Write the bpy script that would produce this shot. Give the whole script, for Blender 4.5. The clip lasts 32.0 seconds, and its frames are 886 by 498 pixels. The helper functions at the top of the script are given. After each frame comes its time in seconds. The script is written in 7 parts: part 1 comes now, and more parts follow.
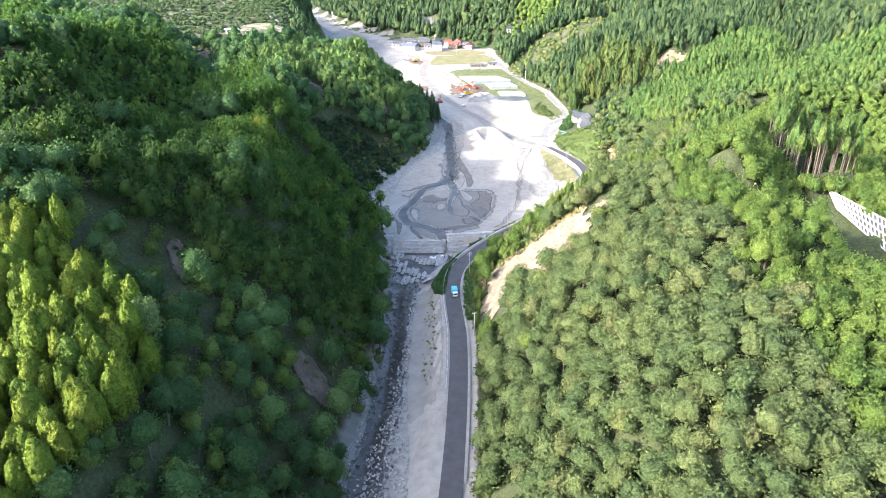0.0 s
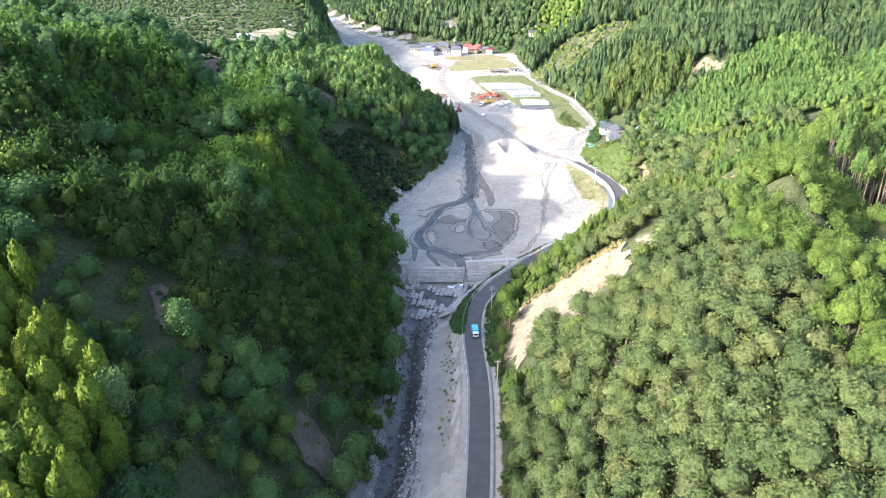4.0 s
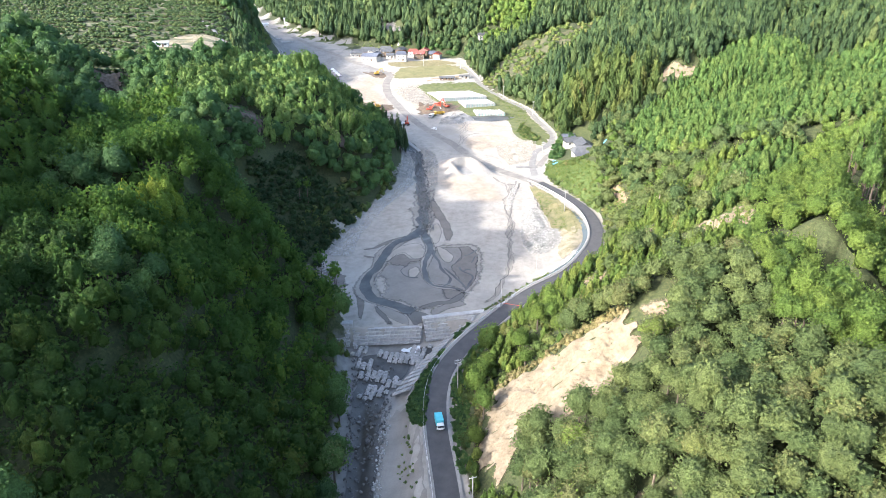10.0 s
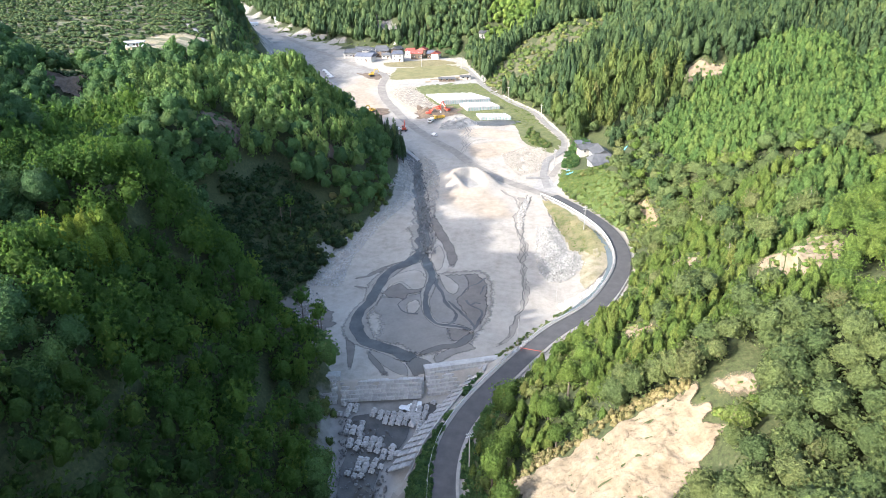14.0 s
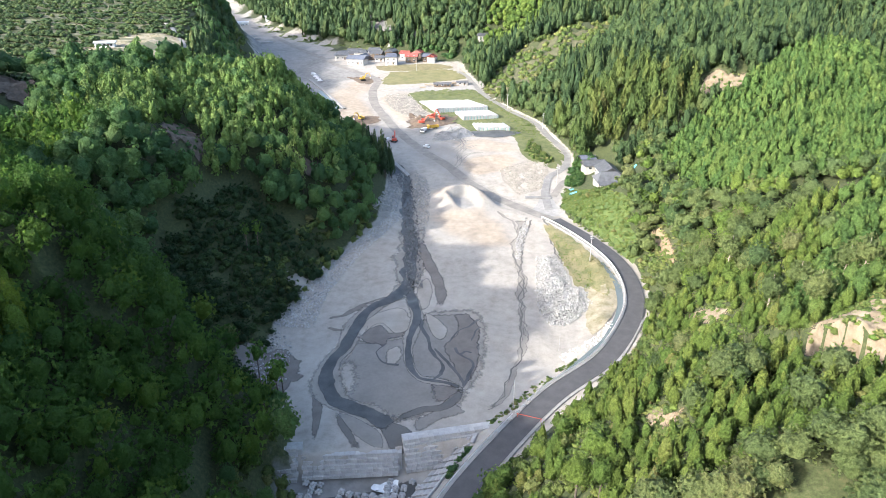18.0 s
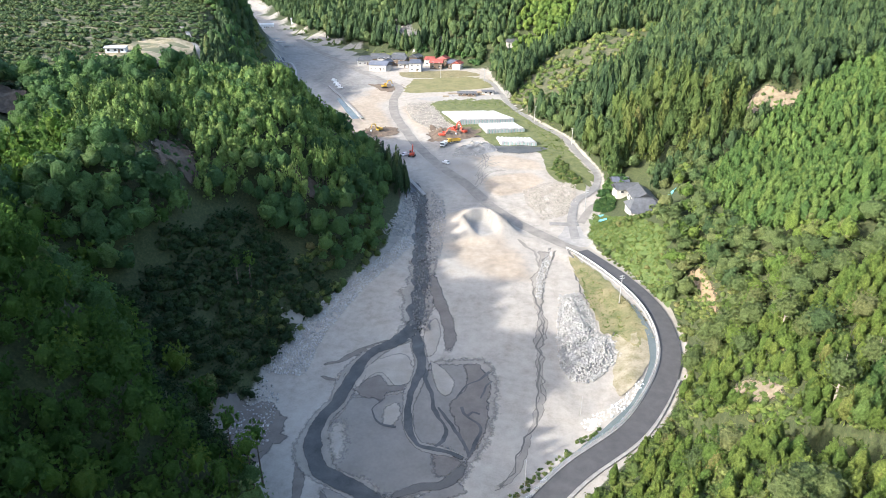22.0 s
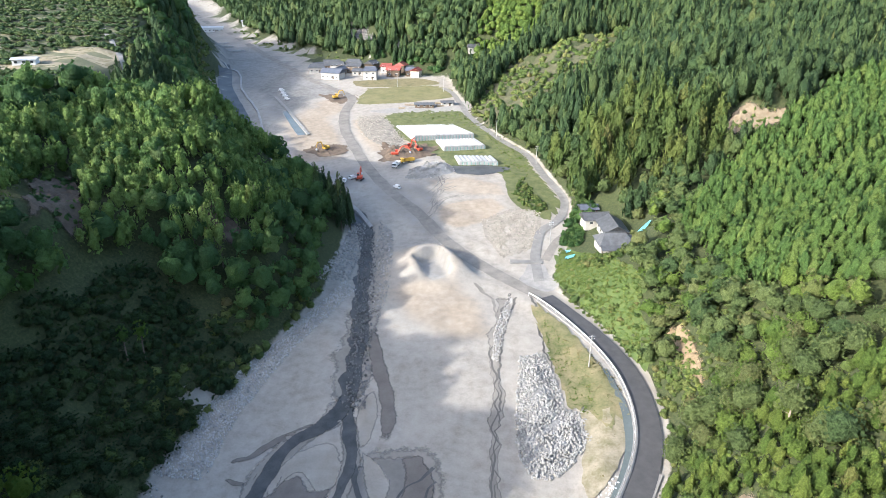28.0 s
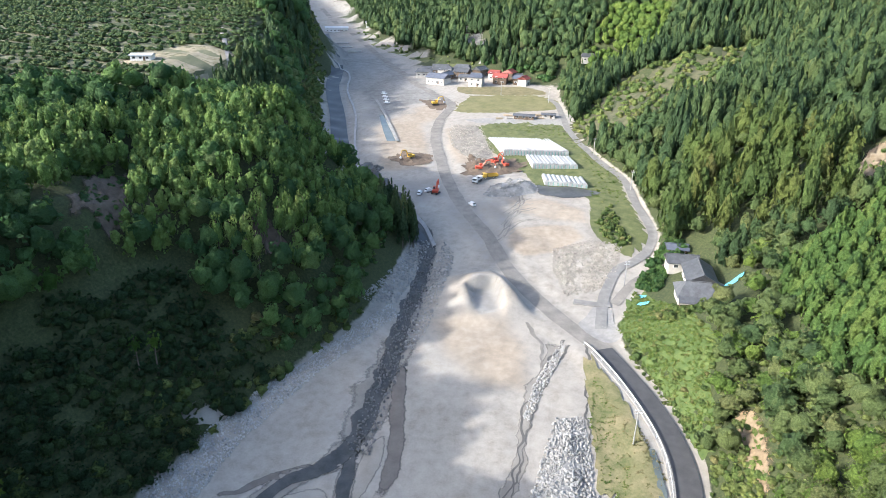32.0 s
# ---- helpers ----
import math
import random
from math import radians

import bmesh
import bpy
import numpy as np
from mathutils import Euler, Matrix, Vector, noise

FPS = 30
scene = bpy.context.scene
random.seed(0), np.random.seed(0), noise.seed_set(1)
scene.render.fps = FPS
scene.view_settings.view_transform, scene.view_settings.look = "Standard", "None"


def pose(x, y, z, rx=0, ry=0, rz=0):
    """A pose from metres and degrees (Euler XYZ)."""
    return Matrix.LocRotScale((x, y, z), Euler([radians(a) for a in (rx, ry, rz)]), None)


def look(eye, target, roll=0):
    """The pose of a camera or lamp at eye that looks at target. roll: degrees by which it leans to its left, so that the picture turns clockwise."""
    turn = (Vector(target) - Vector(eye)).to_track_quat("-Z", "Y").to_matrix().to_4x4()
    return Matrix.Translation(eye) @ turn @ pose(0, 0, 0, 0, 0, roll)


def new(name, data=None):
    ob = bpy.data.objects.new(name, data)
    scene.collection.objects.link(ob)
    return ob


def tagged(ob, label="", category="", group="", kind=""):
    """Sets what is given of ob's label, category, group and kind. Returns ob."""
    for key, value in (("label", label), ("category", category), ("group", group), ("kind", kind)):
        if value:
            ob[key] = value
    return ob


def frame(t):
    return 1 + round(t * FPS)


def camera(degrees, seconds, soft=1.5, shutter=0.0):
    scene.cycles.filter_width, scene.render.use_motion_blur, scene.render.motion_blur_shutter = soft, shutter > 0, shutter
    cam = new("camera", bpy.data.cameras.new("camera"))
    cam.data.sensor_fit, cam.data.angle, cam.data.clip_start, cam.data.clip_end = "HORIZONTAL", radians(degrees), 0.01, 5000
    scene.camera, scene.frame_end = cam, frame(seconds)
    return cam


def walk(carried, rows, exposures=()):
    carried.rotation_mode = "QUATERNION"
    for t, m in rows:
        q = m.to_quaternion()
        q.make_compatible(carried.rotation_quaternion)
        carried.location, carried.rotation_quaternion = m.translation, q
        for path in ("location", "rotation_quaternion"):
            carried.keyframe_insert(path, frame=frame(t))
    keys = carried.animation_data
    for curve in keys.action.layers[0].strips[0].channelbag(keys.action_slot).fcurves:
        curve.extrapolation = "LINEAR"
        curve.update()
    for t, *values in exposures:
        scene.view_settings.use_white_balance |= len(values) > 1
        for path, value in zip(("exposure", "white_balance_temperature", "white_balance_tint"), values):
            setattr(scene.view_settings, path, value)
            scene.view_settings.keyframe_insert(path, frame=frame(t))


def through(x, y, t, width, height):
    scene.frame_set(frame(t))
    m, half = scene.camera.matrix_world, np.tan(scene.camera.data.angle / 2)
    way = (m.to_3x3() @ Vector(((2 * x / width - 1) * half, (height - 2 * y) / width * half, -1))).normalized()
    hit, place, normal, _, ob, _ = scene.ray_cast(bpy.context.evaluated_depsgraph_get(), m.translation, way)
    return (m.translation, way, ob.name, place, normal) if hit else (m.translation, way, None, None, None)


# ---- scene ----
cam = camera(70.65, 32.0, 0.5)
PATH = [
    (0, (0.24, 0.13, 101.67), (-17.22, 90.20, 61.90), 0.13),
    (0.5, (-0.40, 3.01, 101.77), (-20.35, 92.61, 62.09), 0.26),
    (1, (-0.96, 5.91, 101.86), (-24.35, 94.68, 62.21), 0.41),
    (1.5, (-1.49, 8.82, 101.96), (-26.55, 97.18, 62.39), 0.30),
    (2, (-2.11, 11.74, 102.10), (-27.86, 99.89, 62.52), 0.28),
    (2.5, (-2.86, 14.67, 102.28), (-27.16, 103.22, 62.68), 0.25),
    (3, (-3.65, 17.61, 102.51), (-26.76, 106.47, 62.90), 0.13),
    (3.5, (-4.45, 20.59, 102.78), (-26.95, 109.60, 63.15), -0.06),
    (4, (-5.31, 23.69, 103.05), (-25.43, 113.25, 63.37), -0.09),
    (4.5, (-6.24, 27.03, 103.22), (-22.63, 117.32, 63.47), -0.32),
    (6.5, (-10.00, 41.20, 103.61), (-23.43, 132.05, 64.02), -0.44),
    (7, (-10.84, 44.90, 103.70), (-23.85, 135.82, 64.15), -0.45),
    (7.5, (-11.55, 48.78, 103.84), (-24.49, 139.71, 64.28), -0.38),
    (8, (-12.20, 52.72, 104.02), (-24.93, 143.64, 64.37), -0.34),
    (8.5, (-12.81, 56.64, 104.11), (-25.48, 147.57, 64.46), -0.40),
    (9, (-13.40, 60.52, 103.92), (-25.99, 151.48, 64.32), -0.36),
    (9.5, (-14.00, 64.39, 103.26), (-26.53, 155.36, 63.66), -0.33),
    (10, (-14.65, 68.32, 102.14), (-27.18, 159.28, 62.53), -0.33),
    (10.5, (-15.36, 72.36, 100.78), (-27.93, 163.31, 61.17), -0.30),
    (11, (-16.13, 76.52, 99.52), (-28.66, 167.46, 59.86), -0.28),
    (11.5, (-16.95, 80.79, 98.59), (-29.55, 171.72, 58.93), -0.36),
    (12, (-17.83, 85.13, 98.02), (-30.51, 176.04, 58.35), -0.41),
    (12.5, (-18.76, 89.48, 97.69), (-31.42, 180.40, 58.04), -0.44),
    (13, (-19.65, 93.85, 97.55), (-32.34, 184.81, 58.00), -0.45),
    (13.5, (-20.44, 98.20, 97.56), (-32.97, 189.18, 58.01), -0.64),
    (14, (-21.06, 102.39, 97.66), (-33.34, 193.41, 58.10), -0.66),
    (14.5, (-21.40, 106.30, 97.66), (-32.94, 197.37, 58.00), -0.59),
    (16.5, (-21.97, 121.25, 97.24), (-32.99, 212.39, 57.58), -0.32),
    (17, (-21.99, 124.89, 97.16), (-32.85, 216.08, 57.57), -0.28),
    (17.5, (-21.81, 128.39, 97.16), (-32.15, 219.63, 57.56), -0.22),
    (18, (-21.35, 131.79, 97.18), (-33.45, 222.83, 57.61), -0.04),
    (18.5, (-20.62, 135.16, 97.22), (-34.88, 225.93, 57.75), 0.05),
    (19, (-19.80, 138.50, 97.30), (-35.10, 229.10, 57.84), 0.03),
    (19.5, (-19.13, 141.75, 97.44), (-35.98, 232.10, 58.03), 0.10),
    (20, (-18.79, 144.88, 97.65), (-36.77, 234.99, 58.20), 0.14),
    (20.5, (-18.78, 147.86, 97.91), (-37.37, 237.84, 58.45), 0.25),
    (21, (-18.97, 150.72, 98.23), (-37.89, 240.63, 58.76), 0.31),
    (21.5, (-19.28, 153.45, 98.61), (-37.75, 243.44, 59.10), 0.29),
    (22, (-19.66, 156.10, 99.07), (-36.24, 246.44, 59.53), 0.23),
    (22.5, (-20.05, 158.78, 99.54), (-35.66, 249.24, 59.88), 0.25),
    (23, (-20.45, 161.60, 99.88), (-35.62, 252.09, 60.11), 0.09),
    (23.5, (-20.86, 164.57, 100.02), (-35.47, 255.17, 60.29), 0.23),
    (24, (-21.25, 167.58, 100.05), (-35.49, 258.29, 60.43), 0.39),
    (24.5, (-21.58, 170.59, 100.12), (-35.55, 261.31, 60.43), 0.36),
    (25, (-21.81, 173.60, 100.24), (-35.57, 264.35, 60.56), 0.35),
    (25.5, (-21.87, 176.59, 100.43), (-35.52, 267.38, 60.78), 0.27),
    (26, (-21.60, 179.52, 100.68), (-34.48, 270.40, 60.99), 0.07),
    (26.5, (-20.62, 182.38, 100.95), (-32.00, 273.45, 61.23), 0.23),
    (28.5, (-14.42, 193.72, 101.98), (-28.48, 284.30, 62.01), 0.29),
    (29, (-12.36, 196.58, 102.21), (-29.81, 286.58, 62.28), 0.20),
    (29.5, (-9.76, 199.47, 102.41), (-30.81, 288.69, 62.44), 0.15),
    (30, (-7.07, 202.38, 102.59), (-31.40, 290.77, 62.65), 0.24),
    (30.5, (-4.56, 205.29, 102.74), (-30.72, 293.16, 62.80), 0.27),
    (31, (-2.45, 208.22, 102.83), (-30.14, 295.62, 62.90), 0.35),
    (31.5, (-0.82, 211.17, 102.87), (-30.76, 297.84, 62.98), 0.63),
    (32, (0.47, 214.14, 102.88), (-30.92, 300.35, 63.10), 0.86),
]
walk(cam, [(t, look(eye, target, roll)) for t, eye, target, roll in PATH], [(0.0, 2.42, 6200, 13), (9.0, 2.20, 6330, 12), (20.0, 1.90, 6330, 10.5), (26.0, 1.70, 6250, 10), (32.0, 1.64, 6150, 10)])

# ---------------------------------------------------------------- light
SUN_EL, SUN_AZ = radians(25.0), radians(234.0)      # azimuth clockwise from +y, where the sun stands
world = bpy.data.worlds.new("world")
scene.world = world
world.use_nodes = True
wn = world.node_tree.nodes
sky = wn.new("ShaderNodeTexSky")
sky.sky_type, sky.sun_disc = "NISHITA", False
sky.sun_elevation, sky.sun_rotation = SUN_EL, SUN_AZ
sky.air_density, sky.dust_density = 1.0, 3.0
wn["Background"].inputs["Strength"].default_value = 0.15
world.node_tree.links.new(sky.outputs[0], wn["Background"].inputs[0])
sun_way = Vector((math.sin(SUN_AZ) * math.cos(SUN_EL), math.cos(SUN_AZ) * math.cos(SUN_EL), math.sin(SUN_EL)))
sun = new("sun", bpy.data.lights.new("sun", "SUN"))
sun.data.energy, sun.data.angle, sun.data.color = 2.42, radians(0.5), (1.0, 0.94, 0.85)
sun.matrix_world = look(sun_way * 500, (0, 0, 0))


# ---------------------------------------------------------------- materials
def nodes_of(name):
    m = bpy.data.materials.new(name)
    m.use_nodes = True
    return m, m.node_tree.nodes, m.node_tree.links, m.node_tree.nodes["Principled BSDF"]


def ramp(n, stops):
    r = n.new("ShaderNodeValToRGB")
    while len(r.color_ramp.elements) < len(stops):
        r.color_ramp.elements.new(0.5)
    for e, (p, c) in zip(r.color_ramp.elements, stops):
        e.position, e.color = p, (*c, 1)
    return r


def noise_tex(n, l, scale, detail=5.0, rough=0.6, coord="Object"):
    tc = n.new("ShaderNodeTexCoord")
    t = n.new("ShaderNodeTexNoise")
    t.inputs["Scale"].default_value, t.inputs["Detail"].default_value, t.inputs["Roughness"].default_value = scale, detail, rough
    l.new(tc.outputs[coord], t.inputs["Vector"])
    return t


def mat(name, dark, light, scale=0.5, rough=0.85, bump=0.3, fine=6.0, metal=0.0, vary=0.0, bump_dist=0.1):
    """Two-scale mottled surface between two colours. vary: how far single objects differ in brightness."""
    m, n, l, p = nodes_of(name)
    a, b = noise_tex(n, l, scale), noise_tex(n, l, fine)
    mix = n.new("ShaderNodeMath")
    mix.operation = "MULTIPLY_ADD"
    l.new(b.outputs["Fac"], mix.inputs[0])
    mix.inputs[1].default_value = 0.45
    l.new(a.outputs["Fac"], mix.inputs[2])
    r = ramp(n, [(0.45, dark), (1.0, light)])
    l.new(mix.outputs[0], r.inputs[0])
    out = r.outputs[0]
    if vary:
        info, hsv, ma = n.new("ShaderNodeObjectInfo"), n.new("ShaderNodeHueSaturation"), n.new("ShaderNodeMapRange")
        ma.inputs["To Min"].default_value, ma.inputs["To Max"].default_value = 1 - vary, 1 + vary
        l.new(info.outputs["Random"], ma.inputs["Value"])
        l.new(ma.outputs[0], hsv.inputs["Value"])
        l.new(out, hsv.inputs["Color"])
        out = hsv.outputs[0]
    l.new(out, p.inputs["Base Color"])
    p.inputs["Roughness"].default_value, p.inputs["Metallic"].default_value = rough, metal
    if bump:
        bp = n.new("ShaderNodeBump")
        bp.inputs["Strength"].default_value, bp.inputs["Distance"].default_value = bump, bump_dist
        l.new(b.outputs["Fac"], bp.inputs["Height"])
        l.new(bp.outputs[0], p.inputs["Normal"])
    return m


def leaf_mat(name, stops, through=0.12, relief=1.2):
    """Foliage: each tree takes its own tone from its tint, each spray a little of its own."""
    m, n, l, p = nodes_of(name)
    at, info, isl = n.new("ShaderNodeAttribute"), n.new("ShaderNodeObjectInfo"), n.new("ShaderNodeNewGeometry")
    at.attribute_name = "tint"
    add, fr, add2 = n.new("ShaderNodeMath"), n.new("ShaderNodeMath"), n.new("ShaderNodeMath")
    l.new(at.outputs["Fac"], add.inputs[0])
    l.new(info.outputs["Random"], add.inputs[1])
    fr.operation = "FRACT"
    l.new(add.outputs[0], fr.inputs[0])
    add2.operation = "MULTIPLY_ADD"
    l.new(isl.outputs["Random Per Island"], add2.inputs[0])
    add2.inputs[1].default_value = 0.16
    half = n.new("ShaderNodeMath")
    half.operation = "MULTIPLY"
    half.inputs[1].default_value = 0.84
    l.new(fr.outputs[0], half.inputs[0])
    l.new(half.outputs[0], add2.inputs[2])
    r = ramp(n, stops)
    l.new(add2.outputs[0], r.inputs[0])
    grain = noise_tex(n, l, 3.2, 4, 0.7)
    # clumps of leaves about a metre across, with leaf grain on them
    tc, vo = n.new("ShaderNodeTexCoord"), n.new("ShaderNodeTexVoronoi")
    vo.inputs["Scale"].default_value = 1.0
    warp = noise_tex(n, l, 1.6, 3, 0.6)
    wm = n.new("ShaderNodeVectorMath")
    wm.operation = "MULTIPLY_ADD"
    wm.inputs[1].default_value = (0.9, 0.9, 0.9)
    l.new(warp.outputs["Color"], wm.inputs[0])
    l.new(tc.outputs["Object"], wm.inputs[2])
    l.new(wm.outputs[0], vo.inputs["Vector"])
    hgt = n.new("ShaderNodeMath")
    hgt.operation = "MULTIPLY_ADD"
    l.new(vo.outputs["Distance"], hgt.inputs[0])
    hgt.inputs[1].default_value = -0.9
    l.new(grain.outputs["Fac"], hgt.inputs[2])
    bp = n.new("ShaderNodeBump")
    bp.inputs["Strength"].default_value, bp.inputs["Distance"].default_value = 1.0, relief
    l.new(hgt.outputs[0], bp.inputs["Height"])
    l.new(bp.outputs[0], p.inputs["Normal"])
    # the leaf grain's hollows are darkened too, shade between leaves put into the colour
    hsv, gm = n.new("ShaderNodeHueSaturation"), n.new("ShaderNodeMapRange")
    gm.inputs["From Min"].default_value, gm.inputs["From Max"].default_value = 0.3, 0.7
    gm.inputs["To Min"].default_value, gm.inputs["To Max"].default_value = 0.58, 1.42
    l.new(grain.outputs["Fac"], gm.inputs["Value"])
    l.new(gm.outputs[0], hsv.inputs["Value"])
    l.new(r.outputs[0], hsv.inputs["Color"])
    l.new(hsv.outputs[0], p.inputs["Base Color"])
    p.inputs["Roughness"].default_value = 0.7
    p.inputs["Specular IOR Level"].default_value = 0.2
    tr, ms = n.new("ShaderNodeBsdfTranslucent"), n.new("ShaderNodeMixShader")
    l.new(r.outputs[0], tr.inputs["Color"])
    ms.inputs[0].default_value = through
    l.new(p.outputs[0], ms.inputs[1])
    l.new(tr.outputs[0], ms.inputs[2])
    l.new(ms.outputs[0], n["Material Output"].inputs["Surface"])
    return m


def ground_mat():
    """Pale flood sand where the sand share is high, dark litter and low green on the hillsides."""
    m, n, l, p = nodes_of("ground_mat")
    at = n.new("ShaderNodeAttribute")
    at.attribute_name = "sand"
    big, mid, fine = noise_tex(n, l, 0.05, 7, 0.6), noise_tex(n, l, 0.4, 6, 0.62), noise_tex(n, l, 2.6, 4, 0.6)
    # streaks along the way of the flood
    streak, mp, tc = n.new("ShaderNodeTexNoise"), n.new("ShaderNodeMapping"), n.new("ShaderNodeTexCoord")
    mp.inputs["Rotation"].default_value = (0, 0, radians(14))
    mp.inputs["Scale"].default_value = (0.6, 0.12, 0.3)
    streak.inputs["Scale"].default_value, streak.inputs["Detail"].default_value, streak.inputs["Roughness"].default_value = 1.0, 3, 0.5
    l.new(tc.outputs["Object"], mp.inputs["Vector"])
    l.new(mp.outputs[0], streak.inputs["Vector"])
    sand = ramp(n, [(0.32, (0.235, 0.214, 0.184)), (0.46, (0.305, 0.281, 0.245)), (0.54, (0.335, 0.310, 0.272)), (0.70, (0.385, 0.360, 0.320))])
    add = n.new("ShaderNodeMath")
    add.operation = "MULTIPLY_ADD"
    l.new(mid.outputs["Fac"], add.inputs[0])
    add.inputs[1].default_value = 0.5
    sub = n.new("ShaderNodeMath")
    sub.operation = "MULTIPLY"
    sub.inputs[1].default_value = 0.5
    l.new(big.outputs["Fac"], sub.inputs[0])
    l.new(sub.outputs[0], add.inputs[2])
    gr, pale = n.new("ShaderNodeMath"), n.new("ShaderNodeMath")
    gr.operation = "MULTIPLY_ADD"
    l.new(fine.outputs["Fac"], gr.inputs[0])
    gr.inputs[1].default_value = 0.26
    pale.operation = "MULTIPLY_ADD"
    l.new(streak.outputs["Fac"], pale.inputs[0])
    pale.inputs[1].default_value, pale.inputs[2].default_value = 0.10, -0.18
    l.new(pale.outputs[0], gr.inputs[2])
    tot = n.new("ShaderNodeMath")
    l.new(add.outputs[0], tot.inputs[0])
    l.new(gr.outputs[0], tot.inputs[1])
    l.new(tot.outputs[0], sand.inputs[0])
    soil = ramp(n, [(0.35, (0.020, 0.028, 0.011)), (0.52, (0.046, 0.062, 0.020)), (0.70, (0.095, 0.092, 0.045))])
    litter = noise_tex(n, l, 1.3, 8, 0.75)
    l.new(litter.outputs["Fac"], soil.inputs[0])
    edge = n.new("ShaderNodeMath")
    edge.operation = "MULTIPLY_ADD"
    l.new(mid.outputs["Fac"], edge.inputs[0])
    edge.inputs[1].default_value = 0.5
    l.new(at.outputs["Fac"], edge.inputs[2])
    cut = n.new("ShaderNodeMapRange")
    cut.inputs["From Min"].default_value, cut.inputs["From Max"].default_value = 0.65, 0.85
    l.new(edge.outputs[0], cut.inputs["Value"])
    mx = n.new("ShaderNodeMix")
    mx.data_type = "RGBA"
    l.new(cut.outputs[0], mx.inputs[0])
    l.new(soil.outputs[0], mx.inputs[6])
    l.new(sand.outputs[0], mx.inputs[7])
    tone = n.new("ShaderNodeAttribute")
    tone.attribute_name = "tone"
    last = mx.outputs[2]
    for way, stops in ((1, ((0.25, 0.198, 0.142), (0.39, 0.328, 0.255))), (-1, ((0.15, 0.145, 0.135), (0.27, 0.262, 0.248)))):
        ma, mr, m2 = n.new("ShaderNodeMath"), n.new("ShaderNodeMapRange"), n.new("ShaderNodeMix")
        ma.operation = "MULTIPLY_ADD"
        ma.inputs[1].default_value = way
        l.new(tone.outputs["Fac"], ma.inputs[0])
        l.new(mid.outputs["Fac"], ma.inputs[2])
        mr.inputs["From Min"].default_value, mr.inputs["From Max"].default_value = 0.68, 1.25
        mr.inputs["To Max"].default_value = 0.85
        l.new(ma.outputs[0], mr.inputs["Value"])
        cr = ramp(n, [(0.35, stops[0]), (0.65, stops[1])])
        l.new(add.outputs[0], cr.inputs[0])
        m2.data_type = "RGBA"
        l.new(mr.outputs[0], m2.inputs[0])
        l.new(last, m2.inputs[6])
        l.new(cr.outputs[0], m2.inputs[7])
        last = m2.outputs[2]
    l.new(last, p.inputs["Base Color"])
    p.inputs["Roughness"].default_value = 0.95
    bp = n.new("ShaderNodeBump")
    bp.inputs["Strength"].default_value, bp.inputs["Distance"].default_value = 0.22, 0.2
    l.new(fine.outputs["Fac"], bp.inputs["Height"])
    l.new(bp.outputs[0], p.inputs["Normal"])
    return m


def soft_edge(m, a=0.10, b=0.62, scale=0.9):
    """Let a thin layer thin out raggedly towards its rim, by its fade."""
    n, l = m.node_tree.nodes, m.node_tree.links
    at, ns, add, mr = n.new("ShaderNodeAttribute"), noise_tex(n, l, scale, 7, 0.68), n.new("ShaderNodeMath"), n.new("ShaderNodeMapRange")
    at.attribute_name = "fade"
    add.operation = "MULTIPLY_ADD"
    l.new(at.outputs["Fac"], add.inputs[0])
    add.inputs[1].default_value = 1.25
    sub = n.new("ShaderNodeMath")
    sub.operation = "MULTIPLY_ADD"
    l.new(ns.outputs["Fac"], sub.inputs[0])
    sub.inputs[1].default_value, sub.inputs[2].default_value = 1.5, -0.75
    l.new(sub.outputs[0], add.inputs[2])
    mr.inputs["From Min"].default_value, mr.inputs["From Max"].default_value = a, b
    l.new(add.outputs[0], mr.inputs["Value"])
    tr, ms = n.new("ShaderNodeBsdfTransparent"), n.new("ShaderNodeMixShader")
    l.new(mr.outputs[0], ms.inputs[0])
    l.new(tr.outputs[0], ms.inputs[1])
    l.new(n["Principled BSDF"].outputs[0], ms.inputs[2])
    l.new(ms.outputs[0], n["Material Output"].inputs["Surface"])
    return m


M_GROUND = ground_mat()
M_ASPHALT = mat("asphalt", (0.051, 0.051, 0.054), (0.090, 0.089, 0.090), 0.4, 0.8, 0.1, 9)
M_DUSTY = mat("dusty_track", (0.15, 0.14, 0.125), (0.29, 0.268, 0.238), 0.25, 0.95, 0.3, 3)
M_VERGE = mat("verge_concrete", (0.21, 0.203, 0.19), (0.35, 0.337, 0.317), 0.5, 0.9, 0.2, 5)
M_LANE = mat("worn_lane", (0.15, 0.147, 0.14), (0.26, 0.252, 0.24), 0.4, 0.9, 0.2, 5)
M_CONC = mat("concrete", (0.29, 0.285, 0.275), (0.50, 0.49, 0.475), 0.5, 0.85, 0.2, 5, vary=0.12)
M_WET = mat("wet_silt", (0.075, 0.07, 0.062), (0.135, 0.125, 0.11), 0.12, 0.6, 0.15, 2.5)
M_DAMP = mat("damp_sand", (0.125, 0.115, 0.10), (0.27, 0.25, 0.22), 0.16, 0.85, 0.2, 2.5)
M_MOIST = mat("moist_sand", (0.19, 0.174, 0.15), (0.30, 0.277, 0.242), 0.2, 0.9, 0.25, 3)
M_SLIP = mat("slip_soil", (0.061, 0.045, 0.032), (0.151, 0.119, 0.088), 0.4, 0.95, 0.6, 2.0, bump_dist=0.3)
M_SILT = mat("brown_wet_silt", (0.115, 0.100, 0.086), (0.185, 0.166, 0.146), 0.3, 0.75, 0.15, 2.5)
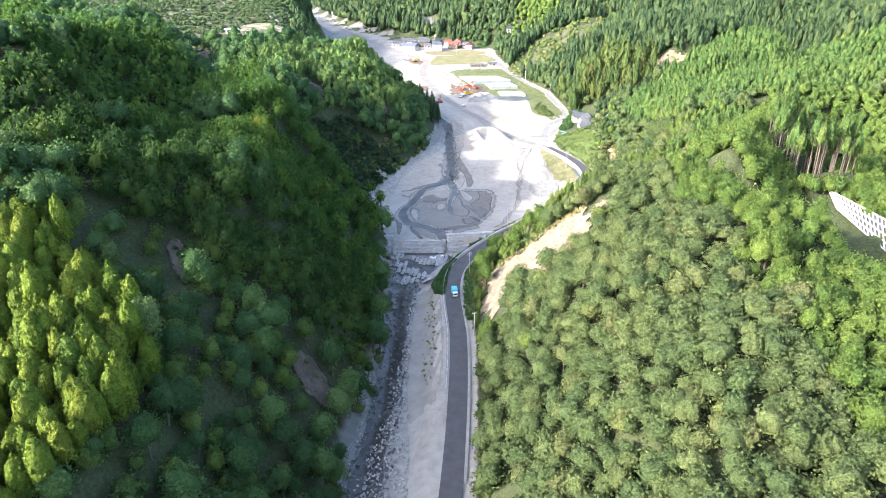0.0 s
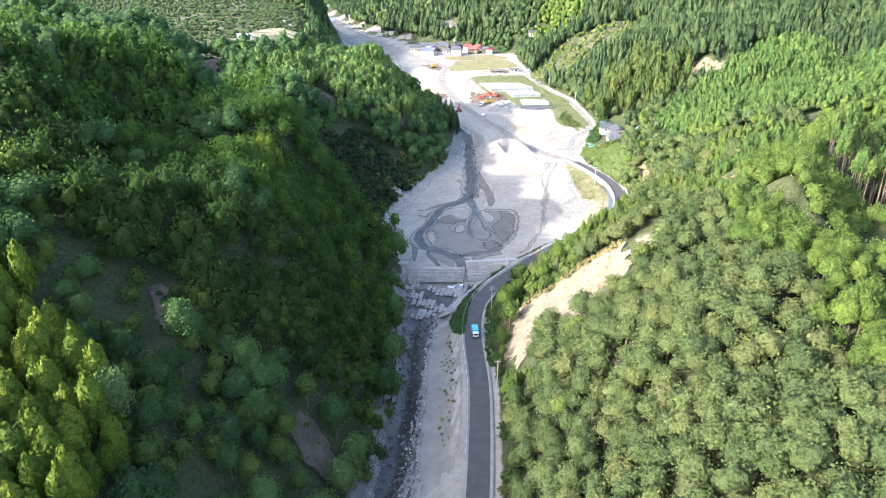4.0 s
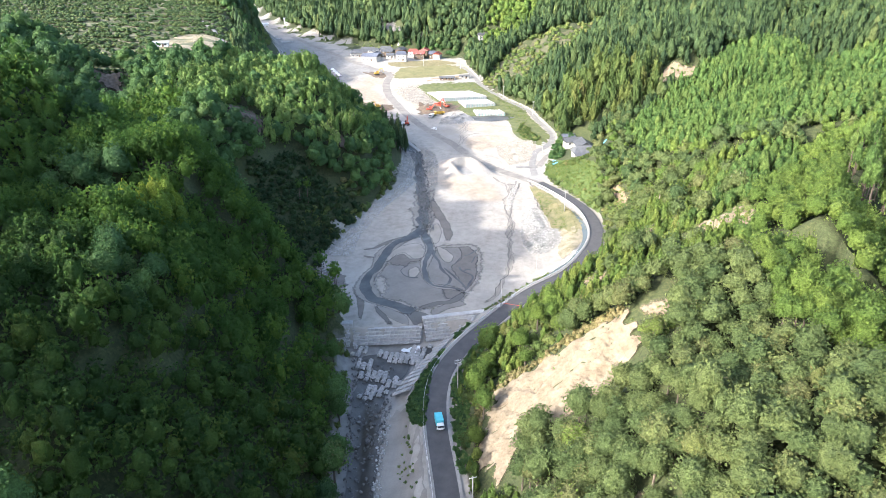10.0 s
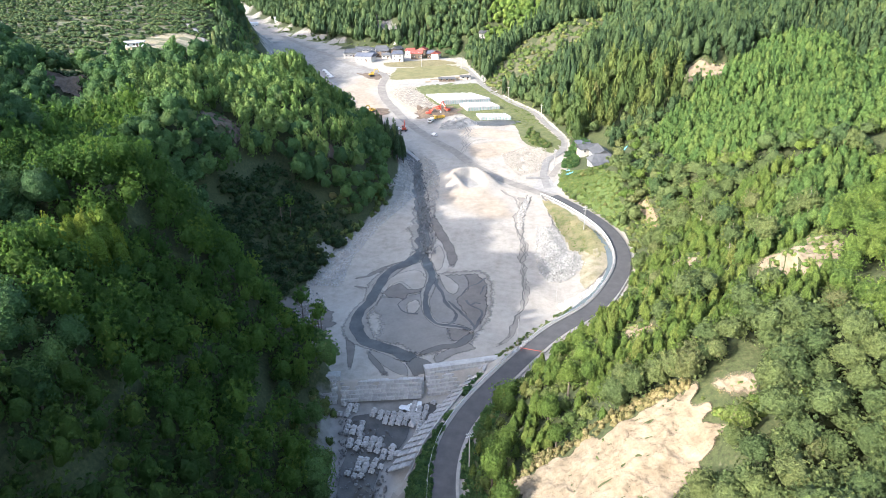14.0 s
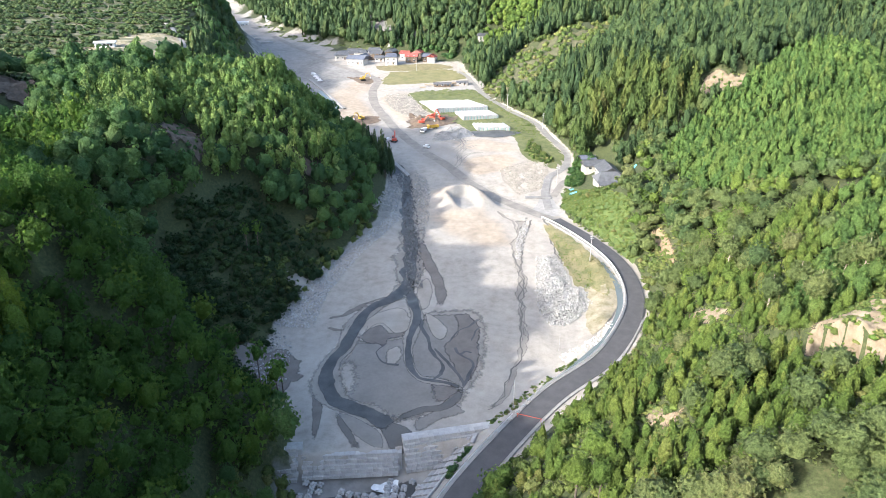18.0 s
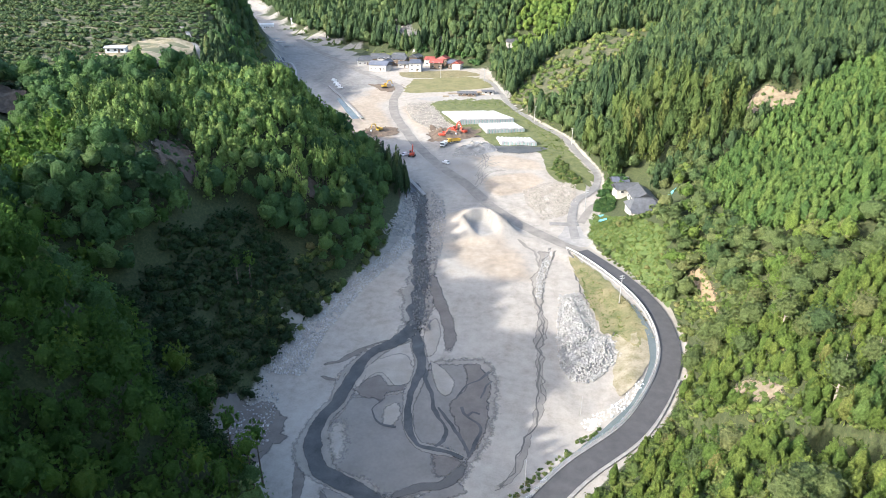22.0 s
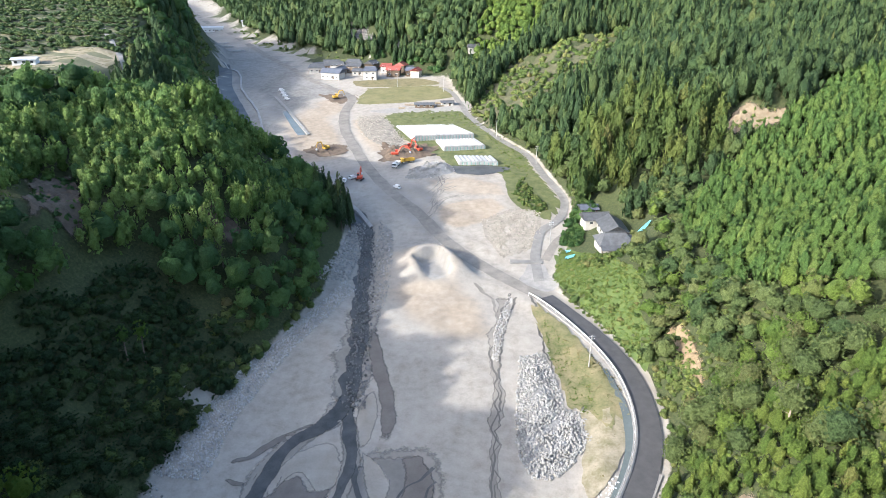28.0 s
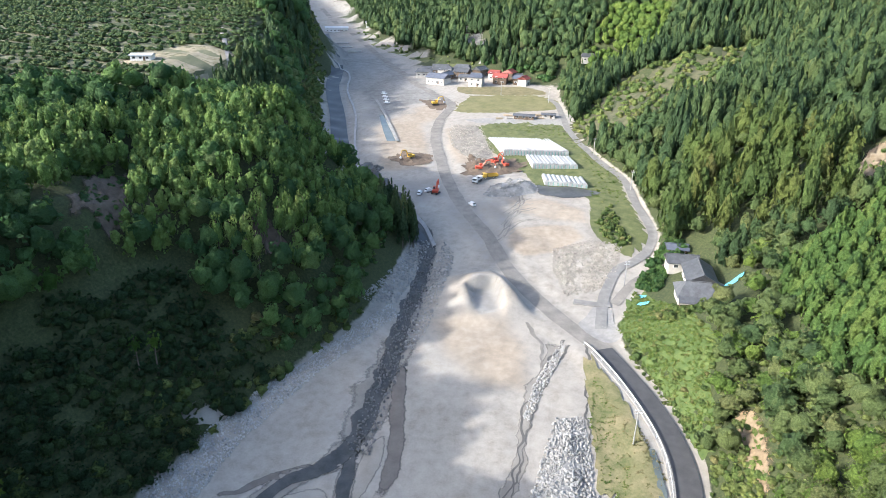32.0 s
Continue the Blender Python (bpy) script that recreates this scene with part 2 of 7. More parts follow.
M_FLAT = mat("damp_flat", (0.150, 0.139, 0.122), (0.250, 0.234, 0.210), 0.10, 0.85, 0.1, 1.2)
M_TANSTONE = mat("tan_rubble", (0.20, 0.182, 0.155), (0.42, 0.39, 0.34), 0.35, 0.9, 0.3, 2.0, vary=0.3)
M_DRY = mat("dry_sand", (0.235, 0.213, 0.18), (0.365, 0.338, 0.295), 0.2, 0.95, 0.3, 3)
M_WATER = mat("stream_water", (0.038, 0.042, 0.043), (0.11, 0.112, 0.108), 0.25, 0.3, 0.3, 3.5, bump_dist=0.03)
M_CHANNEL = mat("channel_water", (0.050, 0.056, 0.065), (0.085, 0.092, 0.10), 0.15, 0.45, 0.1, 2.5, bump_dist=0.02)
M_TEAL = mat("still_green_water", (0.095, 0.115, 0.11), (0.15, 0.172, 0.163), 0.2, 0.15, 0.1, 2)
M_FOAM = mat("white_water", (0.55, 0.57, 0.57), (0.85, 0.86, 0.86), 0.8, 0.5, 0.5, 4)
M_STONE = mat("river_stone", (0.20, 0.197, 0.19), (0.44, 0.43, 0.405), 0.35, 0.9, 0.3, 2.0, vary=0.28)
M_RIVER = mat("river_shallows", (0.022, 0.020, 0.016), (0.085, 0.076, 0.064), 0.3, 0.35, 0.4, 3.0, bump_dist=0.05)
M_DARKSTONE = mat("wet_stone", (0.068, 0.068, 0.068), (0.184, 0.180, 0.173), 0.3, 0.6, 0.3, 2.0, vary=0.4)
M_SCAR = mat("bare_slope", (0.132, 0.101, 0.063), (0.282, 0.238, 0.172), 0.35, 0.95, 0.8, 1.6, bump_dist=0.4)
M_LUSH = mat("lush_grass", (0.035, 0.075, 0.016), (0.125, 0.165, 0.048), 0.5, 0.9, 0.7, 3.0)
M_GRASS = mat("low_grass", (0.05, 0.075, 0.022), (0.165, 0.17, 0.068), 0.35, 0.9, 0.6, 3.5)
M_STRAW = mat("straw_field", (0.10, 0.10, 0.042), (0.24, 0.20, 0.11), 0.35, 0.95, 0.4, 3)
M_OLIVE = mat("olive_brush_soil", (0.048, 0.056, 0.028), (0.115, 0.112, 0.060), 0.3, 0.95, 0.5, 2.0)
M_BANKGRASS = mat("dry_bank_soil", (0.13, 0.12, 0.055), (0.36, 0.315, 0.24), 0.3, 0.95, 0.5, 1.8)
M_ORCHARD = mat("orchard_soil", (0.062, 0.078, 0.040), (0.175, 0.170, 0.105), 0.12, 0.95, 0.5, 1.5)
M_ISLAND = mat("mixed_grass", (0.055, 0.085, 0.02), (0.30, 0.245, 0.14), 0.16, 0.95, 0.5, 1.6)
M_BANK = mat("tan_bank", (0.16, 0.115, 0.066), (0.30, 0.235, 0.15), 0.4, 0.95, 0.7, 2.0, bump_dist=0.3)
M_PADDY = mat("paddy_green", (0.11, 0.115, 0.045), (0.22, 0.20, 0.095), 0.2, 0.95, 0.4, 3)
M_BARK = mat("bark", (0.07, 0.055, 0.04), (0.18, 0.15, 0.12), 1.0, 0.95, 0.5, 8)
M_PALEBARK = mat("pale_bark", (0.22, 0.19, 0.15), (0.40, 0.36, 0.30), 1.0, 0.95, 0.5, 8)
M_STEEL = mat("galvanised_steel", (0.50, 0.52, 0.54), (0.70, 0.71, 0.72), 0.8, 0.45, 0.05, 8, metal=0.4)
M_WHITE = mat("white_paint", (0.70, 0.70, 0.69), (0.84, 0.84, 0.83), 0.6, 0.5, 0.05, 6)
M_FILM = mat("white_poly_film", (0.29, 0.30, 0.305), (0.44, 0.45, 0.455), 0.5, 0.5, 0.15, 4, vary=0.14)
M_PLASTER = mat("plaster_wall", (0.40, 0.38, 0.35), (0.58, 0.56, 0.52), 0.5, 0.9, 0.1, 5, vary=0.12)
M_WOODWALL = mat("timber_wall", (0.09, 0.065, 0.045), (0.20, 0.15, 0.11), 0.8, 0.9, 0.2, 6, vary=0.2)
M_TILE = mat("grey_roof_tile", (0.05, 0.053, 0.058), (0.125, 0.13, 0.138), 0.6, 0.55, 0.4, 7, vary=0.25)
M_BLUETILE = mat("blue_grey_roof_tile", (0.065, 0.075, 0.10), (0.135, 0.15, 0.185), 0.6, 0.5, 0.4, 7, vary=0.2)
M_REDTILE = mat("red_roof_tile", (0.20, 0.045, 0.035), (0.38, 0.10, 0.08), 0.6, 0.55, 0.4, 7, vary=0.15)
M_GLASS = mat("dark_window", (0.03, 0.035, 0.04), (0.07, 0.08, 0.09), 0.8, 0.1, 0.0, 3)
M_ORANGE = mat("orange_machine_paint", (0.42, 0.055, 0.03), (0.56, 0.10, 0.05), 0.8, 0.5, 0.1, 4)
M_YELLOW = mat("yellow_machine_paint", (0.45, 0.27, 0.03), (0.62, 0.40, 0.06), 0.8, 0.5, 0.1, 4)
M_RUBBER = mat("black_rubber", (0.015, 0.015, 0.015), (0.04, 0.04, 0.04), 1.0, 0.8, 0.2, 6)
M_CYAN = mat("light_blue_panel", (0.06, 0.42, 0.52), (0.11, 0.55, 0.64), 0.6, 0.4, 0.05, 5)
M_TARP = mat("light_blue_sheet", (0.08, 0.40, 0.58), (0.20, 0.60, 0.75), 0.8, 0.5, 0.5, 2)
M_RUST = mat("rust_soil", (0.085, 0.062, 0.045), (0.20, 0.15, 0.108), 0.4, 0.95, 0.5, 3)
M_TIMBER = mat("cut_timber", (0.24, 0.19, 0.13), (0.42, 0.35, 0.26), 0.8, 0.9, 0.3, 5, vary=0.2)
M_NET = mat("green_mesh_fence", (0.16, 0.30, 0.28), (0.26, 0.42, 0.40), 0.8, 0.7, 0.1, 6)

for m in (M_WET, M_DAMP, M_MOIST, M_DRY, M_SILT, M_FLAT, M_SLIP, M_SCAR, M_BANK):
    soft_edge(m)
soft_edge(M_WATER, 0.05, 0.30)
for m in (M_WATER, M_CHANNEL):
    m.node_tree.nodes["Principled BSDF"].inputs["Specular IOR Level"].default_value = 0.2

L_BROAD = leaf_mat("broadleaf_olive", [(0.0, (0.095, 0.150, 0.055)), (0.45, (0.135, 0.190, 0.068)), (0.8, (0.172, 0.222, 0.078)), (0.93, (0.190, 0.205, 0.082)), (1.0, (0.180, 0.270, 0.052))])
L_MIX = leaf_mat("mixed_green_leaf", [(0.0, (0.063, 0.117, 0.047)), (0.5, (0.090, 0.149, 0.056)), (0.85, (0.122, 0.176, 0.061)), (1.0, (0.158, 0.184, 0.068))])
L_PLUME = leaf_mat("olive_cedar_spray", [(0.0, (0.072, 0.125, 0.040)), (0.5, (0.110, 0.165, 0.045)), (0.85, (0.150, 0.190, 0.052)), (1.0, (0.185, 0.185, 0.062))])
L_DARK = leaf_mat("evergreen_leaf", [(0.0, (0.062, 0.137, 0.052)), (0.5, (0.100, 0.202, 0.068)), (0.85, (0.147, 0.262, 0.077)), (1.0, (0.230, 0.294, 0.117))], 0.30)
# L_DARK scaled to about 0.38: the cove's shade put into the leaf colour
L_BRUSH = leaf_mat("shaded_brush_leaf", [(0.0, (0.023, 0.052, 0.021)), (0.5, (0.038, 0.076, 0.028)), (0.85, (0.055, 0.099, 0.031)), (1.0, (0.087, 0.111, 0.048))])
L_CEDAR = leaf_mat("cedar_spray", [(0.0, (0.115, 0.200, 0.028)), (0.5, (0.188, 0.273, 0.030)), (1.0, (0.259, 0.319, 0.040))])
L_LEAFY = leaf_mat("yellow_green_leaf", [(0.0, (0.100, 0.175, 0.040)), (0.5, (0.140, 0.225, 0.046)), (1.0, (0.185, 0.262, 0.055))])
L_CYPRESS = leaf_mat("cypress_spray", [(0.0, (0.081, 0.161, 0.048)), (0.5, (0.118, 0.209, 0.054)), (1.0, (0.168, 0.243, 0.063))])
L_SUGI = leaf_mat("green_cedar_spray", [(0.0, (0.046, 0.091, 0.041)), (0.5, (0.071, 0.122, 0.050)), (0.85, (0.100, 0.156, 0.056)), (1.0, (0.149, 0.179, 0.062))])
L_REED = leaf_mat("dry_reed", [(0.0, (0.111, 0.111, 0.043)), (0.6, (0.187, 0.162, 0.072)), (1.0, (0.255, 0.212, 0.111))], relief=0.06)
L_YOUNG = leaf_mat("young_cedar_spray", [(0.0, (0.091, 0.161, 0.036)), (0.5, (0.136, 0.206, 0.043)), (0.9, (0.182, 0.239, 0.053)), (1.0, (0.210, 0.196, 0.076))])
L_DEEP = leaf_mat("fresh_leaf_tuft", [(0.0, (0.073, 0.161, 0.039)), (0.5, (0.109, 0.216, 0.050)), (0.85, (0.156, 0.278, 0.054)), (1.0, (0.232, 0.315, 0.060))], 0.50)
# darker copy of L_DEEP: this stretch's shade put into the leaf colour
L_SHADE = leaf_mat("shaded_leaf_tuft", [(0.0, (0.059, 0.122, 0.037)), (0.5, (0.091, 0.176, 0.044)), (0.85, (0.138, 0.231, 0.054)), (1.0, (0.218, 0.280, 0.064))], 0.50)
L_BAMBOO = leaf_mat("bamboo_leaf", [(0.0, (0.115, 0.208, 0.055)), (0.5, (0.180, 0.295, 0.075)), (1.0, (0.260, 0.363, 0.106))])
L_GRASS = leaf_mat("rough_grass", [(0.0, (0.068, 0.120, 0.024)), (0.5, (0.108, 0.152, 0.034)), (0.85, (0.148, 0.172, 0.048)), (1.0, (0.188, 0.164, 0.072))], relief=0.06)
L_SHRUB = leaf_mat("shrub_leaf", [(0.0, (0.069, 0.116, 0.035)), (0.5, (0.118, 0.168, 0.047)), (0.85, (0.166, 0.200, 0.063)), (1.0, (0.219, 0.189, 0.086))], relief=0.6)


# ---------------------------------------------------------------- mesh helpers
def mesh_ob(name, verts, faces, material, parent=None, smooth=False):
    me = bpy.data.meshes.new(name)
    me.from_pydata([tuple(v) for v in verts], [], [tuple(f) for f in faces])
    if smooth:
        me.polygons.foreach_set("use_smooth", [True] * len(me.polygons))
    me.materials.append(material)
    ob = new(name, me)
    if parent is not None:
        ob.parent = parent
    return ob


def part(name, bm, material, parent, label=""):
    me = bpy.data.meshes.new(name)
    bm.to_mesh(me)
    bm.free()
    me.materials.append(material)
    ob = new(name, me)
    ob.parent = parent
    if label:
        ob["label"] = label
    return ob


def box(bm, x, y, z, sx, sy, sz, rz=0.0, bevel=0.0, taper=1.0):
    """A box with its base centre at x, y, z."""
    made = bmesh.ops.create_cube(bm, size=1.0)["verts"]
    for v in made:
        k = taper if v.co.z > 0 else 1.0
        v.co = Vector((v.co.x * sx * k, v.co.y * sy * k, (v.co.z + 0.5) * sz))
    if bevel:
        edges = list({e for v in made for e in v.link_edges})
        made = bmesh.ops.bevel(bm, geom=edges, offset=bevel, segments=1, affect="EDGES")["verts"]
    bmesh.ops.transform(bm, matrix=pose(x, y, z, 0, 0, rz), verts=list(made))
    return made


def tube(bm, a, b, r0, r1, sides=6):
    a, b = Vector(a), Vector(b)
    q = (b - a).to_track_quat("Z", "Y").to_matrix()
    ring = []
    for p, r in ((a, r0), (b, r1)):
        ring.append([bm.verts.new(p + q @ Vector((r * math.cos(6.2832 * k / sides), r * math.sin(6.2832 * k / sides), 0))) for k in range(sides)])
    for k in range(sides):
        bm.faces.new((ring[0][k], ring[0][(k + 1) % sides], ring[1][(k + 1) % sides], ring[1][k]))
    bm.faces.new(ring[0][::-1])
    bm.faces.new(ring[1])


def empty(name, x=0, y=0, z=0, rz=0.0):
    e = new(name)
    e.matrix_world = pose(x, y, z, 0, 0, rz)
    return e


# ---------------------------------------------------------------- the lie of the land
def table(text):
    return np.array([[float(v) for v in p.split(",")] for p in text.split()])


FLOOR = table("-100,-14 0,-12 143,-9 236,-6.5 300,3.2 366,9.5 390,10.5 450,18 475,20 560,30 632,38 800,52 1500,110 3000,200")
ROADZ = table("-100,-10 60,-7 110,-5.5 143,-4 200,-1.5 240,1.2 258,2.4 300,5.2 332,7.6 366,10 390,11 450,18 475,20 560,30 632,38 800,52 1500,110")
LEFT = table("-200,-30 60,-40 104,-45 155,-49 185,-57 214,-64 240,-70 253,-80 262,-91 268,-93 276,-91 290,-93 314,-89 342,-83 360,-78 390,-81 412,-85 440,-117 462,-146 475,-156 500,-174 545,-200 595,-228 645,-254 927,-470 1500,-900 3000,-2000")
RIGHT = table("-200,0 60,-9 110,-14 140,-18 170,-23 195,-30 212,-31 226,-28 243,-18 262,-5 279,8 300,17 316,19.5 333,17.2 350,10 366,-2 380,-7 392,-3 410,2 442,1.5 466,-5.5 491,-13 506,-23.5 526,-36.5 550,-48.5 579,-58 610,-69 640,-74 652,-92 668,-138 700,-192 740,-243 794,-290 900,-362 1500,-760 3000,-1700")
BANK = table("-200,-15 60,-19 104,-25 143,-28.5 186,-37 205,-41 215,-41.2 228,-36.5 236,-32.5 243,-28.5 250,-24 258,-17 275,-4 300,4 316,7 333,4 345,-2 360,-10 372,-24 385,-40 3000,-2000")
RSLOPE = table("-200,0.85 200,0.92 235,0.8 255,0.62 285,0.8 330,0.85 350,0.6 375,0.42 410,0.5 440,0.75 500,0.6 560,0.4 640,0.4 680,0.5 3000,0.45")
ROAD = table("-8,20 -14,60 -18.8,110 -22.8,141 -27.5,169 -34,195 -35.5,212 -32,226 -23.2,243 -11.2,262 3.3,279 13,300 15.5,316 13,333 5,349.5 -8,367 -24,380.5 -44,402 -58,423 -75,444 -90,468 -104,495 -116,520 -124,548 -127.6,577 -143,594.6 -164,613.5 -187,641.5 -225,686 -266,739 -310,795 -362,855 -440,960")


def at(tab, v):
    return np.interp(v, tab[:, 0], tab[:, 1])


def waves(x, y, seed, length):
    """Smooth uneven swells between about -1 and 1."""
    rng = np.random.default_rng(seed)
    out = 0
    for k in range(7):
        a, f, p = rng.uniform(0, 6.2832), rng.uniform(0.6, 2.2) * 6.2832 / length, rng.uniform(0, 6.2832)
        out = out + np.sin((x * np.cos(a) + y * np.sin(a)) * f + p)
    return out / 3.2


def smooth(a, b, v):
    t = np.clip((v - a) / (b - a), 0, 1)
    return t * t * (3 - 2 * t)


def height(x, y):
    x, y = np.asarray(x, float), np.asarray(y, float)
    z = at(FLOOR, y)
    # the weir holds the flood sand about six metres above the bed below it
    line = 241.5 + 0.27 * (x + 46)
    up = 0.064 * (y - 251)
    z = np.where(y < 300, np.where(y > line, np.maximum(up, -0.9), at(FLOOR, y)), z)
    # gravel shelf and bench of the road over the bed
    z = z + 2.0 * smooth(-15.5, -11.5, x - at(BANK, y)) * smooth(212, 200, y)
    z = z + (at(ROADZ, y) - z) * smooth(-5, 1, x - at(BANK, y))
    # stream bed
    xs = np.interp(y, [250, 306, 344, 385, 412, 435, 480, 560, 653, 930], [-60, -55, -62, -71, -80, -99, -144, -196, -246, -466])
    z = z - 1.6 * smooth(9, 4, np.abs(x - xs)) * smooth(330, 385, y) * smooth(1200, 700, y)
    # hills
    dl = np.maximum(at(LEFT, y) - x, 0)
    lean = np.where(y > 430, np.interp(y, [470, 520], [0.62, 0.98]), 1.0)
    dl = dl * lean
    near = smooth(288, 242, y)
    steep = 0.86 + 0.19 * near
    cap = np.interp(y, [60, 130, 175, 205, 260], [34, 42, 44, 44, 46])
    tail = (0.12 + 0.28 * near) * np.interp(y, [40, 80, 118], [-0.8, -0.1, 1.0])
    gl = steep * np.minimum(dl, cap) + tail * np.clip(dl - cap, 0, 36 + 36 * near)
    gl = gl + 0.16 * np.clip(dl - 84, 0, 50) * smooth(258, 330, y)
    gl = gl * (1 - 0.75 * np.exp(-((y - 462) / 26) ** 2) * smooth(10, 60, dl)) + 0.15 * np.clip(dl - 120, 0, 500)
    gl = gl + 2.5 * np.exp(-(((x + 110) / 17) ** 2) - ((y - 226) / 17) ** 2)
    gl = gl * (1 + 0.10 * waves(x, y, 3, 70)) + smooth(5, 40, dl) * 2.5 * waves(x, y, 5, 38)
    dr = np.maximum(x - at(RIGHT, y), 0)
    s = at(RSLOPE, y)
    gr = s * np.minimum(dr, 38) + 0.36 * np.clip(dr - 38, 0, 48)
    dip = smooth(84, 108, dr) * smooth(330, 240, y)
    gr = gr - 16 * dip + 0.24 * np.clip(dr - 100, 0, 900)
    gr = gr - 4.5 * smooth(60, 80, dr) * smooth(235, 190, y)
    gr = gr * (1 + 0.09 * waves(x, y, 8, 90)) + smooth(6, 40, dr) * 2.2 * waves(x, y, 9, 34) + smooth(110, 200, dr) * 9 * waves(x, y, 12, 170)
    # shoulder of the second spur, and the trough behind the plantation's crest
    gr = gr + 5.5 * np.exp(-(((x - 52) / 30) ** 2) - ((y - 300) / 55) ** 2) * smooth(4, 20, dr)
    gr = gr + 6.0 * np.exp(-(((x - 100) / 34) ** 2) - ((y - 385) / 60) ** 2)
    crest = np.interp(y, [330, 400, 475, 560], [104, 112, 120, 150])
    gr = gr - 19 * smooth(crest, crest + 26, dr) * smooth(330, 372, y) * smooth(640, 560, y)
    z = z + gl + gr
    # level yard of the farmhouse cut into the slope
    yard = 17.3 + 0.035 * (y - 392)
    z = z + np.minimum(yard - z, 0) * np.exp(-((((x - 13) / 12) ** 2 + ((y - 404) / 21) ** 2) ** 2))
    # orchard terraces on the shoulder beyond the first ridge
    east = -190 - 0.25 * (y - 398)
    o = smooth(0, -22, x - east) * smooth(362, 400, y) * smooth(700, 650, y) * smooth(-620, -560, x)
    plane = 63.5 + 0.16 * (y - 474) - 0.03 * (x + 261)
    step = plane / 2.4
    plane = 2.4 * (np.floor(step) + smooth(0.62, 1.0, step - np.floor(step)))
    z = z + (plane - z) * o
    return z


def ladder(near0, near1, step, far0, far1, grow=1.12):
    a = list(np.arange(near0, near1 + 0.01, step))
    s, v = step, a[-1]
    while v < far1:
        s = min(s * grow, 40)
        v += s
        a.append(v)
    s, v = step, a[0]
    while v > far0:
        s = min(s * grow, 40)
        v -= s
        a.insert(0, v)
    return np.array(a)


GX = ladder(-104, 36, 1.5, -1500, 1200)
GY = ladder(84, 540, 1.5, -160, 2200)
GZ = height(*np.meshgrid(GX, GY))
MOUND = (-47.0, 384.0)
gxx, gyy = np.meshgrid(GX, GY)
r_m = np.hypot((gxx - MOUND[0]) / 1.15, gyy - MOUND[1])
u_m = 0.6 * (gxx - MOUND[0]) - 0.8 * (gyy - MOUND[1] + 2.0)
v_m = 0.8 * (gxx - MOUND[0]) + 0.6 * (gyy - MOUND[1] + 2.0)
GZ += 5.6 * smooth(20, 3, r_m)
GZ -= np.maximum(GZ - (at(FLOOR, gyy) + 1.6), 0) * smooth(-4.6, -3.4, u_m) * smooth(5.2, 3.8, np.abs(v_m + 0.15 * u_m))
GZ += np.where((gxx > at(LEFT, gyy)) & (gxx < at(RIGHT, gyy)), 0.22 * waves(gxx, gyy, 21, 16), 0)


def dist_to(line, reach):
    """Plan distance from each node of the sheet to a line, as far as reach, and the line's own y there."""
    best, own = np.full(GZ.shape, 1e9), np.zeros(GZ.shape)
    for px, py in line:
        i0, i1 = np.searchsorted(GX, [px - reach, px + reach])
        j0, j1 = np.searchsorted(GY, [py - reach, py + reach])
        d = np.hypot(gxx[j0:j1, i0:i1] - px, gyy[j0:j1, i0:i1] - py)
        near = d < best[j0:j1, i0:i1]
        best[j0:j1, i0:i1][near] = d[near]
        own[j0:j1, i0:i1][near] = py
    return best, own


def spline(pts, step=2.0):
    """Points at even steps along a smooth line through pts."""
    pts = np.asarray(pts, float)
    p = np.vstack([2 * pts[0] - pts[1], pts, 2 * pts[-1] - pts[-2]])
    out = []
    for a, b, c, d in zip(p[:-3], p[1:-2], p[2:-1], p[3:]):
        n = max(2, int(np.linalg.norm(c - b) / step))
        t = (np.arange(n) / n)[:, None]
        out.append(0.5 * (2 * b + (c - a) * t + (2 * a - 5 * b + 4 * c - d) * t * t + (3 * b - a - 3 * c + d) * t**3))
    return np.vstack(out + [pts[-1:]])


d_road, y_road = dist_to(spline(ROAD, 1.0), 12)
GZ += (at(ROADZ, y_road) - 0.25 - GZ) * smooth(8.0, 4.6, d_road)
STREAMS = [(table("-139,480 -97,436 -78,412 -71,386 -66,362 -62,343 -58,325 -55.5,308"), 3.2, 0.5),
           (table("-55.5,308 -60,299 -64.5,294 -69,283 -70,268 -66.5,258.5 -60,253.5 -50,250 -48,243"), 2.6, 0.45),
           (table("-30,60 -35,105 -40,143 -47,186 -53,212 -50,232"), 6.0, 0.9)]
for line, half, deep in STREAMS:
    d_s, _ = dist_to(spline(line, 1.0), 14)
    GZ -= deep * smooth(half + 2.0, half - 1.0, d_s)
slope_y, slope_x = np.gradient(GZ, GY, GX)
STEEP = np.hypot(slope_x, slope_y)


def ground_z(x, y):
    """Height of the ground sheet."""
    x, y = np.asarray(x, float), np.asarray(y, float)
    i = np.clip(np.searchsorted(GX, x) - 1, 0, len(GX) - 2)
    j = np.clip(np.searchsorted(GY, y) - 1, 0, len(GY) - 2)
    u, v = (x - GX[i]) / (GX[i + 1] - GX[i]), (y - GY[j]) / (GY[j + 1] - GY[j])
    return GZ[j, i] * (1 - u) * (1 - v) + GZ[j, i + 1] * u * (1 - v) + GZ[j + 1, i] * (1 - u) * v + GZ[j + 1, i + 1] * u * v


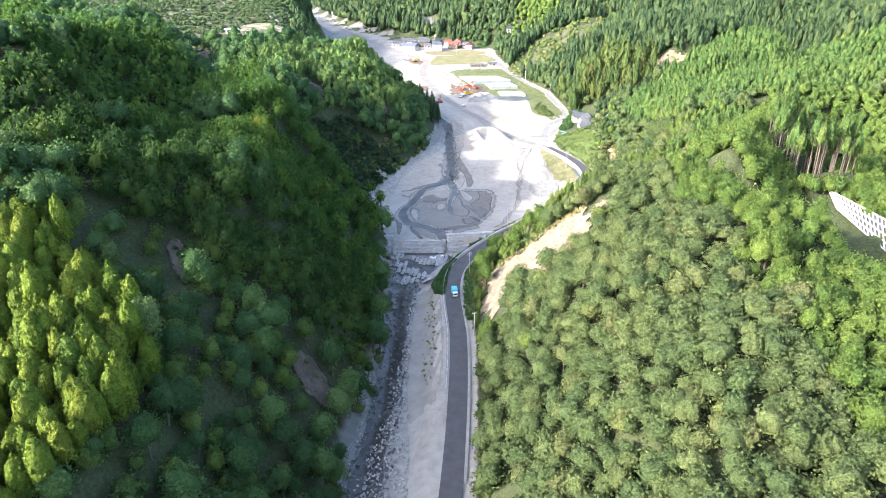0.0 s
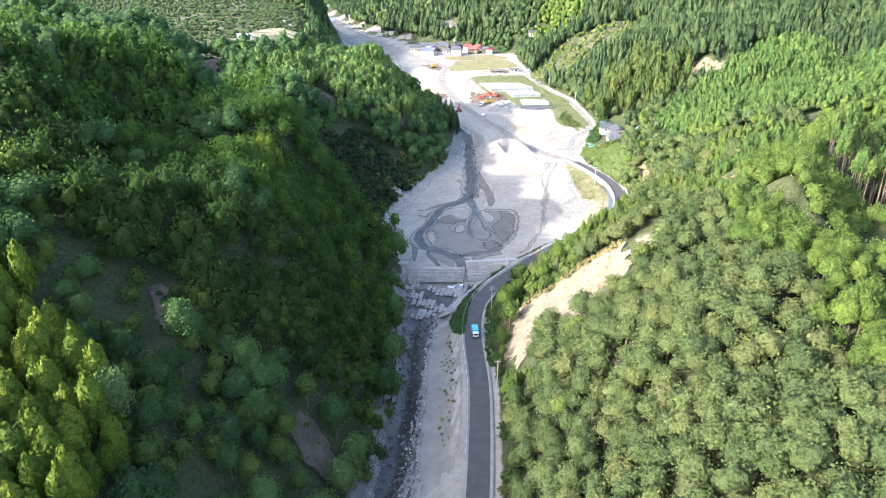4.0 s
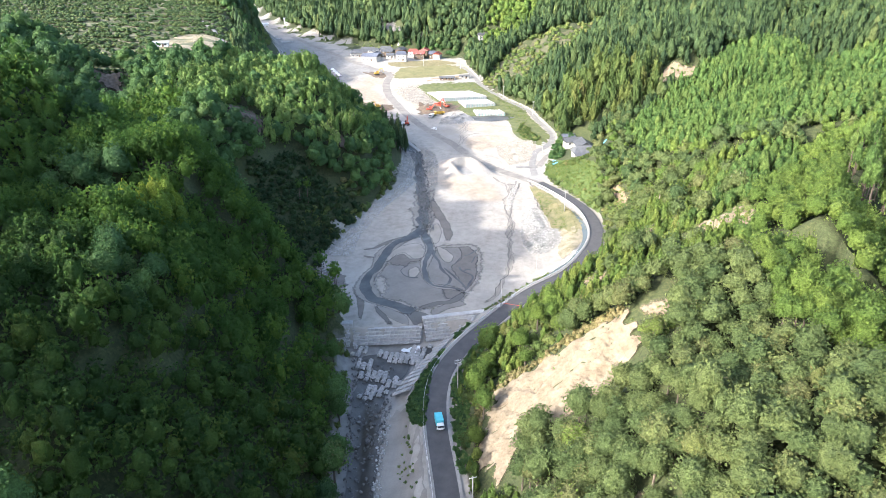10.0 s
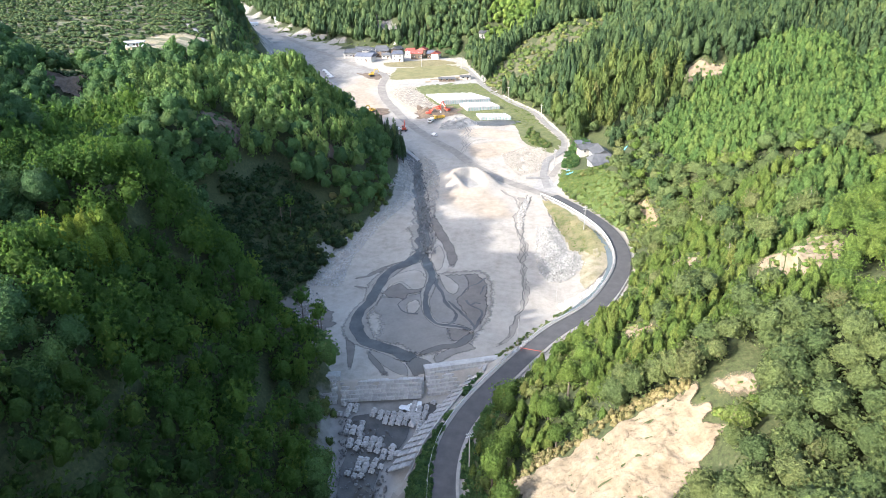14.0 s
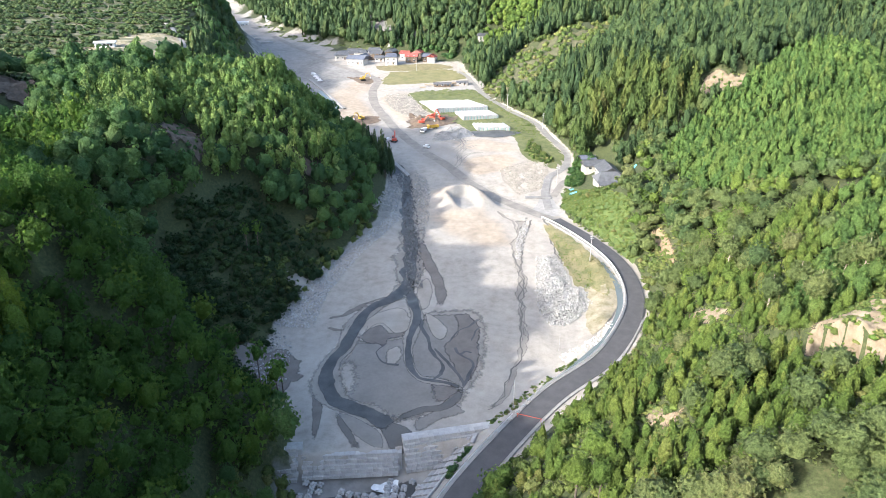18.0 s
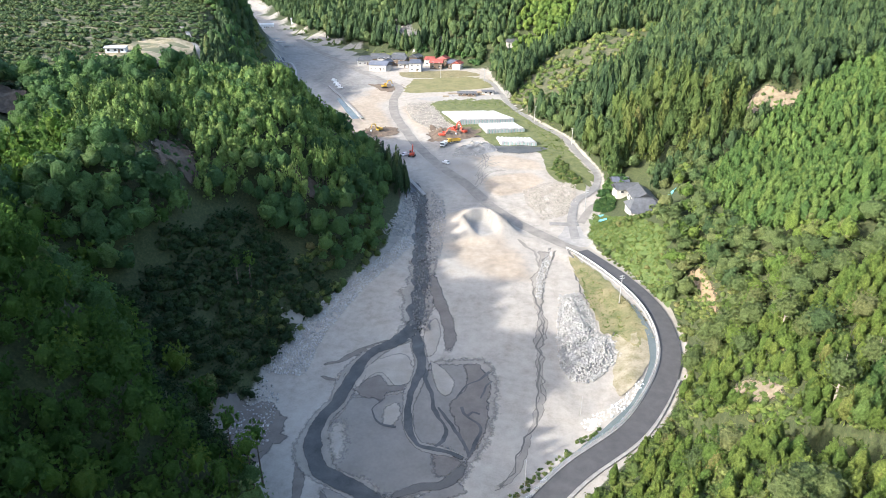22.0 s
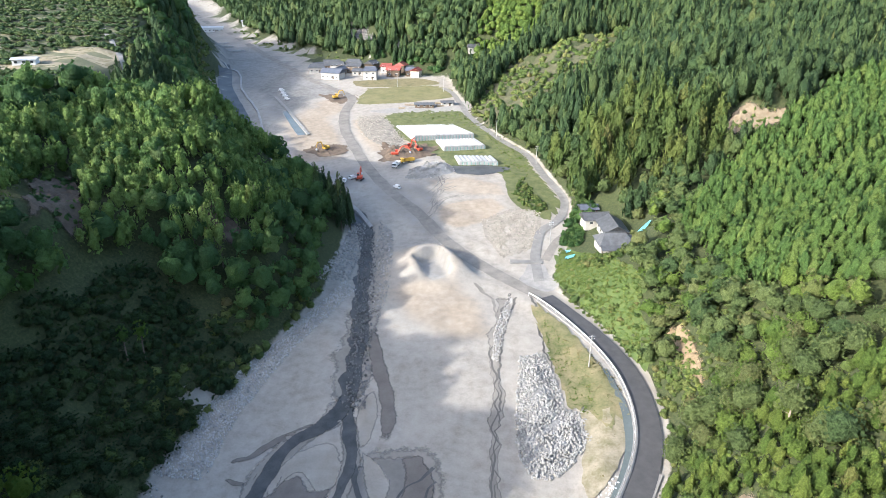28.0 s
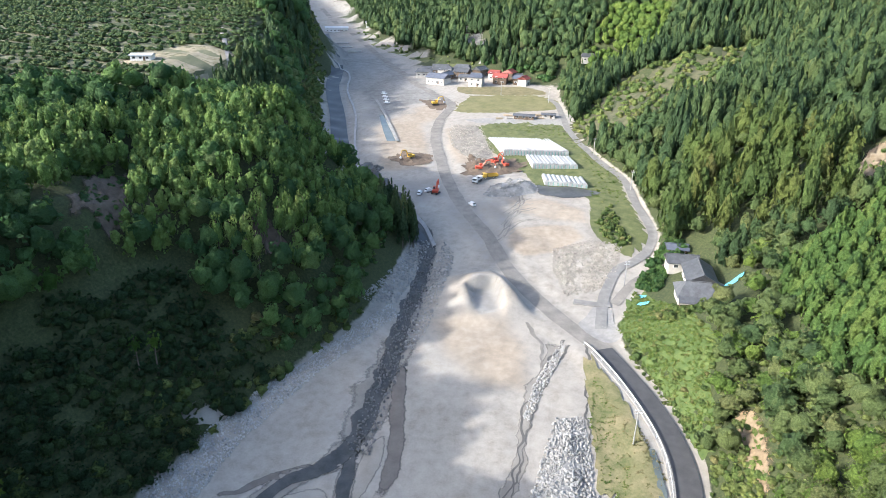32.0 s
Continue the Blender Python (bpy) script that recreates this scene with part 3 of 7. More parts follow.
def inside(p, poly):
    p, poly = np.asarray(p, float), np.asarray(poly, float)
    res = np.zeros(len(p), bool)
    a, b = poly, np.roll(poly, -1, 0)
    for (x0, y0), (x1, y1) in zip(a, b):
        hit = ((y0 > p[:, 1]) != (y1 > p[:, 1])) & (p[:, 0] < (x1 - x0) * (p[:, 1] - y0) / (y1 - y0 + 1e-12) + x0)
        res ^= hit
    return res


def edge_dist(p, poly):
    """Distance from each point to the outline."""
    best = np.full(len(p), 1e9)
    for a, b in zip(poly, np.roll(poly, -1, 0)):
        ab = b - a
        t = np.clip(((p - a) @ ab) / (ab @ ab + 1e-9), 0, 1)
        best = np.minimum(best, np.linalg.norm(p - a - t[:, None] * ab, axis=1))
    return best


# tan (1) and grey (-1, damp and painted shade) stretches of the flood sand: share, softness, outline
TONES = [(-1.2, 1.6, table("-51.5,388 -45,389 -40.5,384 -40,376 -44,372 -50,379")), (-1.3, 2.5, table("-72,234 -46,240 -45,226 -48,212 -50,200 -46,180 -42,150 -38,120 -36,95 -48,95 -50,130 -54,160 -60,190 -66,215")), (0.8, 5, table("-36,372 -28,360 -24,345 -34,342 -50,352 -58,366 -48,372")), (0.5, 4, table("-47,398 -38,392 -33,384 -38,374 -56,374 -62,386")),
         (1.0, 3, table("-52,432 -40,437 -30,440 -24,432 -30,420 -42,412 -50,418")), (0.7, 3, table("-60,456 -44,462 -28,456 -24,444 -40,442 -56,446")),
         (-0.5, 4, table("-84,452 -62,452 -50,440 -52,425 -40,408 -52,404 -66,420 -80,436")), (-0.6, 6, table("-96,440 -84,452 -96,470 -112,458")),
         (0.9, 4, table("-116,536 -98,541 -79,506 -81,492 -93,489 -104,509")), (0.8, 4, table("-150,560 -130,536 -112,500 -106,478 -124,470 -140,500 -156,530")),
         # greys left of the far track: damp, and the left hill's shadow painted in
         (-0.7, 8, table("-200,640 -150,600 -140,580 -160,570 -200,600 -240,650")), (1.0, 4, table("-147,567 -137,576 -126,556 -130,538 -138,547")),
         (-1.0, 6, table("-205,600 -165,560 -140,590 -160,612 -190,645 -225,690 -262,740 -280,730 -240,660")),
         (-1.0, 5, table("-262,690 -235,701 -188,638 -160,600 -152,545 -163,532 -172,556 -186,598 -212,603 -232,640")),
         (-0.6, 5, table("-330,800 -260,720 -215,660 -230,650 -290,720 -350,790"))]


def ground():
    ny, nx = GZ.shape
    v = np.stack([gxx, gyy, GZ], -1).reshape(-1, 3)
    k = (np.arange(ny - 1)[:, None] * nx + np.arange(nx - 1)).ravel()
    f = np.stack([k, k + 1, k + nx + 1, k + nx], -1)
    me = bpy.data.meshes.new("ground")
    me.from_pydata(v.tolist(), [], f.tolist())
    sand = smooth(-3, 2, gxx - at(LEFT, gyy)) * smooth(3, -1, gxx - at(RIGHT, gyy)) * smooth(1150, 1000, gyy) * (1 - smooth(628, 640, gyy) * smooth(-46, -34, gxx - at(RIGHT, gyy)) * smooth(-200, -180, gxx)) * np.where(gyy > 600, smooth(0.75, 0.35, STEEP), 1)
    a = me.attributes.new("sand", "FLOAT", "POINT")
    a.data.foreach_set("value", sand.ravel().astype(np.float32))
    p = np.column_stack([gxx.ravel(), gyy.ravel()])
    tone = np.zeros(len(p))
    for way, soft, poly in TONES:
        near = np.abs(p - poly.mean(0)).max(1) < 80
        d = edge_dist(p[near], poly) * np.where(inside(p[near], poly), 1, -1)
        tone[near] += way * smooth(-soft, soft, d)
    a = me.attributes.new("tone", "FLOAT", "POINT")
    a.data.foreach_set("value", tone.astype(np.float32))
    me.polygons.foreach_set("use_smooth", [True] * len(me.polygons))
    me.materials.append(M_GROUND)
    tagged(new("ground", me), "pale flood sand between wooded hillsides", "ground", kind="structure")


ground()


def side(line):
    t = np.gradient(line[:, :2], axis=0)
    t /= np.linalg.norm(t, axis=1, keepdims=True) + 1e-9
    return np.stack([t[:, 1], -t[:, 0]], -1)       # to the right


def set_fade(me, values):
    """How far each point of a thin layer is from running out: 0 at its rim, 1 inside."""
    a = me.attributes.new("fade", "FLOAT", "POINT")
    full = np.ones(len(me.vertices), np.float32)
    full[: len(values)] = values
    a.data.foreach_set("value", full)


def ribbon(name, pts, width, material, dz=0.06, label="", category="", shift=0.0, zroad=False, uneven=0.0, wiggle=0.0, seed=1, thick=0.0, kind="structure", soft=False):
    """A band that lies on the ground along a line. width: one number or one for each point."""
    pts = np.asarray(pts, float)
    w = np.full(len(pts), width) if np.isscalar(width) else np.asarray(width, float)
    ln = spline(np.column_stack([pts, w]), 1.0 if wiggle else 2.0)
    xy, w = ln[:, :2], ln[:, 2]
    if uneven:
        w = w * (1 + uneven * waves(xy[:, 0], xy[:, 1], seed, 14))
    n = side(xy)
    rows = 7 if soft else 5
    v, f = [], []
    c = xy + n * shift
    if wiggle:
        c = c + n * (wiggle * (waves(xy[:, 0], xy[:, 1], seed + 3, 11) + 0.5 * waves(xy[:, 0], xy[:, 1], seed + 4, 5)))[:, None]
    for k in range(rows):
        q = c + n * (w * (k / (rows - 1) - 0.5))[:, None]
        z = at(ROADZ, c[:, 1]) if zroad else ground_z(q[:, 0], q[:, 1])
        v.append(np.column_stack([q, z + dz]))
    v = np.array(v)
    if not zroad:
        v[:, :, 2] = np.maximum(v[:, :, 2], ground_z(v[:, :, 0], v[:, :, 1]) + dz)
    m = v.shape[1]
    for k in range(rows - 1):
        for i in range(m - 1):
            a = k * m + i
            f.append((a, a + m, a + m + 1, a + 1))
    v = v.reshape(-1, 3).tolist()
    if thick:
        base = len(v)
        for k in (0, rows - 1):
            for i in range(m):
                x, y, z = v[k * m + i]
                v.append([x, y, z - thick])
        for i in range(m - 1):
            f.append((i, i + 1, base + i + 1, base + i))
            a = (rows - 1) * m + i
            f.append((a + 1, a, base + m + i, base + m + i + 1))
    ob = mesh_ob(name, v, f, material, smooth=not thick)
    fade = np.ones(len(v))
    if soft:
        across = 1 - np.abs(np.linspace(-1, 1, rows))
        along = np.minimum(np.arange(m), np.arange(m)[::-1]) / 3.0
        fade = (np.clip(1.6 * across, 0, 1)[:, None] * np.clip(along, 0, 1)[None]).ravel()
    set_fade(ob.data, fade)
    if label:
        tagged(ob, label, category, kind=kind)
    return ob


def patch(name, outline, material, dz=0.05, label="", category="", rough=0.12, seed=2, step=2.5, kind="structure", lift=None, soft=0.0):
    """A field of one surface lying on the ground within an outline."""
    from_line = spline(np.vstack([outline, outline[:1]]), 0.9)[:-1]
    c = from_line.mean(0)
    k = 1 + rough * waves(from_line[:, 0], from_line[:, 1], seed, 9)[:, None] + (0.012 + 0.45 * rough) * waves(from_line[:, 0], from_line[:, 1], seed + 1, 2.6)[:, None]
    edge = c + (from_line - c) * k
    lo, hi = edge.min(0), edge.max(0)
    gx, gy = np.meshgrid(np.arange(lo[0], hi[0], step), np.arange(lo[1], hi[1], step))
    inner = np.column_stack([gx.ravel(), gy.ravel()])
    inner = inner[inside(inner, edge)]
    pts = np.vstack([edge, inner])
    from mathutils.geometry import delaunay_2d_cdt
    n = len(edge)
    v2, _, f, *_ = delaunay_2d_cdt([Vector(p) for p in pts], [(i, (i + 1) % n) for i in range(n)], [], 1, 1e-4)
    v2 = np.array([tuple(p) for p in v2])
    z = ground_z(v2[:, 0], v2[:, 1]) + dz
    if lift is not None:
        z = z + lift(v2[:, 0], v2[:, 1])
    ob = mesh_ob(name, np.column_stack([v2, z]), f, material, smooth=True)
    set_fade(ob.data, np.clip(edge_dist(v2, edge) / soft, 0, 1) if soft else np.ones(len(v2)))
    if label:
        tagged(ob, label, category, kind=kind)
    return ob


# ---------------------------------------------------------------- roads, streams, fields
i_split = 15
ribbon("road", ROAD[: i_split + 1], 5.4, M_ASPHALT, 0.16, "dark asphalt valley road with pale verges", "road", zroad=True, thick=0.5)
ribbon("track", ROAD[i_split:], 5.6, M_DUSTY, 0.14, "dusty grey site track across the sand", "track", uneven=0.06)
ribbon("road_verge", ROAD[3 : i_split + 1], 1.1, M_VERGE, 0.20, "pale concrete verge beside the road", "verge", shift=-3.2, zroad=True, thick=0.6)
ribbon("road_verge", ROAD[2:12], 0.8, M_VERGE, 0.19, "pale concrete verge beside the road", "verge", shift=3.1, zroad=True, thick=0.4)
ribbon("sand_verge", ROAD[12:17], [1.2, 2.0, 2.8, 2.6, 1.6], M_DRY, 0.10, "pale sandy strip along the road's upper edge", "verge", shift=4.0, uneven=0.3, seed=44)
SIDE_ROAD = table("-10,377 -11.4,391.8 -11.2,399.5 -9.5,413 -4,421 -0.5,432 -0.8,444.7 -8,466 -15.8,491 -26.4,505.8 -39.2,526.4 -51.3,550 -60.9,579 -66.5,594 -73.4,604")
ribbon("side_road", SIDE_ROAD, 3.4, M_LANE, 0.24, "narrow pale concrete lane past the farmhouse", "lane")
patch("junction_apron", table("-13.8,388.5 -8.6,388.5 -6.6,381 -3.6,374.5 -9,371 -16.5,377.5 -14.8,383"), M_VERGE, 0.16, "pale concrete apron where the lane meets the road", "lane", 0.02, 24, 1.2)
ribbon("yard_lane", table("-8,392 -4,405 2,416 7,424"), 3.2, M_DUSTY, 0.10, "gravel lane up to the farmhouse yard", "lane")
ribbon("bridge_lane", table("-20,389.5 -14,390 -9,391"), 2.6, M_LANE, 0.4, "short concrete bridge deck over the ditch", "bridge", thick=0.6)

DELTA = table("-66.4,279.9 -60.7,282.1 -52.9,285.5 -50.3,293.4 -46.5,297.3 -40.9,298.4 -36.7,299.7 -32.1,293.1 -31.1,284.3 -30.8,275.3 -31.9,268.9 -33.3,264.6 -35,258.8 -38.7,255.7 -46,253.1 -49.9,250.3 -56.7,253.5 -64.5,257 -67.9,262.5 -68.6,268.7 -66.7,275.1")
WEST_ARM = table("-57.6,317.3 -58.6,309.9 -60.9,304.9 -65.7,299.7 -67.9,292.7 -68.6,284.3 -68.8,278.5 -70.4,272.9 -70.7,268.3 -69.9,263.8 -68.3,260.1 -65.1,256.3 -59.5,253.7 -54.7,252 -49.5,249")
MID_ARM = table("-56.5,312.7 -53.7,303.6 -51,295.7 -51,288.4 -51.3,283.2 -50,274.9 -48.5,270.9 -45.6,267 -42.1,266.4 -38.6,266 -34.2,264.4")
EAST_ARM = table("-58.3,344.8 -52.9,329.4 -48.3,318.7 -45.8,310.3 -44.9,302.1")
patch("moist_fringe", (DELTA - DELTA.mean(0)) * 1.13 + DELTA.mean(0), M_MOIST, 0.06, "moist grey sand round the delta", "silt", 0.03, 90, 1.0, soft=4.0)
patch("damp_silt", DELTA, M_FLAT, 0.10, "damp grey silt delta behind the weir", "silt", 0.015, 3, 1.0, soft=1.6)
patch("pale_silt", table("-69.3,270.8 -65.8,273.2 -62.4,269.6 -60.6,261.6 -62.2,257.7 -65.5,260 -68.4,265.6"), M_DRY, 0.13, "streaks of drying silt on the delta", "silt", 0.08, 91, 0.8, soft=5.0)
patch("wet_silt", table("-40.3,297.9 -36.7,299.7 -34,296.2 -31.7,293.2 -31.3,284.2 -30.8,275.3 -31.9,268.9 -33.6,265.3 -36.6,271.2 -39.3,275.9 -41.3,281.5 -38.7,287.6 -38.5,292.9"), M_SILT, 0.14, "dark wet silt of the delta", "silt", 0.06, 5, 0.8, soft=1.4)
patch("wet_silt", table("-66.4,282.5 -66.1,286.6 -62.8,289.4 -60.6,290.5 -57.7,287 -53.8,289.3 -53,285.2 -56.8,283.3 -57.6,280 -59.7,280.5 -63.4,280.4"), M_SILT, 0.14, "dark brown wet silt of the delta", "silt", 0.05, 4, 0.8, soft=1.8)
patch("wet_silt", table("-44.5,268 -40,268.5 -35.5,266 -34,262 -36.5,258.5 -40,258 -42,262"), M_SILT, 0.12, "brown wet silt at the delta's foot", "silt", 0.08, 93, 0.8, soft=3.0)
patch("sand_bar", table("-65.8,283 -68,288.1 -66.2,293.2 -62.3,298.6 -57.4,300.9 -53.5,296.7 -52,292.3 -52.7,288.3 -56.3,286.5 -60.6,290.5 -63.1,289.4"), M_DRY, 0.18, "pale dry sand bar between stream arms", "sand bar", 0.03, 6, 0.8, soft=1.2)
patch("sand_bar", table("-49.7,299.2 -44.5,295.5 -40.9,290.5 -41.8,284.6 -44.3,285.4 -47,290.4"), M_DRY, 0.18, "pale dry sand bar between stream arms", "sand bar", 0.04, 7, 0.8, soft=1.2)
patch("sand_bar", table("-56.8,274.7 -56.4,278.9 -53.3,280.5 -51.7,275.7 -52.7,272 -55.5,271.5"), M_DRY, 0.18, "small pale sand spot on the wet delta", "sand bar", 0.06, 8, 0.7, soft=1.6)
patch("sand_bar", table("-54.2,312.9 -51.4,318.5 -48.5,311.7 -48.3,302.2 -50.3,299.7 -53.4,306.5"), M_DRY, 0.12, "pale dry sand between stream arms", "sand bar", 0.04, 9, 0.8, soft=1.2)
ribbon("moist_fringe", WEST_ARM, [7.0, 6.5, 6.5, 6.5, 6.5, 7.0, 6.5, 6.0, 6.5, 7.0, 7.0, 7.0, 7.5, 8.0, 9.0], M_MOIST, 0.15, "moist grey fringe of sand along the stream arm", "silt", uneven=0.25, seed=92, soft=True)
ribbon("moist_fringe", MID_ARM, [5.0, 4.8, 4.4, 3.8, 3.4, 3.2, 3.2, 3.0, 3.0, 3.0, 2.4], M_MOIST, 0.19, "moist grey fringe of sand along the stream arm", "silt", uneven=0.3, seed=93, soft=True)
ribbon("moist_fringe", table("-63.6,356.3 -61.1,342.7 -58.9,327.7 -57.4,312"), [11, 11, 11, 9], M_MOIST, 0.12, "moist grey fringe of sand along the stream", "silt", uneven=0.3, seed=94, soft=True)
ribbon("moist_fringe", table("-20.5,366 -21.6,352 -22,338 -20,320 -20,305 -18.8,287 -22,268 -26,258"), [4.4, 4.0, 3.6, 3.0, 2.4, 2.0, 1.8, 1.4], M_MOIST, 0.05, "moist grey fringe of sand along the trickle", "silt", uneven=0.5, seed=95, wiggle=0.6, soft=True)
ribbon("stream_water", table("-139,480 -97,436 -78,412 -71,386 -66,362 -62,345 -59,328 -57.5,314"), [6, 6.5, 5.5, 4.8, 5.4, 5.8, 5.6, 5.0], M_WATER, 0.22, "shallow grey mountain stream over stones", "water", uneven=0.25, wiggle=0.25, seed=4, soft=True)
ribbon("stream_water", WEST_ARM, [4.6, 4.0, 3.6, 3.4, 3.5, 3.8, 3.6, 3.4, 3.8, 4.0, 4.0, 4.2, 4.6, 5.0, 6.2], M_WATER, 0.26, "dark stream arm curling round the delta", "water", uneven=0.14, seed=6, wiggle=0.15, soft=True)
ribbon("stream_water", MID_ARM, [3.8, 3.2, 2.8, 2.2, 1.9, 1.8, 1.8, 1.5, 1.4, 1.3, 1.0], M_WATER, 0.25, "thin dark rivulet through the delta", "water", uneven=0.25, wiggle=0.2, seed=7, soft=True)
ribbon("wet_silt", table("-50.4,250.1 -46,253.1 -42.5,255.3 -38.8,256 -36.5,258.2 -34.9,261.3 -33.8,264.9"), [3.2, 2.8, 2.4, 2.4, 2.8, 2.8, 1.8], M_WET, 0.20, "wet silt channel towards the weir", "silt", uneven=0.15, seed=9, soft=True)
patch("stream_water", table("-54.7,251.3 -49.6,250.7 -44.8,248.2 -42.3,244 -44.1,242.7 -48.1,241.4 -50.3,245"), M_WET, 0.24, "wet dark silt where the stream nears the weir", "water", 0.03, 10, 0.8, soft=1.0)
patch("damp_silt", table("-40,255.8 -37.4,257.3 -35.3,258.8 -32.2,255.4 -34.5,253.8 -38,252.1 -40.6,249.1 -43.2,247.6 -44.4,250.9"), M_FLAT, 0.11, "damp silt shelf beside the weir", "silt", 0.05, 96, 0.8, soft=1.6)
ribbon("wet_silt", EAST_ARM, [3.0, 3.8, 4.2, 4.0, 2.6], M_SILT, 0.14, "damp brown side channel", "silt", uneven=0.2, seed=11, soft=True)
ribbon("wet_silt", table("-61.8,306.2 -67.4,301.1 -71.9,297.2 -74.1,293.3 -78.1,291.3"), [2.0, 2.6, 2.4, 2.2, 1.4], M_SILT, 0.14, "damp brown side channel", "silt", uneven=0.3, seed=97, wiggle=0.3, soft=True)
ribbon("wet_silt", table("-77.2,287.7 -74.3,286.5 -71.2,287.2 -69.8,290.7"), [1.0, 1.2, 1.1, 0.8], M_SILT, 0.14, "thin damp side channel", "silt", uneven=0.3, seed=98, wiggle=0.3, soft=True)
ribbon("wet_silt", table("-63.8,252.4 -59.1,245.4 -54.8,240"), [2.2, 2.5, 2.1], M_WET, 0.17, "dark damp side channel", "silt", uneven=0.3, seed=10, soft=True)
ribbon("wet_silt", table("-72.5,262 -68.5,252 -66,241"), [2.0, 2.4, 1.8], M_SILT, 0.13, "damp side channel", "silt", uneven=0.25, seed=12, soft=True)
patch("sand_bar", table("-63.3,251.4 -58.6,250.8 -52.1,247 -49.9,243.5 -50.5,241.3 -54.7,242.8 -59.6,246.9"), M_FLAT, 0.20, "grey sand bar in front of the weir", "sand bar", 0.02, 99, 0.8, soft=0.7)
RIVULETS = [("-50.8,295.8 -47.5,287.4 -45.1,281.8 -42.6,276.5 -40.2,272.7 -40.4,269.5 -41.5,267.1", 1.1), ("-43.3,280.3 -38.5,274 -35.7,269.8 -33.6,265.3", 0.7), ("-32.7,296.1 -34.8,292.7 -37.3,290.4 -38.9,286.9 -40,284.1", 0.7),
            ("-37.8,281.5 -36.1,278.3 -33.5,276.6 -32.3,273.4 -33,268.2 -33.6,265.1", 0.7), ("-35.8,278.3 -34.9,279.9 -33,279.3", 0.5), ("-31.6,292.4 -33.1,289.1 -33.5,285.3", 0.5), ("-58,281 -59.5,277 -56.5,272.5 -52,271.5", 0.6)]
for k, (line, wide) in enumerate(RIVULETS):
    ribbon("rivulet", table(line), wide, M_WATER, 0.23, "thin dark runnel cut into the wet silt", "water", uneven=0.4, wiggle=0.3, seed=70 + k)
ribbon("rivulet", table("-19.5,368 -21,355 -23,338 -20.5,322 -20.5,307 -19,285 -23,266 -27,257"), [0.9, 0.8, 0.55, 0.5, 0.4, 0.35, 0.3, 0.2], M_WET, 0.09, "thin dark trickle across the sand", "water", uneven=0.4, wiggle=0.8, seed=13)
ribbon("rivulet", table("-17.5,366 -19.5,352 -20.6,336 -19.3,320 -19.6,304 -18,287"), [0.5, 0.5, 0.4, 0.35, 0.3, 0.2], M_WET, 0.10, "thin dark trickle across the sand", "water", uneven=0.4, wiggle=0.7, seed=43)
ribbon("rivulet", table("-30,374 -25,364 -22,350"), [1.0, 0.8, 0.6], M_DAMP, 0.08, "damp trickle line across the sand", "water", uneven=0.35, wiggle=0.8, seed=14)
ribbon("ditch", table("-12,367 -10,352 -8,340 -6,333"), [0.6, 0.7, 0.6, 0.3], M_WET, 0.09, "dark ditch beside the grass island", "ditch", uneven=0.4, wiggle=0.5, seed=15)
ribbon("river_water", table("-33,60 -39,105 -44.5,143 -51,186 -56,212 -52,232"), [7, 7, 7, 7, 9, 13], M_RIVER, 0.45, "dark shallow river among boulders below the weir", "water", uneven=0.15, seed=16)
patch("scour_pool", table("-62,230 -52,234 -42,238 -43,232 -53,228 -63,225"), M_RIVER, 0.5, "muddy pool at the foot of the weir", "water", 0.05, 17)
patch("gravel_shelf", table("-31,134 -28.5,145 -32,168 -36.5,186 -41,203 -48,203 -47.5,190 -45.5,176 -42,160 -39,146 -37,134"), M_MOIST, 0.12, "grey gravel shelf between river and road", "gravel", 0.06, 18)
patch("dry_bank", table("0,317 5,318 11,317 10,308.5 6,298 0.8,291.5 -0.5,300 1,309"), M_BANKGRASS, 0.30, "trodden tan earth with dry grass beside the rubble", "earth", 0.05, 20, 1.2)
patch("grass_island", table("-11,363 -6.5,356.5 0.6,345.6 5,335 8.8,325.7 10.8,317.8 7,312 2,317.9 -2.6,319.9 -4.7,328.8 -7.5,341.9 -11.6,357"), M_ISLAND, 0.34, "yellowing grass island inside the road bend", "grass", 0.08, 19)
patch("grass_slope", table("-5,377 -3,400 8,389 14,379 20,364 18,354 20,341 17,336 10.7,349 3,363"), M_LUSH, 0.12, "bright green rough grass slope below the farmhouse", "grass", 0.05, 22)
patch("paddy", table("-138,616 -96,627 -79,613 -126,602"), M_STRAW, 0.10, "straw-coloured fallow paddy field before the hamlet", "field", 0.02, 26)
patch("paddy", table("-123,599 -80,609 -66,585 -118,565"), M_PADDY, 0.10, "green fallow paddy field before the hamlet", "field", 0.03, 27)
patch("meadow", table("-26,461 -23,443 -18.5,433 -11.5,424 -4,426 -2,441 -10.5,467 -18,491 -28,507 -41,528 -53,549 -60,556 -98,546 -92,522 -76,503 -60,487 -51,475 -30,469"), M_GRASS, 0.12, "green grass round the greenhouses", "grass", 0.03, 28)
patch("trodden_yard", table("-111,552 -60,578 -54,556 -98,549"), M_VERGE, 0.09, "pale trodden yard above the greenhouses", "yard", 0.04, 29)
patch("ditch_water", table("1,274 8,286 13,300 14,313 11.5,316 10.5,302 5,289 -1,277"), M_TEAL, 0.05, "still green water in the roadside ditch", "water", 0.0, 30)
ribbon("ditch_water", table("-23,249.5 -14,263 -2,279 5,290 10,304 10.5,318 7,333"), [2.0, 1.7, 1.6, 1.8, 2.2, 2.0, 1.2], M_TEAL, 0.35, "still green water in the roadside ditch", "water", uneven=0.1, seed=31)
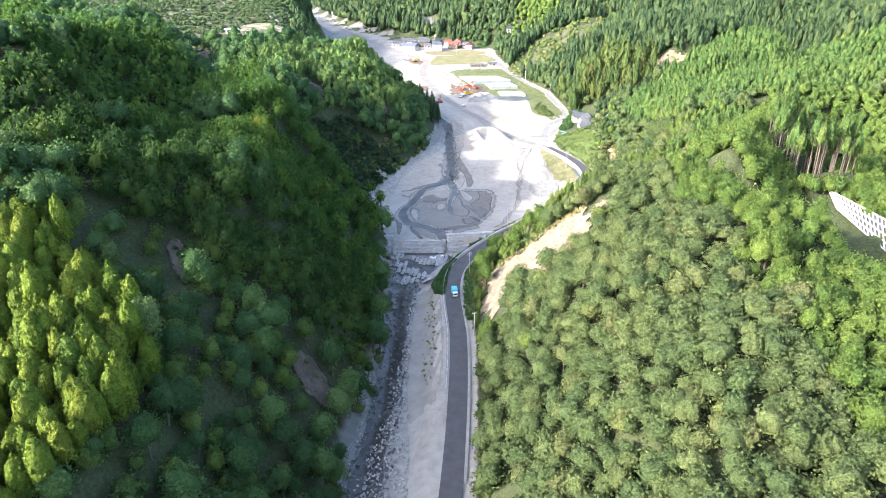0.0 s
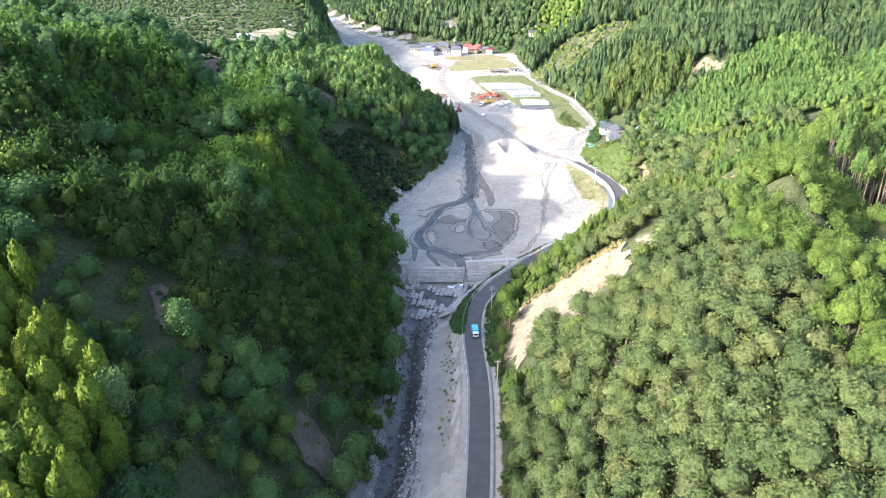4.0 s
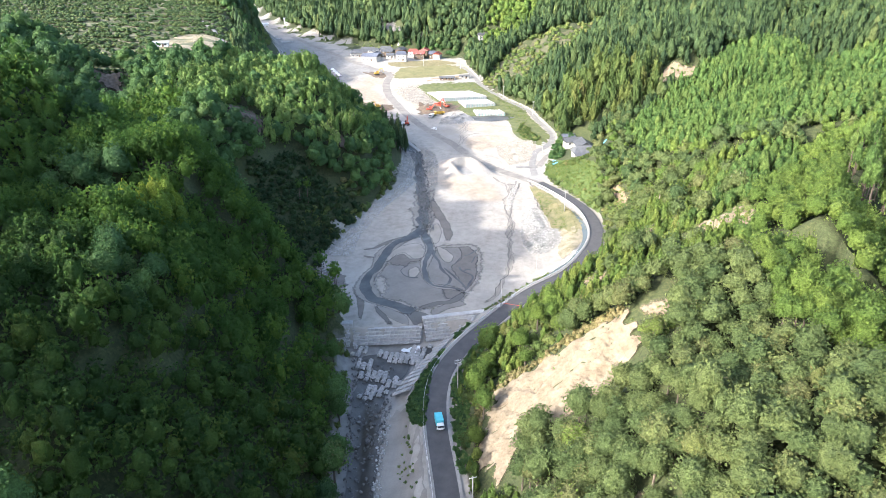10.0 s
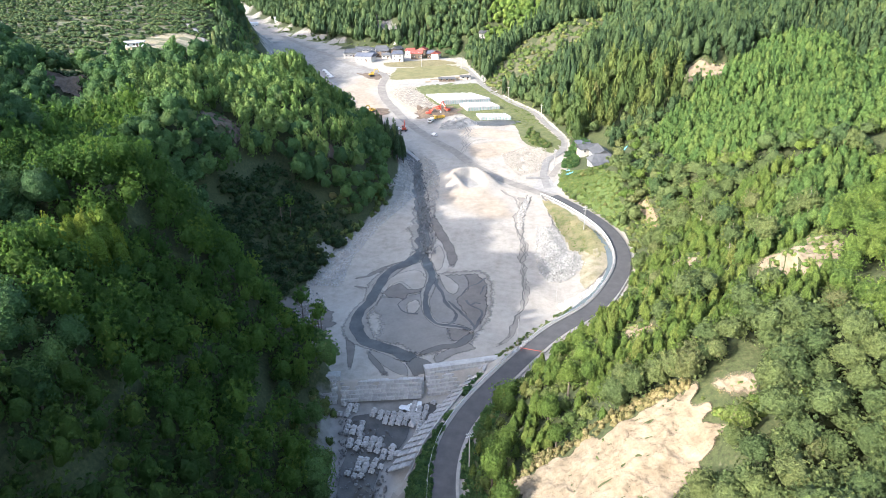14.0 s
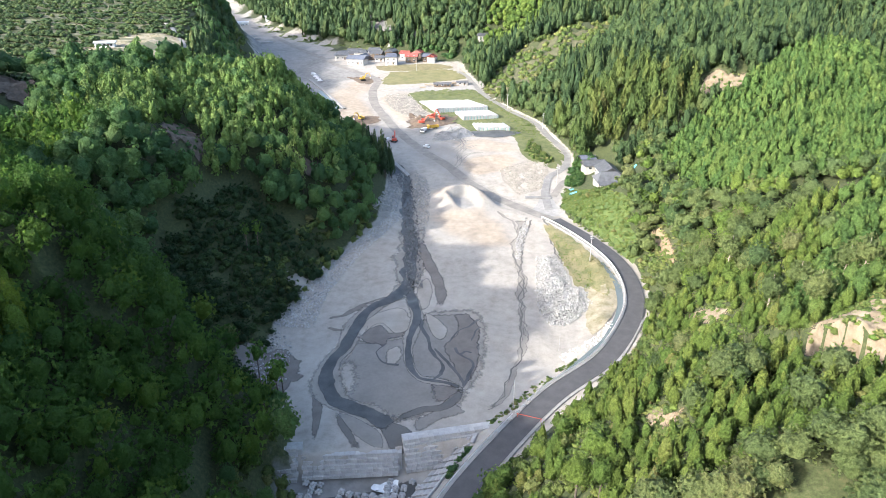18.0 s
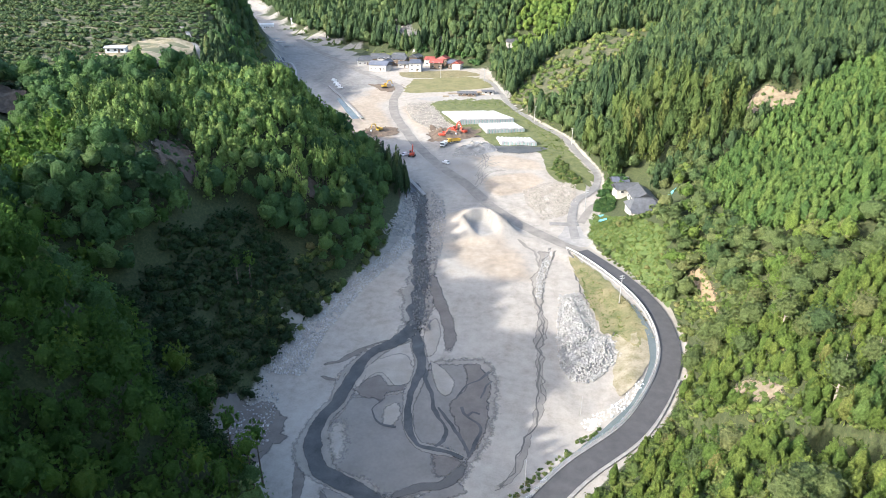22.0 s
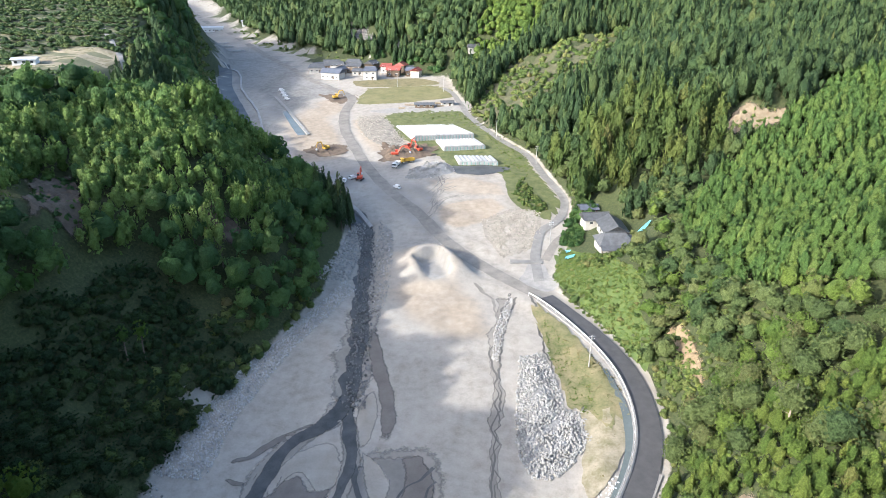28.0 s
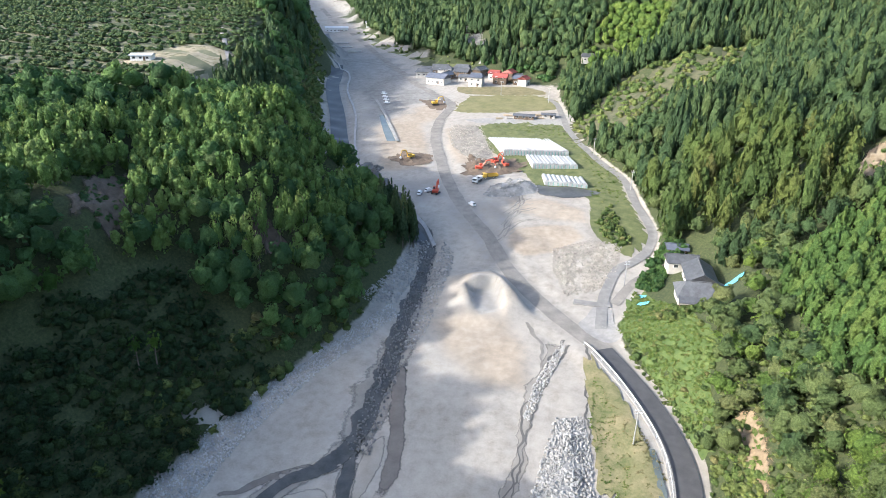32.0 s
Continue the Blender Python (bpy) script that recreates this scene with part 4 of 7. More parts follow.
patch("cove_bank", table("-98,267 -94,273 -86,275 -80,270 -77,262 -80,255 -86,256 -92,260"), M_SILT, 0.12, "brown washed-out gravel bank in the cove", "bank", 0.10, 35, 2.0, soft=0.5)
patch("verge_grass", table("-138,668 -192,700 -243,740 -290,794 -306,794 -259,738 -206,695 -152,660"), M_GRASS, 0.12, "rough green verge under the far wood", "grass", 0.10, 37, 3.0)
patch("brush_terrace", table("-46,535 -20,520 -4,528 30,560 50,600 40,625 -5,610 -32,600 -50,560"), M_OLIVE, 0.12, "dry olive-brown ground of the overgrown terraces", "ground", 0.08, 36, 5.0)
patch("orchard_ground", table("-200,402 -218,470 -240,560 -330,636 -555,636 -555,436 -380,386 -262,378"), M_ORCHARD, 0.10, "dry brown grass of the orchard terraces", "ground", 0.01, 34, 8.0)
for i in range(9):
    y = 428 + 4.6 * i
    for s in (0, 1.9):
        ribbon("tyre_track", [(-58 + s + 1.5 * i % 5, y - 18), (-54 + s, y - 6), (-50 + s - i, y + 4), (-42 + s - 2 * i, y + 9)], 0.5, M_DAMP if i % 2 else M_DRY, 0.05, "tyre track pressed into the site's sand", "tyre track", seed=60 + i, wiggle=0.3)


# ---------------------------------------------------------------- woods
def sphere_points(n, rng):
    k = np.arange(n) + 0.5
    ph, th = np.arccos(1 - 2 * k / n), np.pi * (1 + 5**0.5) * k + rng.uniform(0, 6)
    return np.stack([np.cos(th) * np.sin(ph), np.sin(th) * np.sin(ph), np.cos(ph)], -1)


def sprays(p, nrm, size, rng, droop=0.0, loose=0.7):
    """Bent leaf sprays at p, facing about along nrm: four corners each."""
    n = nrm + loose * rng.normal(size=p.shape)
    n /= np.linalg.norm(n, axis=1, keepdims=True)
    up = rng.normal(size=p.shape) + np.array([0, 0, 0.4 - droop])
    a = np.cross(up, n)
    a /= np.linalg.norm(a, axis=1, keepdims=True) + 1e-9
    b = np.cross(n, a)
    s = size * rng.uniform(0.65, 1.35, (len(p), 1))
    bend = n * s * 0.28
    return np.stack([p - b * s * 0.6 - bend, p + a * s * 0.5, p + b * s * 0.75 - bend * 1.2, p - a * s * 0.5], 1)


def lobed(lobes, n, size, rng, flat=0.2, loose=0.38):
    """Leaf sprays over the outer faces of overlapping lobes. lobes: rows of x, y, z, radius."""
    lobes = np.asarray(lobes, float)
    each = lobes[:, 3] ** 2
    each = np.maximum(1, np.round(1.5 * n * each / each.sum())).astype(int)
    p, q = [], []
    for (x, y, z, r), m in zip(lobes, each):
        d = sphere_points(m, rng)
        p.append(np.array([x, y, z]) + d * r * rng.uniform(0.9, 1.08, (m, 1)))
        q.append(d)
    p, q = np.concatenate(p), np.concatenate(q)
    off = p[:, None] - lobes[None, :, :3]
    hidden = (np.linalg.norm(off, axis=2) < 0.86 * lobes[None, :, 3]).any(1) | (q[:, 2] < -0.75)
    p, q = p[~hidden], q[~hidden]
    return sprays(p, q + (0, 0, flat), size, rng, loose=loose)


def crown_broad(n, size, rng):
    """Wide domed crown of many small leaf clumps, about 1 across and 1 high, base at 0."""
    lobes = []
    m = int(np.clip(n / 5, 4, 34))
    big = min(1.5, (34 / m) ** 0.5)
    for k in range(m):
        h = 0.97 - 0.84 * (k + 0.5) / m
        a, r = 2.4 * k + rng.uniform(-0.3, 0.3), 0.43 * math.sqrt(max(0.0, 1 - ((h - 0.2) / 0.78) ** 2)) * rng.uniform(0.86, 1.08)
        lobes.append((r * math.cos(a), r * math.sin(a), 0.9 * h + rng.uniform(-0.05, 0.05), rng.uniform(0.08, 0.13) * big))
    return lobed(lobes, n, size, rng)


def crown_cedar(n, size, rng, round_top=0.42):
    """Rounded column about 1 across and 1 high, of stacked whorls of clumps."""
    lobes = []
    rings = 7 if n > 60 else 4
    for i in range(rings):
        t = i / (rings - 1)
        r = 0.30 * (1 - t**2.2) ** round_top + 0.02
        m = (5 if i < 4 else (4 if i < 6 else 2)) if rings == 7 else (3 if i < 3 else 1)
        for k in range(m):
            a = 6.2832 * k / m + 0.8 * i + rng.uniform(-0.3, 0.3)
            lobes.append((r * math.cos(a), r * math.sin(a), 0.10 + 0.78 * t + rng.uniform(-0.04, 0.04), rng.uniform(0.15, 0.2) * (1 - 0.35 * t) * (1 if rings == 7 else 1.25)))
    lobes.append((0, 0, 0.92, 0.1))
    return lobed(lobes, n, size, rng, flat=0.3, loose=0.3)


def crown_conifer(n, size, rng):
    """Pointed cone about 1 across and 1 high, of drooping whorls of clumps."""
    lobes = []
    rings = 7 if n > 40 else 4
    for i in range(rings):
        t = i / rings
        r = 0.36 * (1 - t) ** 0.8
        m = max(2, round((6 if rings == 7 else 4) * (1 - 0.75 * t)))
        for k in range(m):
            a = 6.2832 * k / m + 0.9 * i + rng.uniform(-0.35, 0.35)
            lobes.append((r * math.cos(a), r * math.sin(a), 0.12 + 0.80 * t + rng.uniform(-0.04, 0.04), rng.uniform(0.12, 0.17) * (1 - 0.45 * t) * (1 if rings == 7 else 1.3)))
    lobes.append((0, 0, 0.93, 0.07))
    return lobed(lobes, n, size, rng, flat=0.25, loose=0.42)


def crown_tuft(n, size, rng):
    """Ovoid crown of star-shaped leaf tufts, about 1 across and 1 high."""
    m = max(5, int(n / 5))
    d = sphere_points(m, rng)
    d = d[d[:, 2] > -0.6]
    out = np.repeat(d, 6, 0)
    p = out * (0.40, 0.40, 0.44) * np.repeat(rng.uniform(0.82, 1.12, (len(d), 1)), 6, 0) + (0, 0, 0.47)
    way = out * 0.55 + (0, 0, 0.25) + 0.6 * rng.normal(size=out.shape)
    way /= np.linalg.norm(way, axis=1, keepdims=True)
    across = np.cross(way, rng.normal(size=way.shape))
    across /= np.linalg.norm(across, axis=1, keepdims=True) + 1e-9
    s = size * rng.uniform(0.9, 1.7, (len(p), 1))
    sag = np.array([0, 0, 0.22]) * s
    return np.stack([p - way * s * 0.2, p + way * s * 0.5 + across * s * 0.34, p + way * s * 1.15 - sag, p + way * s * 0.5 - across * s * 0.34], 1)


def crown_bamboo(n, size, rng):
    """Feathery plume that nods at the top."""
    lobes, lean = [], rng.uniform(0, 6.28)
    for i in range(9):
        t = i / 8
        a = 2.1 * i + rng.uniform(-0.5, 0.5)
        r = 0.22 * math.sin(3.0 * (0.15 + 0.8 * t))
        lobes.append((r * math.cos(a) + 0.3 * t * t * math.cos(lean), r * math.sin(a) + 0.3 * t * t * math.sin(lean), 0.12 + 0.82 * t, 0.24 - 0.12 * abs(t - 0.45)))
    return lobed(lobes, n, size, rng, flat=0.3, loose=0.65)


def lump(kind, fine, rng):
    """Closed leafy body of a crown with bulging clumps, about 1 across and 1 high, base at 0."""
    bm = bmesh.new()
    bmesh.ops.create_icosphere(bm, subdivisions=fine, radius=1.0)
    d = np.array([tuple(q.co) for q in bm.verts])
    f = np.array([[q.index for q in face.verts] for face in bm.faces])
    bm.free()
    turn = rng.uniform(0, 6.28)
    c, s = math.cos(turn), math.sin(turn)
    d = d @ np.array([[c, -s, 0], [s, c, 0], [0, 0, 1]])
    r = rng.uniform(0.74, 1.16, len(d)) if fine < 3 else rng.uniform(0.94, 1.05, len(d))
    if fine > 1:
        count, wide, swell = (24, 0.2, 0.22) if fine > 2 else (16, 0.2, 0.12)
        for b in sphere_points(count, rng):
            r = r + swell * np.clip((d @ b - 1 + wide) / wide, 0, 1) ** 0.6
        r = r - (0.30 if fine > 2 else 0.32)
    v = d * r[:, None]
    if kind == "conifer":
        v = np.column_stack([v[:, :2] * (0.41 - 0.19 * v[:, 2:]), 0.42 + 0.50 * v[:, 2]])
    elif kind == "cedar":
        v = np.column_stack([v[:, :2] * (0.37 - 0.02 * v[:, 2:]), 0.45 + 0.44 * v[:, 2]])
    elif kind == "tuft":
        v = np.column_stack([v[:, :2] * 0.33, 0.43 + 0.36 * v[:, 2]])
    elif kind == "bamboo":
        v = np.column_stack([v[:, :2] * (0.36 + 0.07 * v[:, 2:]), 0.5 + 0.47 * v[:, 2]])
        v[:, 0] += 0.12 * v[:, 2] ** 2
    else:
        v = np.column_stack([v[:, :2] * 0.48, 0.34 + np.where(v[:, 2] > 0, 0.58, 0.4) * v[:, 2]])
    keep = d[f][:, :, 2].max(1) > (-0.5 if kind == "broad" else -0.75)
    f = f[keep]
    used = np.unique(f)
    back = np.zeros(len(v), int)
    back[used] = np.arange(len(used))
    return v[used], back[f]


def crowns(kind, n, size, seed, count=4):
    """Crown shapes of a kind with about n sprays each."""
    rng = np.random.default_rng(seed)
    shape = {"broad": crown_broad, "bamboo": crown_bamboo, "cedar": crown_cedar, "conifer": crown_conifer, "tuft": crown_tuft}[kind]
    return [shape(n, size, rng) for _ in range(count)]


def crown_mesh(name, crown, material, kind, tint=0.0, scale=(1, 1, 1), lift=0.0, seed=1):
    cv, cf = lump(kind, 3 if kind == "cedar" else 2, np.random.default_rng(seed))
    qv = crown.reshape(-1, 3)
    v = np.vstack([qv, cv]) * scale + (0, 0, lift)
    nq = len(qv)
    faces = np.arange(nq).reshape(-1, 4).tolist() + (cf + nq).tolist()
    me = bpy.data.meshes.new(name)
    me.from_pydata(v.tolist(), [], faces)
    me.polygons.foreach_set("use_smooth", [True] * len(faces))
    a = me.attributes.new("tint", "FLOAT", "POINT")
    a.data.foreach_set("value", np.full(len(v), tint, np.float32))
    me.materials.append(material)
    return me


def wood_mass(name, places, protos, material, kind, label, category, fine=2):
    """Many crowns joined into one body of woodland. places: rows of x, y, z, width, height, turn, tint."""
    if not len(places):
        return
    rng = np.random.default_rng(len(places))
    quads_v, tri_v, tints, tints2, tri_f, base = [], [], [], [], [], 0
    pick = np.arange(len(places)) % len(protos)
    for k, crown in enumerate(protos):
        rows = places[pick == k]
        if not len(rows):
            continue
        cv, cf = lump(kind, fine, rng)
        qv = crown.reshape(-1, 3)
        c, s = np.cos(rows[:, 5])[:, None], np.sin(rows[:, 5])[:, None]
        w, h = rows[:, 3:4], rows[:, 4:5]
        for shape, keep, tn in ((qv, quads_v, tints), (cv, tri_v, tints2)):
            x, y = shape[:, 0] * w, shape[:, 1] * w
            v = np.stack([rows[:, 0:1] + c * x - s * y, rows[:, 1:2] + s * x + c * y, rows[:, 2:3] + shape[:, 2] * h], -1)
            keep.append(v.reshape(-1, 3))
            tn.append(np.repeat(rows[:, 6], len(shape)))
        tri_f.append((cf[None] + base + len(cv) * np.arange(len(rows))[:, None, None]).reshape(-1))
        base += len(cv) * len(rows)
    qv, tv = np.concatenate(quads_v), np.concatenate(tri_v)
    tri = np.concatenate(tri_f) + len(qv)
    nq, nt = len(qv) // 4, len(tri) // 3
    v = np.vstack([qv, tv]).astype(np.float32)
    loops = np.concatenate([np.arange(len(qv)), tri]).astype(np.int32)
    starts = np.concatenate([np.arange(nq) * 4, nq * 4 + 3 * np.arange(nt)]).astype(np.int32)
    me = bpy.data.meshes.new(name)
    me.vertices.add(len(v))
    me.vertices.foreach_set("co", v.ravel())
    me.loops.add(len(loops))
    me.loops.foreach_set("vertex_index", loops)
    me.polygons.add(len(starts))
    me.polygons.foreach_set("loop_start", starts)
    me.update(calc_edges=True)
    me.polygons.foreach_set("use_smooth", [True] * len(starts))
    a = me.attributes.new("tint", "FLOAT", "POINT")
    a.data.foreach_set("value", np.concatenate(tints + tints2).astype(np.float32))
    me.materials.append(material)
    tagged(new(name, me), label, category, kind="stuff")


SCARS = [table("-22,177 -21.7,194.6 -15.5,198 -7,197 -1,196 9,194.5 12,191 9,184.5 5,180 2,178 -5,177.5 -12,179 -16.6,172"),
         table("10.5,195 13.5,195 18.5,194.5 19,192 16,190 13,191.5"), table("4.8,152 7.8,151 6.5,145 3,147"),
         table("29.9,239.6 35.1,243.4 40.5,243.3 46.3,244.5 48.2,237.9 43.8,227.8 37.5,224.9 33.2,226.3 30.6,231"), table("1,223 4,225.5 8,224 4,221"),
         table("22,341 27,340 28.6,328 27.5,320 24,327"), table("1.7,226.8 4.8,227.5 7.4,224.3 6.5,222 2.9,223.3"), table("21.9,281.8 25.9,280.2 28.5,267.3 26.7,265.5 21.8,271.3")]
SCARS_LEFT = [table("-65.9,129 -62.8,134 -57,132 -53,130 -51.8,124.7 -56.7,122 -62,123.4"), table("-101.7,135.6 -97,138.3 -91,132 -88,128.5 -92,126.5"),
              table("-149.7,336.6 -149,344 -146.7,348.7 -137,341 -130.6,332 -128,325 -131.5,320 -137.6,319.5"), table("-115,359 -109,360.5 -99.6,357.7 -100.9,352.5 -108.4,351.6"),
              table("-240,366 -226,376 -208,352 -201,338 -211,339 -228,352")]
SLIP_FAR = table("55,436 62,437.5 69,434 76,434 73.5,428.5 66,427.5 60,426 57,430")
YARD = table("0,384 2,414 6,428 15,424 22,412 27,403 28,394 24,381 19,378")
GREEN = table("-5,377 -3,402 8,389 14,379 20,364 18,354 20,341 17,336 10.7,349 3,363")
ORCHARD = table("-196,398 -215,470 -238,560 -330,640 -560,640 -560,430 -380,380 -260,372")


LATTICE = table("72,214 86,213 102,180 96,150 76,158 70,180")
TALL = table("76,222 74,262 96,270 100,232 92,216")
RAMP = table("-143.4,670.2 -139,674 -133.5,678 -130,676.5 -133,672 -138.5,669")
RAMP_UPPER = table("-121,677 -109,672.5 -110,669 -116,671")
NET = table("-156,684 -164,704 -143,700 -134,677")


CEDARS = table("-120,88 -123,106 -117,115 -107,114 -96,108 -84,101 -79,96 -75,87 -75,76 -73,64 -80,50 -122,50")
PLANTATION = table("36,338 33,393 48,411 70,427 95,443 130,470 260,480 260,330 110,300 64,316")
FARM_BELT = table("-4,425 8,423 30,420 46,415 66,428 56,432 50,455 40,478 10,485 -6,470")
CEDAR_ROWS = table("2,492 30,505 60,500 82,470 90,480 66,515 30,527 0,510")
TERRACES = table("-46,535 -20,520 -4,528 30,560 50,600 40,625 -5,610 -32,600 -50,560")
COVE = table("-97,267 -94,272 -84,274 -79,262 -83,256 -91,260")
COVE_BRUSH = table("-106,254 -88,242 -78,248 -80,260 -84,256 -98,262")
FAR_BAMBOO = table("-62,628 -40,622 -14,640 -10,680 -50,690")


def clear(x, y):
    """Where no tree stands."""
    p = np.column_stack([x, y])
    no = (x > at(LEFT, y) + 0.6) & (x < at(RIGHT, y) + 1.5)
    for poly in SCARS + SCARS_LEFT + [YARD, GREEN, ORCHARD, SLIP_FAR, COVE]:
        no |= inside(p, poly)
    for poly in SCARS_LEFT:
        no |= inside(p + (-1.5, 3.5), poly) | inside(p + (-3.0, 7.0), poly)
    for d in (4, 9, 14, 20):
        no |= inside(p + (-0.6 * d, 0.8 * d), SCARS_LEFT[4])
    for poly in SCARS[1:]:
        no |= inside(p + (0.5, 5.0), poly)
    for poly in SCARS:
        no |= inside(p + (0, 2.6), poly) | inside(p - (0, 1.5), poly)
    no |= inside(p, table("-210,612 -205,668 -170,668 -150,662 -120,656 -82,646 -76,600"))
    no |= inside(p - (-1.5, -5), SLIP_FAR)
    no |= inside(p, LATTICE) | inside(p, RAMP) | inside(p, RAMP_UPPER) | inside(p, NET) | inside(p, TALL)
    no |= (y > 368) & (y < 430) & (x > at(LEFT, y) - 5.0) & (x < at(LEFT, y) + 1)
    return no


def scatter(x0, x1, y0, y1, step, seed):
    rng = np.random.default_rng(seed)
    x, y = np.meshgrid(np.arange(x0, x1, step), np.arange(y0, y1, step))
    x = x + rng.uniform(-0.45, 0.45, x.shape) * step
    y = y + rng.uniform(-0.45, 0.45, y.shape) * step
    x, y = x.ravel(), y.ravel()
    ok = ~clear(x, y)
    return x[ok], y[ok], rng


def kind_of(x, y, rng):
    """0 olive broadleaf, 1 dark evergreen, 2 yellow-green cedar, 3 bright cypress, 4 bamboo, 5 shrub."""
    left = x < at(LEFT, y) + 5
    dl, dr = at(LEFT, y) - x, x - at(RIGHT, y)
    u, w = rng.uniform(0, 1, len(x)), waves(x, y, 33, 60)
    k = np.where(left, 1, 0)
    k = np.where(left & inside(np.column_stack([x, y]), CEDARS), 2, k)
    k = np.where(left & (np.hypot(x + 110, y - 211) < 7), 2, k)
    k = np.where(left & (y > 312) & (y < 432) & (dl > np.where(y > 352, 15, 34)) & (dl < 95), np.where((waves(x, y, 39, 15) > -0.45) | (u < 0.25), 4, 1), k)
    k = np.where(left & (y > 185) & (w > -0.75) & (y < 264) & (dl > 3) & (k == 1), 9, k)
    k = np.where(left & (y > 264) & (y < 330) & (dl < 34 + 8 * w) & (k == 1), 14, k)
    k = np.where(left & (y > 264) & (y < 312) & (w > -0.1) & (k == 1), 9, k)
    k = np.where(left & (y > 132) & (y <= 185) & (k == 1) & (dl > 3) & (w > -0.6), 10, k)
    # lighter leaves mixed in: sunlight on this stretch put in by colour
    k = np.where(left & (y < 138) & (k == 1) & (u < 0.45), 8, k)
    k = np.where(left & (y > 430), np.where(w > 0.0, 7, 1), k)
    k = np.where(left & (dl < 14) & (u < 0.35), 5, k)
    k = np.where(left & (dl < 11) & (y > 425), 5, k)
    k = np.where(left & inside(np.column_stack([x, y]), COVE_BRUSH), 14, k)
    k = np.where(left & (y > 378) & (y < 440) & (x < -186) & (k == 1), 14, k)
    k = np.where(~left & (dr > 62 + 5 * w) & (y < 300), 8, k)
    k = np.where(~left & (y > 203) & (y < 300) & (dr > 2) & (dr < np.where(y < 248, 66, 44)), np.where(waves(x, y, 35, 16) > 0.75, 5, np.where(waves(x, y, 36, 24) > -0.75, 6, 0)), k)
    k = np.where(~left & (y > 248) & (y <= 300) & (dr > 44) & (dr < 64), 3, k)
    k = np.where(~left & (y > 238) & (y < 460) & (k == 0), np.where(u < 0.35, 8, np.where(u < 0.55, 12, 0)), k)
    p = np.column_stack([x, y])
    k = np.where(~left & (y > 410), np.where(u < 0.35, 7, np.where(waves(x, y, 52, 90) > 0.0, 12, 7)), k)
    k = np.where(~left & inside(p, PLANTATION), 3, k)
    k = np.where(~left & inside(p, FARM_BELT), np.where(u < 0.7, 11, np.where(u < 0.85, 12, 0)), k)
    k = np.where(~left & inside(p, CEDAR_ROWS), 13, k)
    k = np.where(~left & inside(p, TERRACES), np.where(u < 0.45, 5, 99), k)
    k = np.where(~left & inside(p, FAR_BAMBOO), 8, k)
    k = np.where(~left & (dr < 9) & (u < 0.6) & (y < 420), 5, k)
    k = np.where(~left & (y > 160) & (y < 236) & (dr < np.where(y > 186, 30, 12) + 4 * w), np.where(waves(x, y, 37, 12) > 0.25, 5, np.where(waves(x, y, 38, 14) > -0.3, 6, 8)), k)
    return k


KINDS = {0: ("broad", L_BROAD, 5.6, 5.0, "olive green broadleaf"), 1: ("broad", L_DARK, 5.8, 6.0, "dark evergreen"),
         2: ("cedar", L_CEDAR, 4.2, 8.4, "yellow-green cedar"), 3: ("conifer", L_CYPRESS, 3.6, 5.4, "bright green cypress"),
         4: ("bamboo", L_BAMBOO, 4.2, 6.4, "feathery yellow-green bamboo"), 5: ("broad", L_SHRUB, 3.2, 2.8, "light green shrub"),
         6: ("conifer", L_YOUNG, 2.8, 5.0, "young yellow-green cedar"), 7: ("conifer", L_SUGI, 4.6, 10.0, "dark green cedar"), 8: ("broad", L_LEAFY, 4.8, 5.2, "bright yellow-green leafy"),
         9: ("tuft", L_DEEP, 5.2, 6.4, "fresh green tufted leafy"), 10: ("tuft", L_SHADE, 5.2, 6.4, "shade-darkened green tufted leafy"),
         11: ("cedar", L_PLUME, 6.2, 15.0, "tall olive-green cedar"), 12: ("broad", L_MIX, 5.6, 6.2, "mid-green mixed leafy"),
         13: ("conifer", L_SUGI, 5.2, 13.5, "tall pointed green cedar"), 14: ("tuft", L_BRUSH, 4.4, 3.9, "dark green shade-toned brush")}
STEPS = {0: 3.5, 1: 3.8, 2: 3.0, 3: 2.4, 4: 3.0, 5: 2.6, 6: 2.3, 7: 3.4, 8: 3.4, 9: 3.0, 10: 3.0, 11: 5.4, 12: 3.6, 13: 4.4, 14: 2.5}
# how many sprays a crown of a kind takes beside the others
SHARE = {0: 1.0, 1: 0.85, 2: 2.4, 3: 0.6, 4: 1.1, 5: 0.4, 6: 0.45, 7: 1.0, 8: 0.65, 9: 2.2, 10: 1.7, 11: 2.2, 12: 1.0, 13: 2.0, 14: 1.5}


def near_line(x, y):
    """Plan distance from the line over the valley's middle."""
    return np.hypot(x + 15, y - np.clip(y, 10, 200))


def rows_for(x, y, k, rng, grow=1.0):
    shape, _, w, h, _ = KINDS[k]
    n = len(x)
    uneven = k in (1, 9, 10)
    s = rng.uniform(0.62, 1.45, n) if uneven else rng.uniform(0.78, 1.28, n)
    ww, hh = w * s * grow, h * s * rng.uniform(0.8, 1.2, n) * (1 if grow == 1 else grow**0.5)
    stem = {0: 2.0, 1: 2.6, 2: 2.6, 3: 1.0, 4: 3.2, 5: -0.5, 6: 0.1, 7: 1.6, 8: 1.4, 9: 1.6, 10: 1.6, 11: 1.0, 12: 2.4, 13: 0.8, 14: -0.2}[k]
    if k == 0:
        stem = stem * s
    elif uneven:
        stem = stem * s + rng.uniform(0, 3.2, n)
    return np.column_stack([x, y, ground_z(x, y) + stem, ww, hh, rng.uniform(0, 6.28, n), rng.uniform(0, 1, n)])


